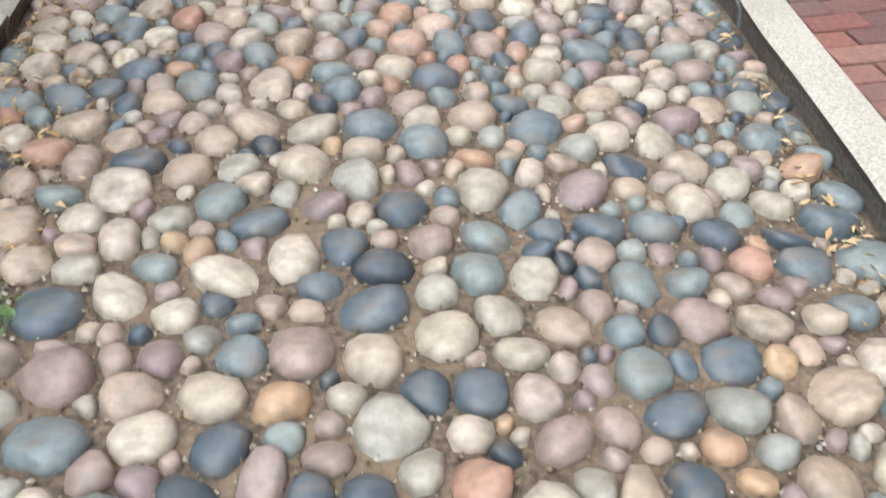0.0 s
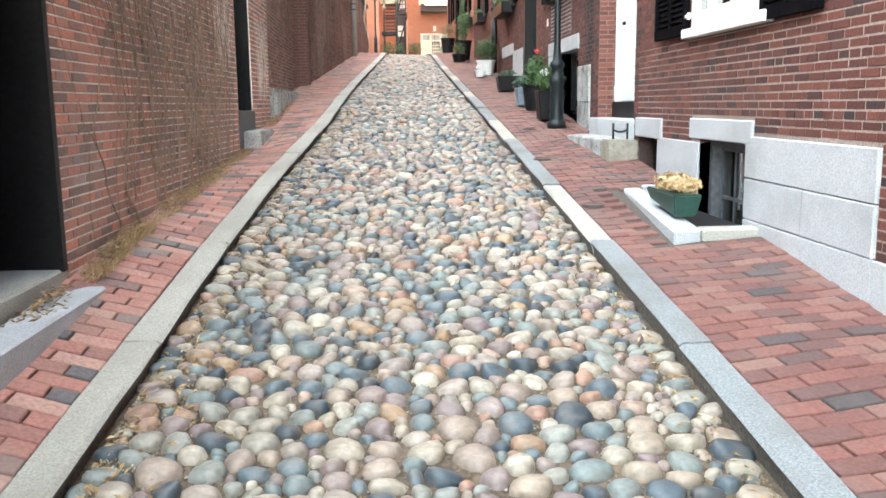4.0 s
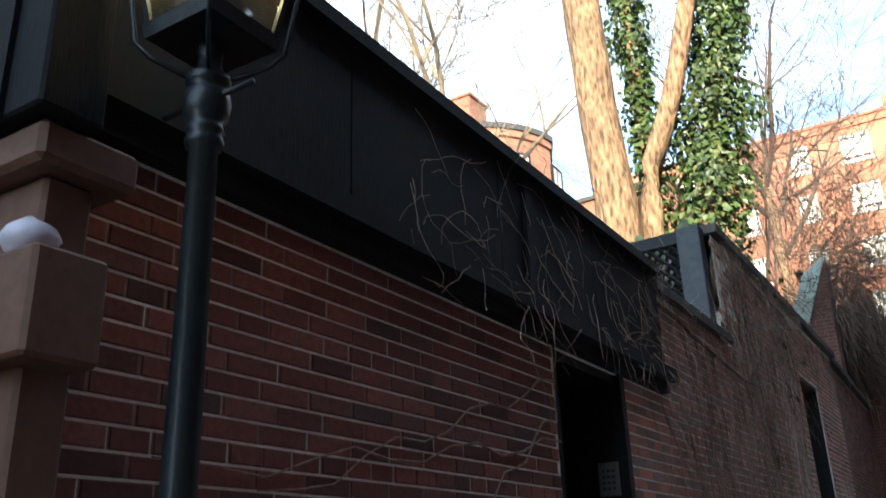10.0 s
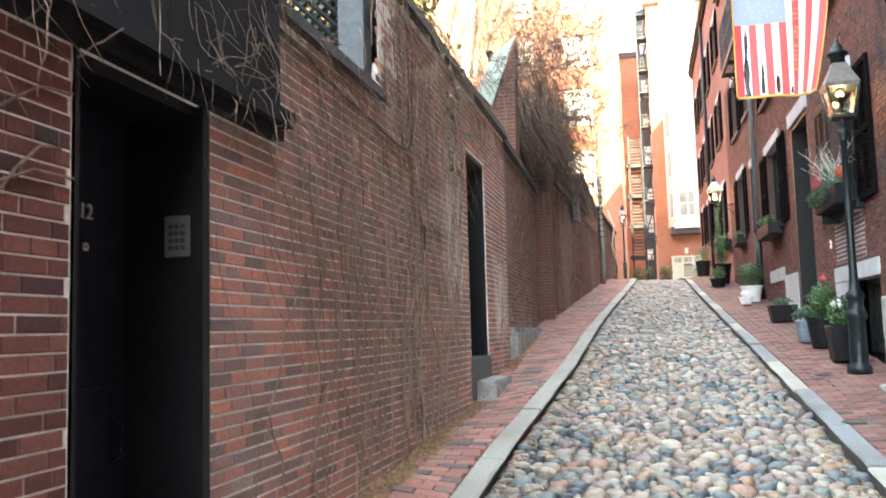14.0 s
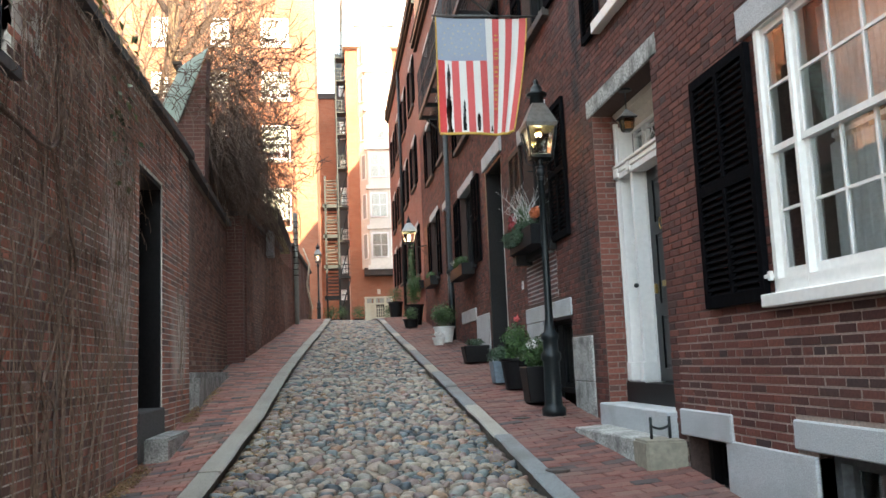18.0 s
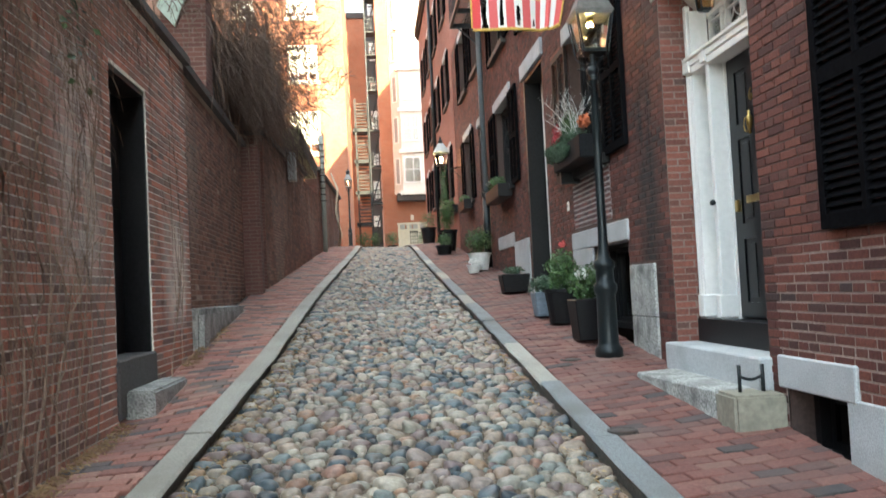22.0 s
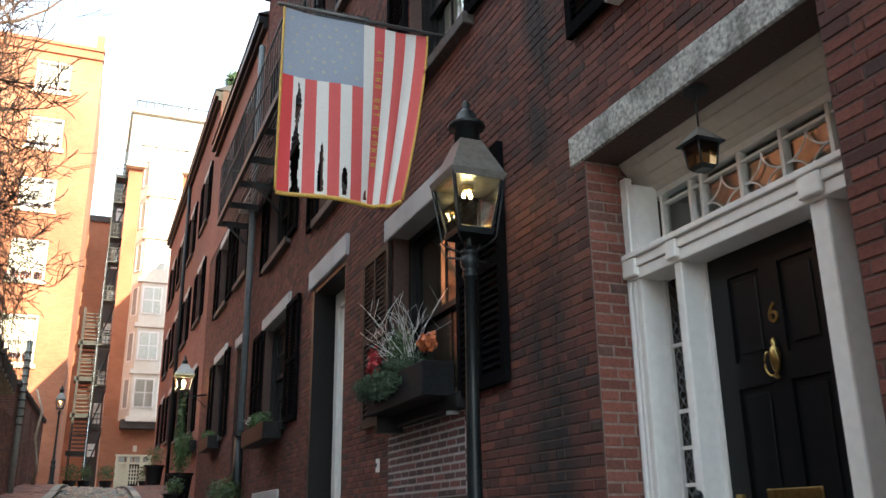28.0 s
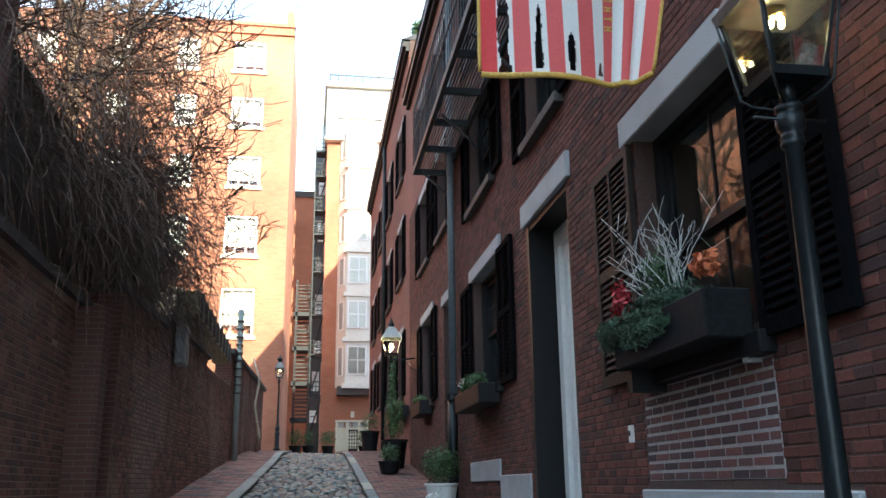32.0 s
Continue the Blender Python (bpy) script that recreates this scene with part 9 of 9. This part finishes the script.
# a row of flat setts across the road
x, k = kerb_left(13.85) + 0.17, 0
while x < kerb_right(13.85) - 0.1:
    n = cr.uniform(0.16, 0.3)
    part("sett", roughened(bevelled(boxes((x, x + n - 0.012, 13.74, 13.96, road_z(x, 13.85) - 0.06, road_z(x, 13.85) + 0.014 + cr.uniform(-0.004, 0.004))), 0.01), 0.004, 8), KERB_STONE, road)
    x += n

# grit and chips lying in the joints
v, f = [], []
for k in range(42000):
    y = -1.5 + 10.5 * cr.random() ** 1.6
    a, b = kerb_left(y) + 0.16, kerb_right(y)
    if k % 3 == 0:
        x = a + 0.3 * cr.random() ** 1.5
    elif k % 7 == 0:
        x = b - 0.2 * cr.random() ** 1.5
    else:
        x = cr.uniform(a, b)
    q = cr.uniform(0.003, 0.008)
    z = road_z(x, y) - 0.014 + q * 0.6
    j = len(v)
    a = cr.uniform(0, 6.28)
    for k in range(4):
        v.append((x + q * math.cos(a + k * 1.57) * cr.uniform(0.7, 1.3), y + q * math.sin(a + k * 1.57), z - q * 0.5))
    v.append((x, y, z + q * cr.uniform(0.4, 0.9)))
    f += [(j + k, j + (k + 1) % 4, j + 4) for k in range(4)]
tagged(raw("grit", v, f, GRIT, road), kind="stuff")

# small iron covers let into the brick pavement
for x, y in ((1.37, 9.97), (1.18, 7.96), (1.22, 6.0)):
    z = kerb_top_right(y) + 0.03 * (x - kerb_right(y) - 0.14) / 0.9
    tagged(part("cover", lathe(bmesh.new(), ((0.001, -0.03), (0.085, -0.03), (0.085, 0.010), (0.072, 0.014), (0.066, 0.008), (0.001, 0.010)), (x, y, z), 20), RUST_IRON, None), "small round dark iron cover in the brick pavement", "utility cover")

# small weeds in the joints
weed = thing("weed", (-0.93, 0.86, road_z(-0.93, 0.86) - 0.01), "small bright green weed between the road stones", "weed")
v, f = [], []
for k in range(46):
    a, d = cr.uniform(0, 6.28), cr.uniform(0.01, 0.085)
    x, y = -0.93 + d * math.cos(a), 0.86 + 0.6 * d * math.sin(a)
    z = road_z(x, y) + cr.uniform(0.0, 0.022)
    q, w_ = cr.uniform(0.008, 0.017), cr.uniform(0, 3.14)
    c, sn = math.cos(w_), math.sin(w_)
    j = len(v)
    v += [(x - q * c, y - q * sn, z), (x + 0.5 * q * sn, y - 0.5 * q * c, z + 0.004), (x + q * c, y + q * sn, z + cr.uniform(0, 0.008)), (x - 0.5 * q * sn, y + 0.5 * q * c, z + 0.003)]
    f.append((j, j + 1, j + 2, j + 3))
tagged(raw("leaf", v, f, SHRUB, weed), kind="stuff")
